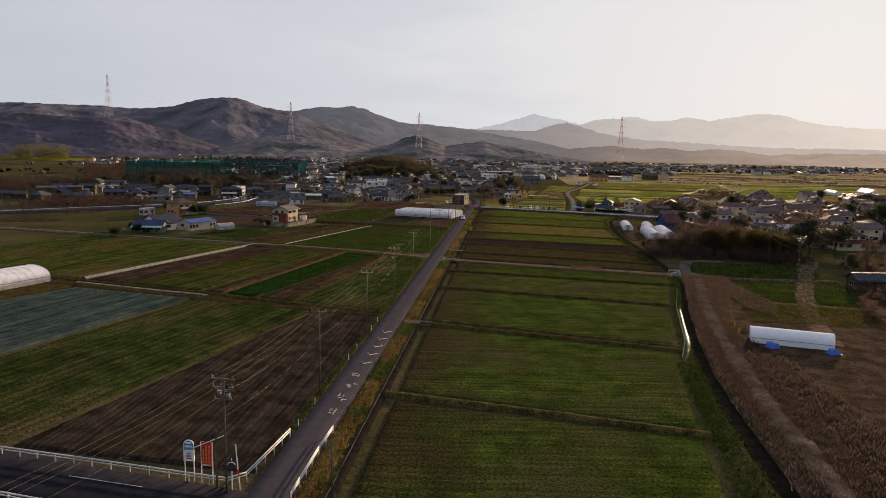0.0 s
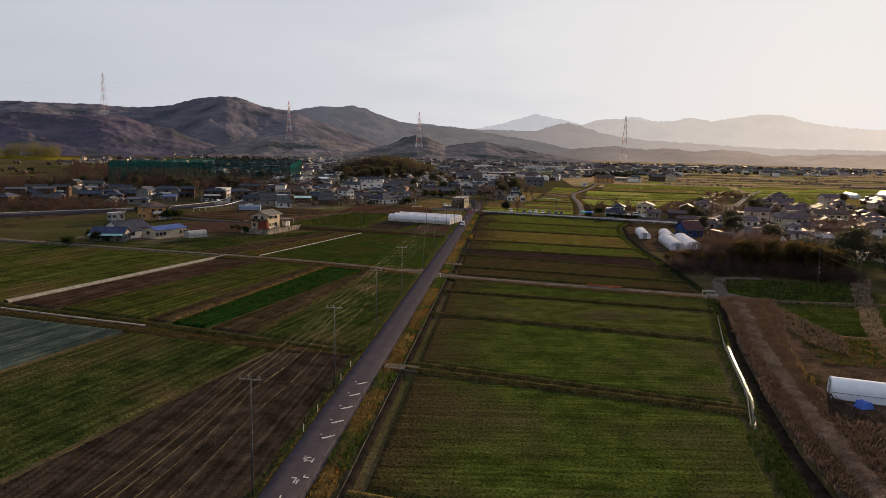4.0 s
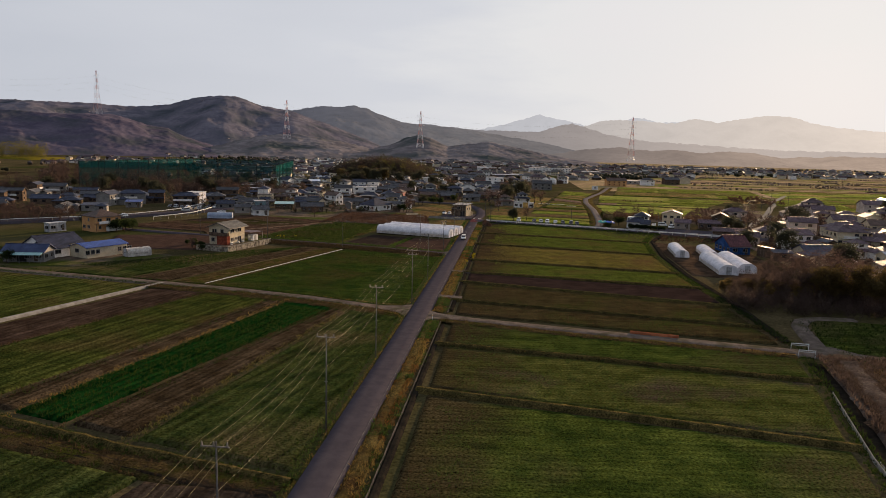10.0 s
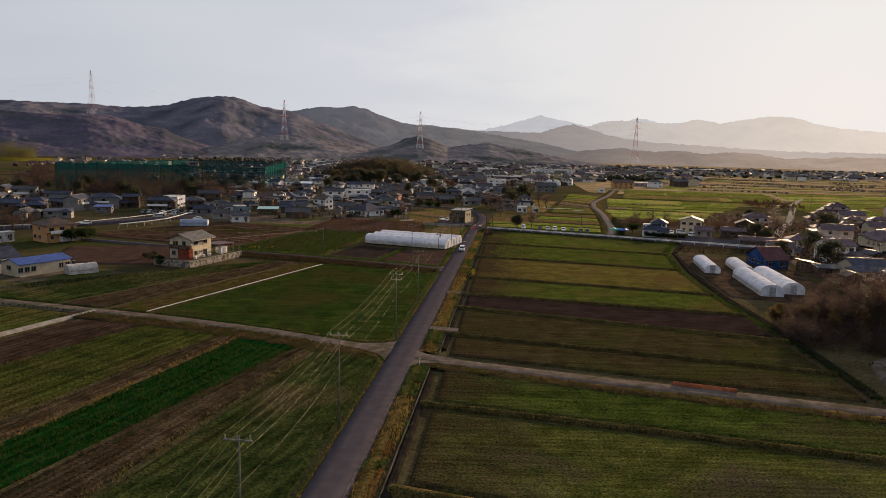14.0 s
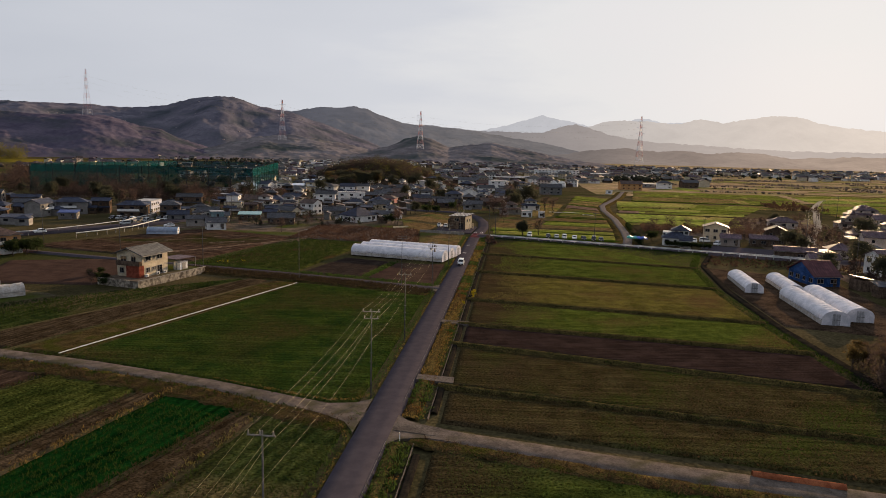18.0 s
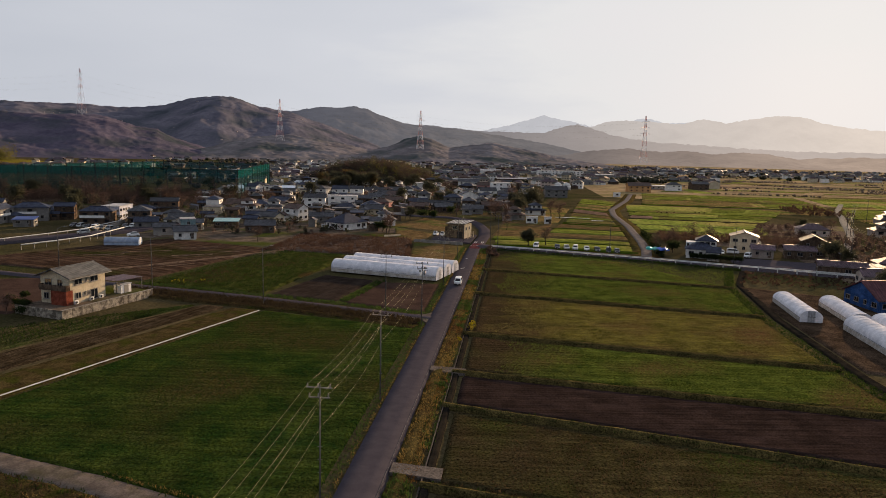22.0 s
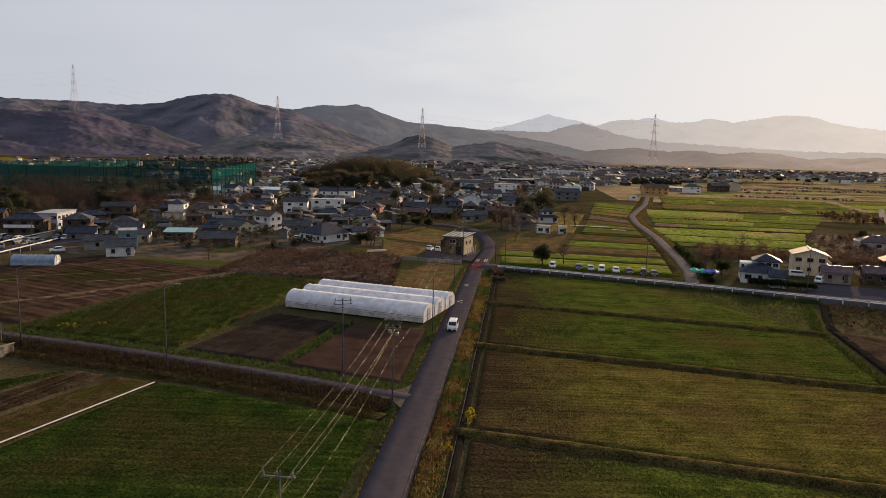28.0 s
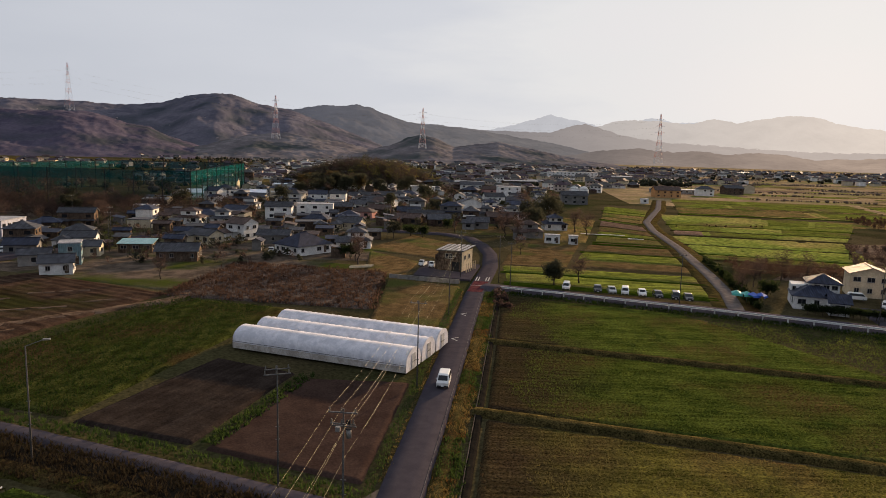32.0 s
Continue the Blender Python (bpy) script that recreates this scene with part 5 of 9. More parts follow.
def farm_store():
    """A low store with a blue roof, and a pale sheet canopy on posts along its front."""
    root = house(-93.2, 204.6, 10.5, 6.0, 10, 1, "gable", WALL_GREY, STORE_BLUE, "low grey farm store with a dark blue roof and pale canopy", True, category="barn", pitch=26)
    part("canopy", Build().slab([(-5.6, -5.2, 2.1), (5.4, -5.2, 2.1), (5.4, -2.9, 2.75), (-5.6, -2.9, 2.75)], 0.08), ROOF_TEAL, root, "pale blue corrugated sheet canopy")
    for k in range(5):
        part("post", Build().box(-5.4 + 2.65 * k, -5.1, -0.2, -5.28 + 2.65 * k, -4.98, 2.1), STEEL, root)
    part("opening", Build().box(-1.6, -3.06, 0, 0.8, -2.98, 2.0), DARK, root, "dark open doorway")


farm_store()


def orange_house():
    root = house(-109.6, 259.0, 9.5, 9.0, 62, 2, "hip", WALL_ORANGE, TILE_BROWN, "square two-storey tan house with a dark brown tiled roof", True)
    part("porch_wall", Build().box(-1.0, -6.2, 0, 4.2, -4.45, 1.5), WALL_WHITE, root)
    part("porch", Build().box(-5.2, -5.2, 2.7, 5.2, -4.45, 2.85), TILE_BROWN, root)
    for k in (-4.8, 0, 4.8):
        part("post", Build().box(k - 0.08, -5.1, 0, k + 0.08, -4.95, 2.7), WALL_BROWN, root)


orange_house()
house(-120.5, 253, 6.5, 2.6, 70, 1, "flat", ROOF_WHITE, ROOF_WHITE, "pale trailer cabin on the grass", True, category="cabin")


# -- the hut at the bend --
def hut():
    root = base("hut", -5.2, 343.2, 0.0, -16, "boarded community hut with a shallow pale metal roof", "hut", k=PLAN)
    w, d = 5.4, 6.4
    part("wall", Build().box(-w / 2, -d / 2, 0, w / 2, d / 2, 4.5), WALL_BROWN, root, "weathered brown boarding")
    for k in range(9):
        part("board", Build().box(-w / 2 - 0.03, -d / 2 - 0.035, 0.3 + 0.46 * k, w / 2 - 0.1, -d / 2 - 0.005, 0.71 + 0.46 * k), WALL_BROWN, root)
    part("side_wall", Build().box(w / 2, -d / 2 - 0.03, 0.1, w / 2 + 0.06, d / 2 + 0.02, 4.45), WALL_CREAM, root, "sunlit cream rendered side wall")
    for cy in (-1.4, 1.2):
        window(root, w / 2 + 0.07, cy, 2.6, 0.9, 0.9, 1, True)
    part("roof", Build().slab([(-w / 2 - 0.5, -d / 2 - 0.6, 4.55), (w / 2 + 0.5, -d / 2 - 0.6, 4.75), (w / 2 + 0.5, d / 2 + 0.5, 5.15), (-w / 2 - 0.5, d / 2 + 0.5, 4.95)], 0.16), TILE_SLATE, root)
    for k in range(6):
        x0, z0 = -w / 2 - 0.3 + k * 1.15, 4.58 + k * 0.036
        part("roof_sheet", Build().slab([(x0, -d / 2 - 0.5, z0 + 0.05), (x0 + 0.62, -d / 2 - 0.5, z0 + 0.07), (x0 + 0.62, d / 2 + 0.4, z0 + 0.47), (x0, d / 2 + 0.4, z0 + 0.45)], 0.05), ROOF_WHITE, root)
    window(root, -0.3, -d / 2 - 0.06, 2.9, 1.6, 1.0, 0, True)
    part("door", Build().box(0.5, -d / 2 - 0.07, 0.1, 2.1, -d / 2 - 0.02, 2.2), DARK, root)
    part("lean_to", Build().slab([(-w / 2 - 1.1, -d / 2 + 0.4, 3.3), (-w / 2, -d / 2 + 0.4, 3.9), (-w / 2, d / 2 - 0.6, 3.9), (-w / 2 - 1.1, d / 2 - 0.6, 3.3)], 0.1), TILE_BROWN, root)
    part("lean_to_wall", Build().box(-w / 2 - 1.0, -d / 2 + 0.5, 0, -w / 2 - 0.02, d / 2 - 0.7, 3.3), WALL_BROWN, root)
    for k in range(5):
        part("post", Build().box(w / 2 + 1.2, -d / 2 - 0.6 + k * 1.4, 0, w / 2 + 1.34, -d / 2 - 0.46 + k * 1.4, 2.0), WALL_CREAM, root)
    part("plinth", Build().box(-w / 2 - 0.3, -d / 2 - 0.3, -0.3, w / 2 + 0.3, d / 2 + 0.3, 0.12), CONCRETE, root)


hut()
yard = structure("yard", Build().slab([(-13, 333.5, 0.14), (-1.0, 331.0, 0.14), (0, 350, 0.14), (-13, 352, 0.14)], 0.4), ASPHALT, "grey paved yard beside the hut")
for k in range(7):
    wl_ = base("block_wall", -16.5 + 2.1 * k, 330.2 - 0.42 * k, 0.0, -11, "low grey block wall along the yard", "wall", "yard wall", k=PLAN)
    part("course", Build().box(-1.03, -0.08, -0.2, 1.03, 0.08, 0.62), CONCRETE, wl_)
    part("cap", Build().box(-1.05, -0.1, 0.62, 1.05, 0.1, 0.7), CONCRETE, wl_)

# -- houses at the edge of the town --
house(-44.5, 358, 12.5, 10.6, 58, 1, "hip", WALL_WHITE, TILE_NAVY, "wide single-storey house with a blue hipped roof", True, pitch=30)
house(-57, 372.5, 10, 6, 8, 1, "gable", WALL_GREY, TILE_GREY, "long low barn with a dark tiled roof", True, category="barn")
house(-34, 371, 9, 7.5, 10, 2, "tier", WALL_WHITE, TILE_GREY, "white house with a tiled skirt roof", True)
house(-68, 377, 7.5, 7, -20, 2, "gable", WALL_WHITE, TILE_BROWN, "white two-storey house with a brown roof", True)
house(-74, 367, 9, 6.5, -20, 1, "gable", WALL_CREAM, TILE_GREY, "cream house with a grey roof under a blue sheet", True)
house(-67.5, 340, 10.5, 7, 16, 1, "gable", WALL_BROWN, TILE_GREY, "brown boarded barn with a dark tiled roof", True, category="barn")
house(-82, 348, 9, 6, 16, 1, "shed", WALL_BROWN, ROOF_TEAL, "low store with a teal metal roof", True, category="shed")
house(-82, 319, 7, 6.5, 30, 1, "gable", WALL_WHITE, TILE_GREY, "white house with a grey roof at the edge of the fields", True)
house(-86, 329, 5, 6, 30, 2, "flat", WALL_TEAL, ROOF_WHITE, "teal metal-clad workshop with pale roof", True, category="workshop")
house(-100, 353, 9, 6.5, 20, 1, "gable", WALL_WHITE, TILE_GREY, "white house with a dark roof", True)
house(-89, 340, 6, 5, 20, 1, "gable", WALL_CREAM, TILE_GREY, "small cream house with a dark roof", True)
house(-92, 326, 7, 5, 30, 1, "gable", WALL_GREY, TILE_GREY, "low grey shed with a dark roof", False, category="shed")
house(-104, 338, 8, 6, 25, 1, "gable", WALL_GREY, TILE_BLUE, "grey house with a blue roof", False)
house(-109, 366, 8, 6, 25, 1, "hip", WALL_CREAM, TILE_GREY, "small cream house with a hipped roof", False)
house(-77, 432, 11, 7.5, 12, 2, "gable", WALL_WHITE, TILE_GREY, "white two-storey house with balconies", False)
house(-68, 446, 16, 7, 12, 2, "flat", WALL_WHITE, ROOF_WHITE, "long white apartment block with balconies", False, category="building")
house(-50, 448, 10.5, 7, -8, 1, "hip", WALL_PINK, TILE_BROWN, "pink shop with a low brown roof", False, category="shop")
house(-26, 446, 16, 7, 5, 1, "gable", WALL_BROWN, TILE_GREY, "long dark timber barn", False, category="barn")
house(-12, 483, 7, 10, 100, 2, "gable", WALL_WHITE, TILE_GREY, "white gabled two-storey house", False)
house(-4, 491, 9.5, 8, 5, 2, "tier", WALL_WHITE, TILE_BLUE, "white house with blue tiled roofs", False)
house(2, 577, 15, 11, 8, 3, "flat", WALL_WHITE, ROOF_WHITE, "white three-storey clinic block", False, category="building")
house(-22, 631, 18, 9, 4, 2, "gable", WALL_WHITE, TILE_GREY, "long white house with a dark roof", False)
house(1, 447, 11, 8, 12, 1, "gable", WALL_BROWN, TILE_BROWN, "brown farmhouse with a brown roof", False)
house(20.5, 432, 9, 8, 10, 2, "tier", WALL_WHITE, TILE_BLUE, "white house with blue tiled roofs among trees", True)
house(36, 557, 16, 10, 6, 2, "gable", WALL_GREY, TILE_GREY, "dark grey metal workshop", False, category="workshop")
house(-7, 586, 14, 9, -6, 2, "gable", WALL_PINK, TILE_BROWN, "pink gabled house with a brown roof", False)
house(-48, 588, 18, 9, 3, 2, "flat", WALL_WHITE, ROOF_WHITE, "white flat-roofed shop block in town", False, category="shop")
house(-50, 553, 12, 8, 4, 1, "hip", WALL_WHITE, TILE_BLUE, "white shop with a blue roof", False, category="shop")
house(-131, 438, 10, 6, 14, 1, "flat", WALL_GREY, ROOF_WHITE, "low shed with a flat white roof", False, category="shed")
house(-121, 519, 14, 9, 10, 1, "gable", SHEET_WHITE, SHEET_WHITE, "long white flat-roofed warehouse", False, category="warehouse")
house(-146, 512, 12, 8, 14, 1, "gable", SHEET_WHITE, SHEET_WHITE, "plain white warehouse with a low roof", False, category="warehouse")
house(-130, 606, 30, 14, 14, 1, "flat", SHEET_WHITE, SHEET_WHITE, "long low white warehouse", False, category="warehouse")
house(-128.5, 362, 8, 14.5, 10, 2, "flat", WALL_PALE, ROOF_WHITE, "two-storey pale blue-grey store with a flat roof", True, category="building")
house(-141, 332.5, 7, 5, 20, 1, "shed", WALL_GREY, ROOF_BLUE, "open shed under a bright blue sheet roof", True, category="shed")
house(-159, 578, 12, 8, 8, 2, "gable", WALL_CREAM, TILE_GREY, "cream house behind the net", False)
for n_, (hx, hy) in enumerate(((18.2, 395.5), (24.2, 395.0))):
    house(hx, hy, 5.2 if n_ == 0 else 3.0, 2.6, 0, 1, "flat", WALL_WHITE, ROOF_WHITE, "white steel container used as a store", True, category="container", group="containers", name="container")
house(100, 643, 19, 12, 4, 2, "gable", WALL_ORANGE, TILE_BROWN, "orange hall with a brown gabled roof", False, category="hall")
house(132, 677, 14, 9, -6, 2, "hip", WALL_WHITE, TILE_GREY, "white house with a grey roof", False)
house(158, 705, 16, 10, 10, 2, "gable", WALL_BROWN, TILE_GREY, "brown house with a grey roof", False)
house(178, 735, 12, 10, 85, 2, "gable", WALL_CREAM, TILE_BROWN, "tall cream house with a brown roof", False)
house(76, 580, 5, 3, 0, 1, "flat", WALL_WHITE, ROOF_WHITE, "small white cabin beside the lane", False, category="cabin")
house(118, 700, 40, 16, 5, 1, "flat", WALL_GREY, ROOF_WHITE, "long factory with a pale roof", False, category="factory")
house(60, 905, 60, 14, 4, 3, "flat", WALL_WHITE, ROOF_WHITE, "long white school block", False, category="school")


# -- the houses by the far lane and the village --
def gabled_pair():
    root = house(61.9, 322.6, 8.8, 7.4, -14, 1, "hip", WALL_WHITE, TILE_BLUE, "white house with dark hipped roofs behind a hedge", True, pitch=28)
    part("upper_wall", Build().box(-1.4, -0.6, 2.7, 4.6, 5.4, 5.3), WALL_WHITE, root)
    rf, top, rw, rd = hip_roof(6.0, 6.0, 5.3, pitch=26)
    up = part("upper_roof", rf, TILE_BLUE, root)
    up.matrix_basis = pose(1.6, 2.4, 0)
    for c in (0.2, 2.0, 3.6):
        window(root, c, -0.62, 3.9, 1.2, 0.9, 0, True)
    part("annex", Build().box(-4.6, 0.8, 0, -1.5, 5.0, 4.3), WALL_WHITE, root)
    window(root, -4.0, 0.78, 3.0, 0.7, 0.9, 0, True)
    window(root, -2.6, 0.78, 3.0, 0.7, 0.9, 0, True)


gabled_pair()
house(77.5, 337, 8.0, 8.5, 76, 2, "gable", WALL_CREAM, TILE_SLATE, "tall beige two-storey house with a pale roof", True, pitch=18)
house(79, 326, 6.5, 5, -14, 1, "gable", WALL_HAZE, TILE_HAZE, "small grey shed with a tiled roof", True, category="shed")
house(89, 327, 9, 5, -14, 1, "gable", WALL_BROWN, TILE_HAZE, "low timber barn beside the lane", True, category="barn")
house(94, 331, 6, 7, 76, 2, "gable", WALL_BROWN, TILE_SLATE, "timber barn with a shining pale roof", True, category="barn")
house(78.4, 264.5, 6.8, 12.0, 8, 1, "gable", WALL_BLUE, TILE_MAROON, "deep blue shed with a maroon roof", True, category="shed", pitch=26)
house(117, 388, 12, 8, -10, 1, "hip", WALL_HAZE, TILE_HAZE, "grey farmhouse with a hipped roof", False)
house(145, 392, 14, 9, -8, 2, "tier", WALL_HAZE, TILE_BROWN, "wide farmhouse with brown tiled roofs", False)
house(120, 322, 11, 7.5, -12, 2, "gable", WALL_HAZE, TILE_HAZE, "grey house with a tiled roof", False)
house(155, 388, 11, 8, -12, 2, "gable", WALL_HAZE, TILE_HAZE, "grey house in the village", False)
house(101, 279, 9, 7.5, 12, 2, "gable", WALL_WHITE, TILE_HAZE, "house with a dark tiled roof and white gable", True)
house(97.5, 256, 10, 8.5, 8, 1, "gable", WALL_CREAM, TILE_BLUE, "cream house with a purple-blue roof", True)
house(97, 241, 6.5, 6, 8, 1, "gable", WALL_HAZE, ROOF_WHITE, "small store with a white metal roof", True, category="shed")
house(123, 294, 12, 8.5, 4, 2, "hip", WALL_CREAM, TILE_HAZE, "beige two-storey house with a flat-hipped roof", True)
house(178, 454, 14, 9, -10, 2, "tier", WALL_HAZE, TILE_HAZE, "farmhouse at the village end", False)
house(103, 308, 8, 7, -10, 1, "hip", WALL_HAZE, TILE_HAZE, "low house with a dark roof", False)
house(122, 219, 13, 9, 6, 2, "tier", WALL_CREAM, TILE_MAROON, "large house with maroon tiled roofs", True)
house(127, 305, 15, 8, 6, 2, "hip", WALL_CREAM, TILE_HAZE, "wide beige house with a hipped roof", False)
house(148, 320, 15, 9, -6, 2, "gable", WALL_CREAM, TILE_BROWN, "beige house with a brown gable roof", True)
house(95, 152, 9, 5, 6, 1, "gable", WALL_BROWN, TILE_BLUE, "long low shed with a purple-blue roof", True, category="shed")
house(130, 352, 11, 8, -8, 2, "tier", WALL_HAZE, TILE_HAZE, "house with tiled skirt roofs", False)
house(90, 288, 8, 6, -6, 1, "gable", WALL_HAZE, TILE_HAZE, "old low barn with grey tiles", True, category="barn")
house(88, 300, 12, 4.5, -14, 1, "gable", WALL_BROWN, TILE_HAZE, "long tiled storehouse beside the lane", True, category="barn")
house(172, 440, 18, 9, -6, 2, "tier", WALL_HAZE, TILE_HAZE, "wide farmhouse with grey tiles", False)
house(200, 437, 13, 9, 4, 2, "gable", WALL_HAZE, TILE_HAZE, "dusty house with a tiled gable roof", False)
house(108, 236, 8, 7, -8, 1, "hip", WALL_HAZE, TILE_HAZE, "low house with a dark roof behind the bamboo", False)
house(136, 240, 11, 8, 6, 2, "gable", WALL_CREAM, TILE_HAZE, "cream house among trees", False)
house(139, 268, 10, 8, -4, 2, "hip", WALL_WHITE, TILE_BROWN, "white house with a brown roof", True)
house(150, 290, 10, 8, 6, 2, "gable", WALL_CREAM, TILE_HAZE, "cream house with a grey roof", False)
house(112, 264, 8, 7, 12, 2, "tier", WALL_WHITE, TILE_HAZE, "white house with tiled skirt roofs", True)
house(116, 252, 8, 6, 8, 1, "gable", WALL_CREAM, ROOF_WHITE, "cream store with a shining metal roof", True, category="shed")
VILLAGE_LANE = [(90, 306), (96.4, 315.2), (105, 331), (114.4, 354.2), (121, 369), (128.4, 383), (141, 414), (154.4, 448), (163, 468), (172, 495), (186, 525), (206, 567)]
ribbon("lane", VILLAGE_LANE, 2.6, 0.05, PALE_LANE, "pale concrete village lane shining in the low sun", 0.4, 0.0, 0.25, step=3.0)
VILLAGE = random.Random(5)
for k in range(76):
    for _ in range(30):
        vx, vy = VILLAGE.uniform(100, 290), VILLAGE.uniform(235, 480)
        if vx > 95 + 0.12 * (vy - 230) and not (vy > 350 and vx < 120 + (vy - 350)) and all((vx - q.x) ** 2 + (vy - q.y) ** 2 > 105 for q in SPOTS) and abs(vx - np.interp(vy, [q[1] for q in VILLAGE_LANE], [q[0] for q in VILLAGE_LANE])) > 8.5:
            house(vx, vy, VILLAGE.uniform(8, 13), VILLAGE.uniform(7, 9), VILLAGE.choice((-10, 4, 80)) + VILLAGE.uniform(-8, 8), VILLAGE.choice((1, 2, 2)), VILLAGE.choice(("gable", "hip", "tier", "tier")), VILLAGE.choice((WALL_HAZE, WALL_CREAM, WALL_BROWN, WALL_BROWN)),
                  VILLAGE.choice((TILE_HAZE, TILE_HAZE, TILE_BROWN, TILE_HAZE)), "tiled village house among its neighbours", group="village houses")
            break
house(-98.5, 745, 13, 10, 6, 2, "flat", BRICK_RED, BRICK_RED, "plain red building behind the wooded mound", False, category="building")
house(-143, 467, 12, 5, 12, 1, "shed", WALL_GREY, ROOF_WHITE, "open shelter with a white sheet roof", False, category="shelter")
TOWN = random.Random(9)
LABELS = {"gable": "small town house with a gabled roof", "hip": "small town house with a hipped roof", "tier": "town house with tiled skirt roofs", "flat": "plain flat-roofed town building"}
for k in range(150):
    for _ in range(40):
        ty = TOWN.uniform(390, 660)
        tx = TOWN.uniform(-0.40 * ty, 20)
        if tx > 12 + (ty - 390) * 0.06 or (-250 < tx < -150 and 430 < ty < 620) or (abs(tx + 15) < 25 and ty < 425):
            continue
        if ty < 480 and tx < -98 - 0.2 * (480 - ty):
            continue
        if abs(tx - np.interp(ty, [q[1] for q in STREET], [q[0] for q in STREET])) < 8.5:
            continue
        if all((Vector((tx, ty)) - s).length > 9.0 for s in SPOTS):
            sty = TOWN.choice(("gable", "gable", "hip", "tier", "flat"))
            house(tx, ty, TOWN.uniform(7.0, 12), TOWN.uniform(6.0, 8.5), TOWN.choice((5, 12, 95, -8)) + TOWN.uniform(-9, 9), TOWN.choice((1, 1, 1, 2)), sty,
                  TOWN.choice((WALL_WHITE, WALL_WHITE, WALL_CREAM, WALL_GREY, WALL_BROWN)), TOWN.choice((TILE_GREY, TILE_GREY, TILE_BLUE, TILE_BROWN, TILE_GREY)), LABELS[sty], group="town houses")
            break


# -- the far town: houses too small to tell apart, joined by material --
class Moved(Build):
    """Collects pieces that are set down turned at a place."""
    def put(self, b, m):
        k = len(self.v)
        self.v += [tuple(m @ Vector(p)) for p in b.v]
        self.f += [tuple(i + k for i in f) for f in b.f]


FAR_TOWN = {}
FAR_SPOTS = np.array([tuple(q) for q in SPOTS])
for k in range(980):
    for _ in range(30):
        ty = TOWN.uniform(650, 1420)
        tx = TOWN.uniform(-0.64 * ty, 0.60 * ty)
        thin = 0.45 if tx < -0.3 * ty else 0.1 if tx > 0.3 * ty else -0.3
        if wobble(np.array(tx), np.array(ty), 130, 2.0) < thin * 0.6 or ((FAR_SPOTS - (tx, ty)) ** 2).sum(1).min() < 120 or (tx > 60 and ty < 720 + 0.8 * (tx - 60)) or (-140 < tx < -55 and ty < 715):
            continue
        FAR_SPOTS = np.concatenate([FAR_SPOTS, [(tx, ty)]])
        big = TOWN.random() < (0.045 if tx < 60 else 0.015)
        w, d, st = (TOWN.uniform(18, 34), TOWN.uniform(10, 13), 1) if big else (TOWN.uniform(7.5, 13), TOWN.uniform(6.5, 9), TOWN.choice((1, 1, 2)))
        h = 2.7 * st + (1.2 if big else 0)
        m = pose(tx, ty, 0, 0, 0, TOWN.choice((5, 12, 95, -8, 40)) + TOWN.uniform(-16, 16)) @ Matrix.Diagonal((1 / PLAN, 1 / PLAN, 1 / PLAN, 1))
        wall = TOWN.choice((WALL_WHITE, WALL_WHITE, WALL_GREY, WALL_HAZE, WALL_CREAM, WALL_BROWN))
        # paler roof tones are favoured here to stand in for haze
        tile = ROOF_WHITE if big else TOWN.choice((TILE_GREY, TILE_HAZE, TILE_HAZE, TILE_SLATE, TILE_BROWN, TILE_SLATE))
        roof = gable_roof(w, d, h, pitch=8)[0] if big else TOWN.choice((gable_roof, hip_roof, hip_roof))(w, d, h, pitch=TOWN.uniform(24, 32))[0]
        panes = Build()
        if ty < 900:
            for j in range(int(w / 3)):
                for f in range(st):
                    panes.box(-w / 2 + 1.0 + 3 * j, -d / 2 - 0.05, 0.9 + 2.7 * f, -w / 2 + 2.5 + 3 * j, -d / 2 + 0.02, 2.0 + 2.7 * f)
        for b, mat_ in ((Build().box(-w / 2, -d / 2, -0.4, w / 2, d / 2, h), wall), (roof, tile), (panes, GLASS)):
            if b.v:
                FAR_TOWN.setdefault(mat_.name, (Moved(), mat_))[0].put(b, m)
        if not big and TOWN.random() < 0.5:
            low = pose(TOWN.uniform(-5, 5), -d * 0.55, 0)
            for b, mat_ in ((Build().box(-w / 4, -d / 3, -0.4, w / 4, d / 3, 2.4), wall), (hip_roof(w / 2, d / 1.5, 2.4)[0], tile)):
                FAR_TOWN.setdefault(mat_.name, (Moved(), mat_))[0].put(b, m @ low)
        break
for key, (b, mat_) in FAR_TOWN.items():
    structure("far_houses", b, mat_, "far houses of the town, small in the distance", kind="stuff", category="houses")


LEFT = random.Random(33)
for k in range(34):
    for _ in range(30):
        lx, ly = LEFT.uniform(-235, -112), LEFT.uniform(305, 395)
        if lx > -128 - 0.5 * (330 - ly) and ly < 345 or (-255 < lx < -120 and ly > 440):
            continue
        if all((lx - q.x) ** 2 + (ly - q.y) ** 2 > 80 for q in SPOTS):
            sty = LEFT.choice(("gable", "gable", "hip", "shed"))
            house(lx, ly, LEFT.uniform(7, 13), LEFT.uniform(5, 8), LEFT.choice((14, 28, 104)) + LEFT.uniform(-8, 8), LEFT.choice((1, 1, 1, 2)), sty, LEFT.choice((WALL_GREY, WALL_BROWN, WALL_BROWN)), LEFT.choice((TILE_GREY, TILE_BLUE, TILE_BLUE)), "low dark-roofed house beyond the wide road", group="cottages", name="cottage")
            break


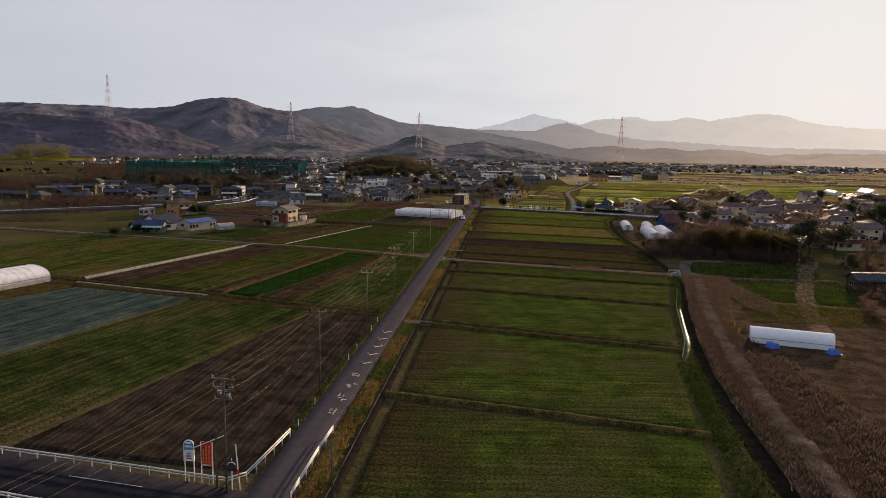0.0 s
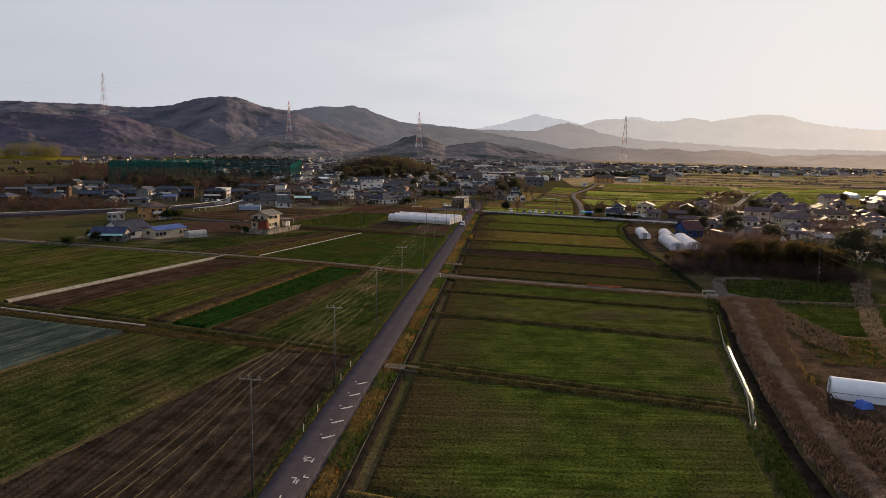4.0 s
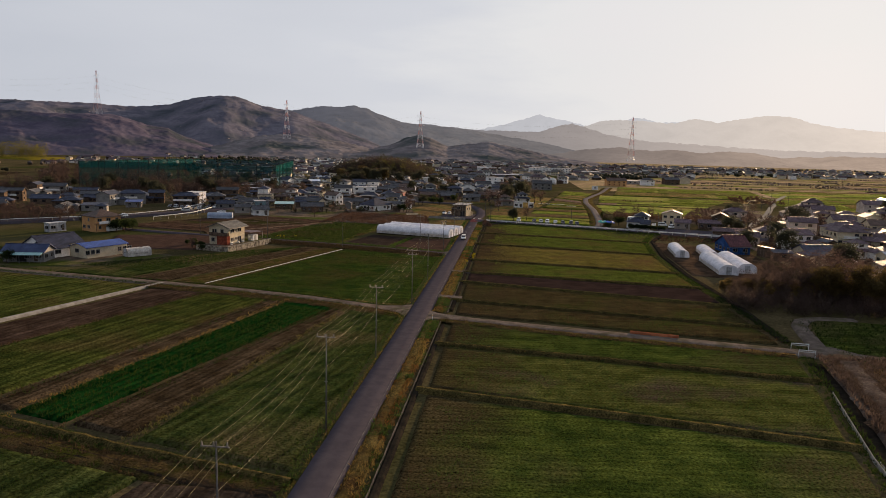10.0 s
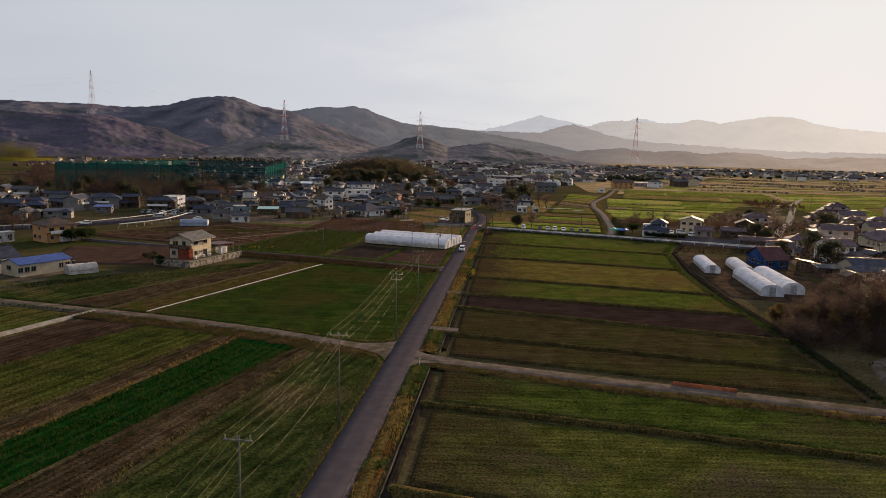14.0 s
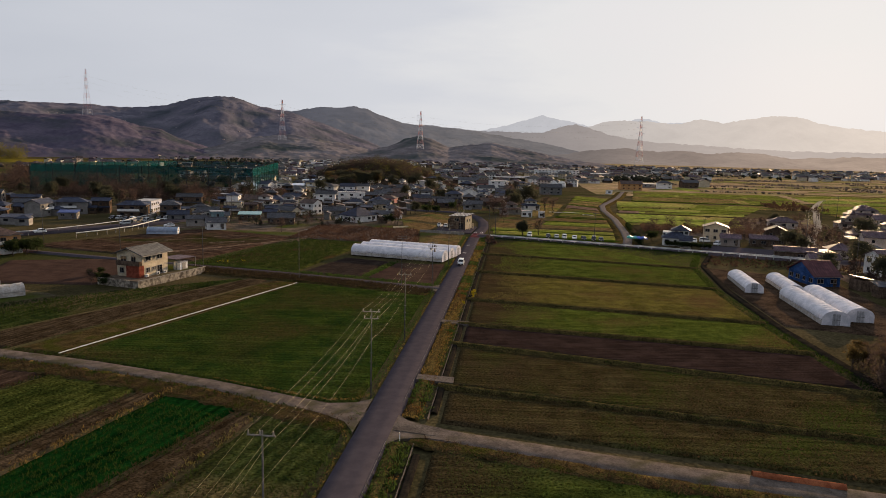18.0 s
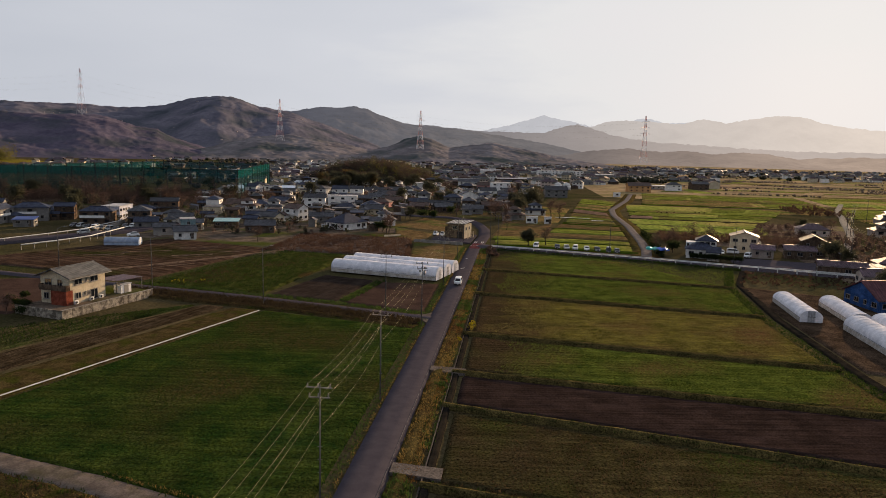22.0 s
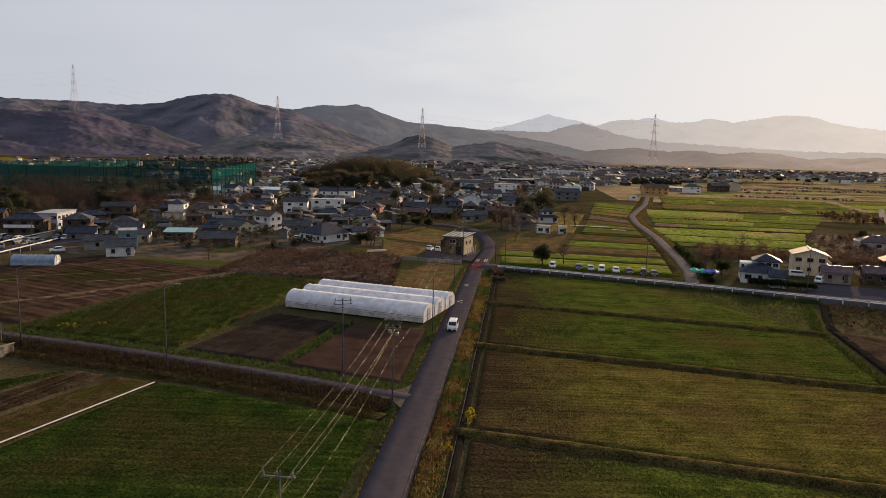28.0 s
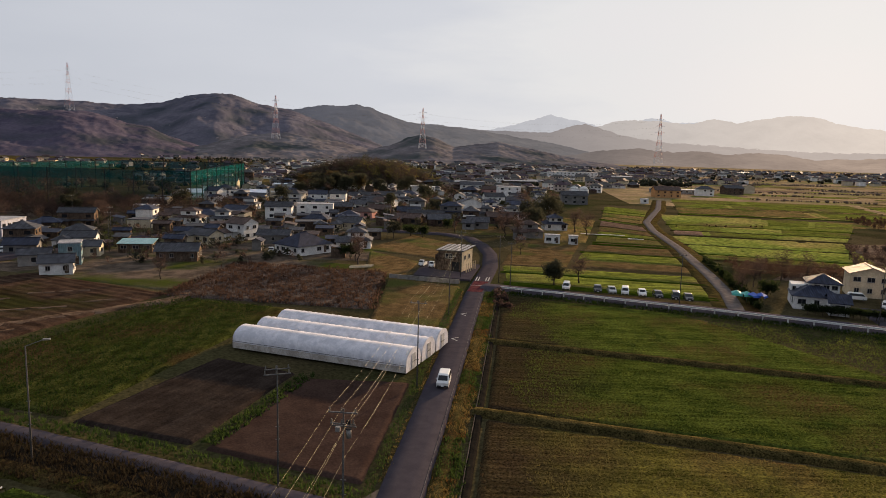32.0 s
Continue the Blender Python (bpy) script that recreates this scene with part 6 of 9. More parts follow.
SHEDS = random.Random(17)
for k in range(70):
    for _ in range(30):
        sx, sy = (SHEDS.uniform(-120, -20), SHEDS.uniform(318, 440)) if k < 44 else (SHEDS.uniform(84, 150), SHEDS.uniform(232, 345))
        if k < 44 and sy < 352 - 0.1 * (sx + 40) * (sx < -40) - (0.35 * (-60 - sx) if sx < -60 else 0):
            continue
        if k < 44 and sx > -33 and sy < 420 or (k >= 44 and sx < 82 + 0.1 * (sy - 230)):
            continue
        if all((sx - q.x) ** 2 + (sy - q.y) ** 2 > 38 for q in SPOTS):
            house(sx, sy, SHEDS.uniform(3.2, 6.0), SHEDS.uniform(2.6, 4.0), SHEDS.choice((8, 16, 98)) + SHEDS.uniform(-8, 8), 1, SHEDS.choice(("gable", "shed", "shed")), SHEDS.choice((WALL_GREY, WALL_BROWN, WALL_BROWN, WALL_BROWN)), SHEDS.choice((TILE_GREY, TILE_BROWN, TILE_BLUE, TILE_GREY, TILE_GREY)), "small lean-to shed beside the houses", category="shed", group="garden sheds", name="shed")
            break
# ---- poles and wires ----
POLE_C = surface("concrete_pole", (0.06375, 0.0615, 0.0585), (0.0975, 0.09375, 0.09), 1.5, 0.85, 0.1, 8, rnd=0.1)
# the golden glint of low sun is put into the cable colour
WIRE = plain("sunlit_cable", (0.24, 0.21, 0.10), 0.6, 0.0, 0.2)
CERAMIC = plain("insulator", (0.12, 0.11, 0.10), 0.6)


def utility_pole(x, y, h=9.8, arms=((0.25, 1.8),), turn=0, label="slim concrete utility pole with a steel crossarm", transformer=False, bracket=False, z=0.0):
    root = base("utility_pole", x, y, z, turn, label, "utility pole", "utility poles", PLAN)
    part("shaft", Build().tube((0, 0, -0.5), (0, 0, h), 0.085, 0.05, 10), POLE_C, root, smooth=True)
    for dz, ln in arms:
        part("crossarm", Build().box(-ln / 2, -0.2, h - dz - 0.035, ln / 2, -0.12, h - dz + 0.035), STEEL, root)
        for k in (-0.46, -0.05, 0.42):
            part("insulator", Build().tube((k * ln, -0.15, h - dz + 0.05), (k * ln, -0.15, h - dz + 0.3), 0.06, 0.04, 6), CERAMIC, root)
    part("step_bolt", shared(("step_bolt",), lambda: Build().box(-0.17, -0.02, 3.0, 0.17, 0.02, 3.04).box(-0.17, -0.02, 4.0, 0.17, 0.02, 4.04).box(-0.17, -0.02, 5.0, 0.17, 0.02, 5.04), STEEL), None, root)
    if bracket:
        part("lamp_arm", Build().tube((0, 0, h), (1.3, 0.3, h + 0.45), 0.035, n=6), STEEL, root)
        part("lamp", Build().box(1.2, 0.2, h + 0.38, 1.75, 0.42, h + 0.5), FRAME, root)
    if transformer:
        tr = part("transformer", Build().tube((0.34, 0, h - 1.9), (0.34, 0, h - 1.35), 0.17, n=12), FRAME, root, smooth=True)
        part("lid", Build().tube((0.34, 0, h - 1.35), (0.34, 0, h - 1.3), 0.19, n=12), DARK, tr)
        part("switch_box", Build().box(-0.5, -0.2, h - 1.5, -0.2, 0.05, h - 1.2), FRAME, root)
        part("switch_box", Build().box(0.25, -0.3, h - 0.9, 0.5, -0.1, h - 0.65), DARK, root)
        part("lower_arm", Build().box(-0.8, 0.1, h - 1.25, 0.8, 0.16, h - 1.18), STEEL, root)
    return root


MAIN = [(-4.0, 50.2), (-2.9, 74), (-2.5, 98.6), (-2.4, 123), (-2.3, 147), (-2.2, 179), (-2.2, 202), (-2.2, 234.6), (-2.2, 267), (-2.2, 301), (-3.2, 333.5)]
for k, (px, py) in enumerate(MAIN):
    if k == 0:
        utility_pole(px, py, 9.9, ((0.2, 2.0), (0.9, 1.8), (1.9, 1.6)), -6, "concrete utility pole with transformer and three crossarms", True)
    elif k in (5, 7):
        utility_pole(px, py, 9.8, ((0.2, 1.9), (0.95, 1.6)), 0, "concrete utility pole with two crossarms", k == 7)
    else:
        utility_pole(px, py, 9.7, ((0.25, 1.8),), 0)
utility_pole(-9.2, 242.0, 9.8, ((0.2, 1.9), (0.6, 2.0)), 25, "concrete utility pole with two crossarms beside a brown plot")
utility_pole(-30.6, 243.4, 9.6, (), 20, "slim bare concrete pole with a lamp bracket", bracket=True)
utility_pole(-54.2, 250.2, 9.6, (), 20, "slim bare concrete pole with a lamp bracket", bracket=True)
utility_pole(-77.8, 258, 9.6, (), 20, "slim bare concrete pole with a lamp bracket", bracket=True)
for px, py in ((-113.5, 281), (-133, 277.6), (-107, 323), (-126, 388), (-90.5, 369), (-95, 358), (-88, 346), (36.8, 315.8), (66.5, 309), (7.2, 321.6), (4.8, 331), (-30, 392), (-12, 412)):
    utility_pole(px, py, 9.4, ((0.3, 1.5),), 15)
utility_pole(82.1, 156.5, 10.6, ((0.3, 2.2), (0.9, 2.0)), -18, "concrete utility pole with a white transformer at the village", True)
utility_pole(80.6, 170, 10.4, ((0.3, 1.8),), -18)
VILLAGE_LINE = [(82.1, 156.5), (88, 195), (90, 235), (92, 275), (95, 311), (109, 345), (124, 375), (139, 406), (160, 440)]
for px, py in VILLAGE_LINE[1:]:
    utility_pole(px, py, 10.0, ((0.3, 1.8),), -15)


def sagging_wire(parent, pts, r=0.017, sag=0.5):
    line_ = [Vector(pts[0])]
    for p, q in zip(pts, pts[1:]):
        p, q = Vector(p), Vector(q)
        for k in range(1, 9):
            t = k / 8
            line_.append(p.lerp(q, t) - Vector((0, 0, 4 * sag * t * (1 - t))))
    return part("wire", Build().sweep(line_, r), WIRE, parent)


line = base("power_line", 0, 0, 0, 0, "six sagging cables strung along the road poles", "power line", k=PLAN)
START = [(-9.5, 26)] + MAIN
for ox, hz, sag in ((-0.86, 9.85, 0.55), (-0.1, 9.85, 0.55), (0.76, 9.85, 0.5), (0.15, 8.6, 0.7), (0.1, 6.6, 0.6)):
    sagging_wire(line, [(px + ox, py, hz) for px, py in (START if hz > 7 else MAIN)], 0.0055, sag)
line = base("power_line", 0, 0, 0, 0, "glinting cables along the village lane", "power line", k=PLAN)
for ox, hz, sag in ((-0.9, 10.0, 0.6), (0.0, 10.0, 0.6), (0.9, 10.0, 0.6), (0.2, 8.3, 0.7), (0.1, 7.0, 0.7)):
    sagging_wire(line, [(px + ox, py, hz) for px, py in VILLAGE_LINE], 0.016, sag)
line = base("power_line", 0, 0, 0, 0, "cables leading from the road into the town", "power line", k=PLAN)
for ox, hz in ((-0.6, 9.6), (0.5, 9.6), (0.0, 8.2)):
    sagging_wire(line, [(-3.2 + ox, 333.5, hz), (4.8 + ox, 331, hz), (7.2, 321.6 + ox, hz), (36.8, 315.8 + ox, hz), (66.5, 309 + ox, hz), (95, 311 + ox, hz)], 0.008, 0.7)

# ---- the crossing at the start: guard rails, signs, mirror ----
cross_road = ribbon("road", [(-320, 58), (-120, 60), (-60, 57.2), (-27, 51.3), (-6, 47.3), (-1, 46.4), (30, 42.4), (60, 36), (120, 22), (320, -30)], 7.6, 0.11, ASPHALT_NEW, "dark asphalt road crossing the farm road", 0.9, 0.04, step=3.0)


def guard_rail(pts, label="low white pipe guard rail at the road's edge", gap=2.0):
    root = base("guard_rail", pts[0][0], pts[0][1], 0.1, 0, label, "guard rail", "guard rails", PLAN)
    o = Vector((pts[0][0], pts[0][1], 0))
    for p, q in zip(pts, pts[1:]):
        p, q = Vector((*p, 0)) - o, Vector((*q, 0)) - o
        part("rail", Build().tube(p + Vector((0, 0, 0.72)), q + Vector((0, 0, 0.72)), 0.07, n=8), RAIL_WHITE, root, smooth=True)
        part("rail", Build().tube(p + Vector((0, 0, 0.48)), q + Vector((0, 0, 0.48)), 0.05, n=8), RAIL_WHITE, root, smooth=True)
        n = max(1, round((q - p).length / gap))
        for k in range(n + 1):
            c = p.lerp(q, k / n)
            part("post", Build().tube(c - Vector((0, 0, 0.4)), c + Vector((0, 0, 0.78)), 0.055, n=8), RAIL_WHITE, root, smooth=True)
    return root


guard_rail([(-30, 54.6), (-19, 53.2), (-6, 51.4), (-4.4, 51.2), (-3.2, 52.4), (-2.4, 61.5)])
guard_rail([(1.5, 49.6), (1.45, 52), (1.4, 58), (1.5, 62.8)])
guard_rail([(-40, 49.6), (-26, 47.6), (-14, 45.6)])
SIGN_BLUE = plain("sign_blue", (0.055, 0.22, 0.42), 0.4)
SIGN_RED = plain("sign_red", (0.45, 0.018, 0.020), 0.45)
SIGN_YELLOW = plain("sign_yellow", (0.72, 0.42, 0.05), 0.5)


def round_sign():
    root = base("sign_board", -7.9, 51.9, 0.25, 4, "white sign board with a rounded blue top", "sign", k=PLAN)
    b = Build()
    n = 12
    top = [(0.45 * math.cos(math.pi * k / n), 2.9 + 0.45 * math.sin(math.pi * k / n)) for k in range(n + 1)]
    outline = [(0.45, 1.5)] + top + [(-0.45, 1.5)]
    b.v = [(x, -0.04, z) for x, z in outline] + [(x, 0.04, z) for x, z in outline]
    m = len(outline)
    b.f = [tuple(range(m)), tuple(range(2 * m - 1, m - 1, -1))] + [(i, m + i, m + (i + 1) % m, (i + 1) % m) for i in range(m)]
    board = part("board", b, WHITE, root)
    c = Build()
    arc = [(0.40 * math.cos(math.pi * k / n), 2.9 + 0.40 * math.sin(math.pi * k / n)) for k in range(n + 1)]
    pts = [(0.40, 2.5)] + arc + [(-0.40, 2.5)]
    c.v = [(x, -0.05, z) for x, z in pts]
    c.f = [tuple(range(len(pts)))]
    part("picture", c, SIGN_BLUE, board, "pale blue panel with white bars")
    for z0, w0 in ((3.05, 0.5), (2.72, 0.6)):
        part("lettering", Build().box(-w0 / 2, -0.062, z0, w0 / 2, -0.054, z0 + 0.14), WHITE, board)
    for z0, w0 in ((2.12, 0.34), (1.9, 0.45), (1.7, 0.45)):
        part("lettering", Build().box(-w0 / 2, -0.05, z0, w0 / 2, -0.042, z0 + 0.09), SIGN_RED if z0 > 2 else DARK, board)
    for s in (-0.38, 0.38):
        part("post", Build().tube((s, 0.06, -0.3), (s, 0.06, 2.9), 0.045, n=8), WHITE, root)


round_sign()


def red_sign():
    root = base("sign_board", -6.3, 51.7, 0.25, -2, "tall red banner sign with yellow lettering bars", "sign", k=PLAN)
    board = part("board", Build().box(-0.42, -0.03, 1.25, 0.42, 0.03, 3.35), SIGN_RED, root)
    for k, s in enumerate((-0.24, 0.0, 0.24)):
        for j in range(5 if k else 4):
            z0 = 1.52 + 0.33 * j
            part("lettering", Build().box(s - 0.07, -0.045, z0, s + 0.07, -0.034, z0 + 0.05).box(s - 0.07, -0.045, z0 + 0.16, s + 0.07, -0.034, z0 + 0.21).box(s - 0.02, -0.045, z0 + 0.06, s + 0.02, -0.034, z0 + 0.15), SIGN_YELLOW, board)
    part("lettering", Build().box(-0.34, -0.045, 1.3, 0.34, -0.034, 1.4), WHITE, board)
    for s in (-0.48, 0.5):
        part("post", Build().tube((s, 0.05, -0.3), (s, 0.05, 3.3), 0.045, n=8), WHITE, root)
    part("brace", Build().tube((-1.2, -0.1, 2.75), (1.5, 0.1, 3.95), 0.04, n=6), WHITE, root)


red_sign()


def mirror():
    root = base("traffic_mirror", -3.7, 50.6, 0.25, 10, "round convex traffic mirror on a thin post", "mirror", k=PLAN)
    part("post", Build().tube((0, 0, -0.3), (0, 0, 2.6), 0.045, n=8), WHITE, root)
    rim = part("rim", Build().tube((0, -0.14, 2.0), (0, -0.04, 2.0), 0.42, n=16), DARK, root)
    part("glass", Build().tube((0, -0.18, 2.0), (0, -0.13, 2.0), 0.33, 0.37, 16), plain("mirror_glass", (0.8, 0.8, 0.82), 0.04, 1.0), rim)
    st = base("stay_wire_guard", -3.2, 51.0, 0.25, 0, "leaning white stay guard with a red band", "post", k=PLAN)
    part("tube", Build().tube((0, 0, -0.3), (-0.35, 0.1, 3.6), 0.05, n=8), WHITE, st)
    part("band", Build().tube((-0.11, 0.03, 0.9), (-0.18, 0.05, 1.5), 0.075, n=8), SIGN_RED, st)
    dp = base("timber_post", -5.1, 50.9, 0.2, 0, "dark weathered timber post", "post", k=PLAN)
    part("shaft", Build().tube((0, 0, -0.3), (0, 0, 4.8), 0.1, 0.08, 8), WALL_BROWN, dp)


mirror()
utility_pole(4.6, 50.4, 5.2, (), 0, "thin dark support pole below the road bank")

# markers and paint on the road
for k, y in enumerate((84.8, 88.5, 92.3, 96.2, 100.0)):
    ch = structure("road_marking", Build().slab([(-0.55, y + 0.55, 0.165), (-0.180, y + 0.35, 0.165), (-0.28, y + 0.45, 0.165), (-0.45, y + 0.7, 0.165)], 0.01).slab([(-0.22, y - 0.25, 0.168), (0.0, y - 0.42, 0.168), (0.95, y + 0.42, 0.164), (0.88, y + 0.66, 0.164), (0.2, y + 0.12, 0.168)], 0.01), LINE, "worn white chevron painted on the asphalt")
for k, y in enumerate((67.6, 72.0, 75.8, 79.4)):
    b = Build()
    r = random.Random(k)
    for j in range(6):
        x0, y0 = r.uniform(-0.6, 0.45), y + r.uniform(-0.9, 0.9)
        dx, dy = (r.uniform(0.25, 0.6), 0.16) if j % 2 else (0.12, r.uniform(0.5, 1.1))
        b.slab([(x0, y0, 0.166), (x0 + dx, y0, 0.166), (x0 + dx, y0 + dy, 0.166), (x0, y0 + dy, 0.166)], 0.01)
    structure("road_marking", b, LINE, "worn white strokes painted on the asphalt")
for y in (286.4, 301.1):
    structure("road_marking", Build().slab([(-0.35, y, 0.170), (0.55, y - 1.0, 0.170), (0.65, y - 0.8, 0.170), (-0.1, y, 0.170)], 0.01).slab([(-0.35, y + 0.01, 0.172), (-0.1, y + 0.01, 0.172), (0.65, y + 0.85, 0.170), (0.55, y + 1.05, 0.170)], 0.01), LINE, "white arrowhead painted on the asphalt")
WORN = surface("worn_line", (0.058, 0.052, 0.058), (0.14, 0.132, 0.13), 1.2, 0.85, 0.1, 8)
RED_PAINT = surface("red_road_paint", (0.060, 0.020, 0.024), (0.095, 0.036, 0.038), 0.8, 0.85, 0.1, 10)
structure("road_marking", Build().slab([(-0.7, 319.2, 0.165), (2.1, 319.2, 0.165), (2.8, 329.6, 0.165), (-0.1, 329.6, 0.165)], 0.01), RED_PAINT, "red painted patch at the crossing")
for k in range(6):
    if k != 2 and k != 3:
        structure("road_marking", Build().slab([(0.05 + 0.5 * k, 330.2, 0.166), (0.25 + 0.5 * k, 330.2, 0.166), (0.4 + 0.5 * k, 334.4, 0.166), (0.2 + 0.5 * k, 334.4, 0.166)], 0.01), LINE, "white crossing bar painted on the asphalt")
structure("road_marking", Build().slab([(-0.6, 325.2, 0.169), (2.4, 325.2, 0.169), (2.4, 325.4, 0.169), (-0.6, 325.4, 0.169)], 0.008), LINE, "thin white line across the red patch")
for side in (1.5,):
    for k in range(30):
        y0 = 52 + 9 * k
        if not 168 < y0 + 4 < 181 and not (side < 0 and 228 < y0 + 4 < 240):
            o0, o1 = -0.6 + 0.0045 * (y0 - 40), -0.6 + 0.0045 * (y0 + 8.6 - 40)
            structure("edge_line", Build().slab([(o0 + side, y0, 0.152), (o0 + side + 0.06, y0, 0.152), (o1 + side + 0.06, y0 + 8.6, 0.152), (o1 + side, y0 + 8.6, 0.152)], 0.01), WORN, "faint worn edge line of the road")
structure("road_marking", Build().slab([(-18, 51.0, 0.180), (-11, 50.0, 0.180), (-11, 50.1, 0.180), (-18, 51.1, 0.180)], 0.01), LINE, "thin white line on the crossing road")
for k, y in enumerate((64, 70, 86, 91, 101, 106, 168.5)):
    dl = base("delineator", -2.35 if y < 160 else 2.7, y, 0.2, 0, "short white roadside marker post", "marker post", "road markers")
    part("shaft", Build().tube((0, 0, -0.2), (0, 0, 0.75), 0.05, n=8), WHITE, dl)
    part("reflector", Build().box(-0.04, -0.065, 0.55, 0.04, -0.05, 0.68), SIGN_YELLOW, dl)

# white kerb and rail of the far lane, bridge rail on the near lane
kerb = base("lane_rail", 5.0, 322.0, 0.35, 0, "low white concrete rail along the far lane", "guard rail", k=PLAN)
KERB = [(5.5, 321.4), (17, 318.6), (31, 314.2), (45, 309.9), (66, 302.8), (90, 296.0)]
for p, q in zip(KERB, KERB[1:]):
    a, b_ = Vector((*p, 0)) - Vector((5, 322, 0)), Vector((*q, 0)) - Vector((5, 322, 0))
    n = max(1, round((b_ - a).length / 4))
    for k in range(n):
        c0, c1 = a.lerp(b_, k / n), a.lerp(b_, (k + 0.97) / n)
        part("beam", Build().tube(c0 + Vector((0, 0, 0.52)), c1 + Vector((0, 0, 0.52)), 0.13, n=6), RAIL_WHITE, kerb)
        part("post", Build().box(c0.x - 0.1, c0.y - 0.1, -0.5, c0.x + 0.1, c0.y + 0.1, 0.6), RAIL_WHITE, kerb)
ribbon("kerb", [(p[0] + 0.25, p[1] + 0.75) for p in KERB], 0.3, 0.60, RAIL_WHITE, "white-painted kerb of the paved far lane", 0.3, 0.0, 0.03, slope=0.05, step=1.5)
guard_rail([(55.7, 162.2), (58.0, 161.9)], "short white bridge rail over the ditch")
guard_rail([(55.4, 158.7), (57.5, 158.4)], "short white bridge rail over the ditch")
ORANGE = surface("orange_netting", (0.20, 0.062, 0.030), (0.30, 0.105, 0.050), 1.5, 0.8, 0.3, 6)
ribbon("netting", [(33.5, 166.4), (40.5, 165.0)], 0.6, 0.24, ORANGE, "heap of orange netting beside the lane", 0.4, 0.12, 0.25, kind="", step=0.5, category="netting")
LIP = [(42.3, 94), (44.9, 103), (48.8, 125), (53.1, 143)]
ribbon("flume", LIP, 0.07, 0.24, CONCRETE, "pale concrete lip of the drainage ditch", 0.5, 0.0, 0.0, slope=0.01, step=1.1)
DITCH_WATER = plain("still_water", (0.03, 0.03, 0.028), 0.12, 0.0, 0.6)
ribbon("water", [(x + 0.46, y) for x, y in LIP[:3]], 0.5, -0.18, DITCH_WATER, "still water lying in the drainage ditch", 0.05, 0.0, 0.0, slope=0.02, step=1.0)
DITCH = surface("wet_ditch", (0.010, 0.009, 0.008), (0.020, 0.017, 0.013), 0.6, 1.0, 0.2, 8, spec=0.0)
ribbon("ditch", [(41.2, 40), (42.8, 73), (44.0, 88), (46.2, 103), (50.0, 125), (54.2, 143), (56.4, 156)], 1.7, -0.20, DITCH, "dark narrow drainage ditch", 0.3, -0.02, 0.05, step=1.0)
ribbon("ditch", [(56.6, 166), (57.0, 194), (55.6, 220), (56.2, 250), (59.5, 282), (66, 300)], 1.2, 0.0, DITCH, "dark narrow drainage ditch", 0.3, -0.02, 0.05, step=1.0)
ribbon("ditch", [(4.3, 48), (4.4, 105)], 0.5, 0.02, DITCH, "dark narrow roadside gutter", 0.3, -0.02, 0.04, step=1.0)
ribbon("ditch", [(4.5, 110), (4.6, 166)], 0.5, 0.02, DITCH, "dark narrow roadside gutter", 0.3, -0.02, 0.04, step=1.0)
ribbon("ditch", [(5.0, 176), (5.2, 316)], 0.5, 0.02, DITCH, "dark narrow roadside gutter", 0.3, -0.02, 0.04, step=1.0)
ribbon("ditch", [(-3.2, 235.2), (-9, 238.0), (-23, 242.4), (-38, 245.4), (-58, 249.2)], 2.4, 0.02, DITCH, "dark ditch below the narrow lane", 0.3, -0.02, 0.15, step=1.0)
for y0 in (107.4, 171.5, 186.6, 213.8):
    structure("culvert", Build().slab([(1.8, y0 - 0.9, 0.12), (6.2, y0 - 1.6, 0.1), (6.2, y0 + 0.4, 0.1), (1.8, y0 + 0.9, 0.12)], 0.35), GRAVEL, "weathered slab bridging the roadside gutter")

# the paved road on the shady side with its pale rail
ribbon("road", [(-260, 190), (-200, 225), (-154, 258), (-123, 296), (-106, 325), (-98, 352), (-84, 392), (-60, 412)], 6.0, 0.5, ASPHALT, "wide paved road behind the fields", 1.2, 0.03, step=6.0)
rail = base("road_rail", -113, 293, 0.5, 0, "long pale steel guard rail beside the wide road", "guard rail", k=PLAN)
RAIL = [(4.4, -5.2), (7.6, 4.3), (9.7, 14.4), (8.5, 25.9), (7.0, 38)]
for p, q in zip(RAIL, RAIL[1:]):
    a, b_ = Vector((*p, 0)), Vector((*q, 0))
    n = max(1, round((b_ - a).length / 4))
    for k in range(n):
        c0, c1 = a.lerp(b_, k / n), a.lerp(b_, (k + 1) / n)
        part("beam", Build().tube(c0 + Vector((0, 0, 0.7)), c1 + Vector((0, 0, 0.7)), 0.17, n=6), RAIL_WHITE, rail)
        part("post", Build().box(c0.x - 0.07, c0.y - 0.07, -0.6, c0.x + 0.07, c0.y + 0.07, 0.75), STEEL, rail)

far_rail = base("road_rail", -123, 288, 0.5, 0, "long pale guard rail on the outer side of the wide road", "guard rail", k=PLAN)
RAIL = [(-60, -66), (-36, -36), (0, 0), (3, 8.6), (6.5, 20.8), (8.8, 34), (7.2, 44), (6.0, 58)]
for p, q in zip(RAIL, RAIL[1:]):
    a, b_ = Vector((*p, 0)), Vector((*q, 0))
    n = max(1, round((b_ - a).length / 6))
    for k in range(n):
        c0, c1 = a.lerp(b_, k / n), a.lerp(b_, (k + 1) / n)
        part("beam", Build().tube(c0 + Vector((0, 0, 0.7)), c1 + Vector((0, 0, 0.7)), 0.15, n=6), RAIL_WHITE, far_rail)
        part("post", Build().box(c0.x - 0.07, c0.y - 0.07, -0.6, c0.x + 0.07, c0.y + 0.07, 0.75), STEEL, far_rail)

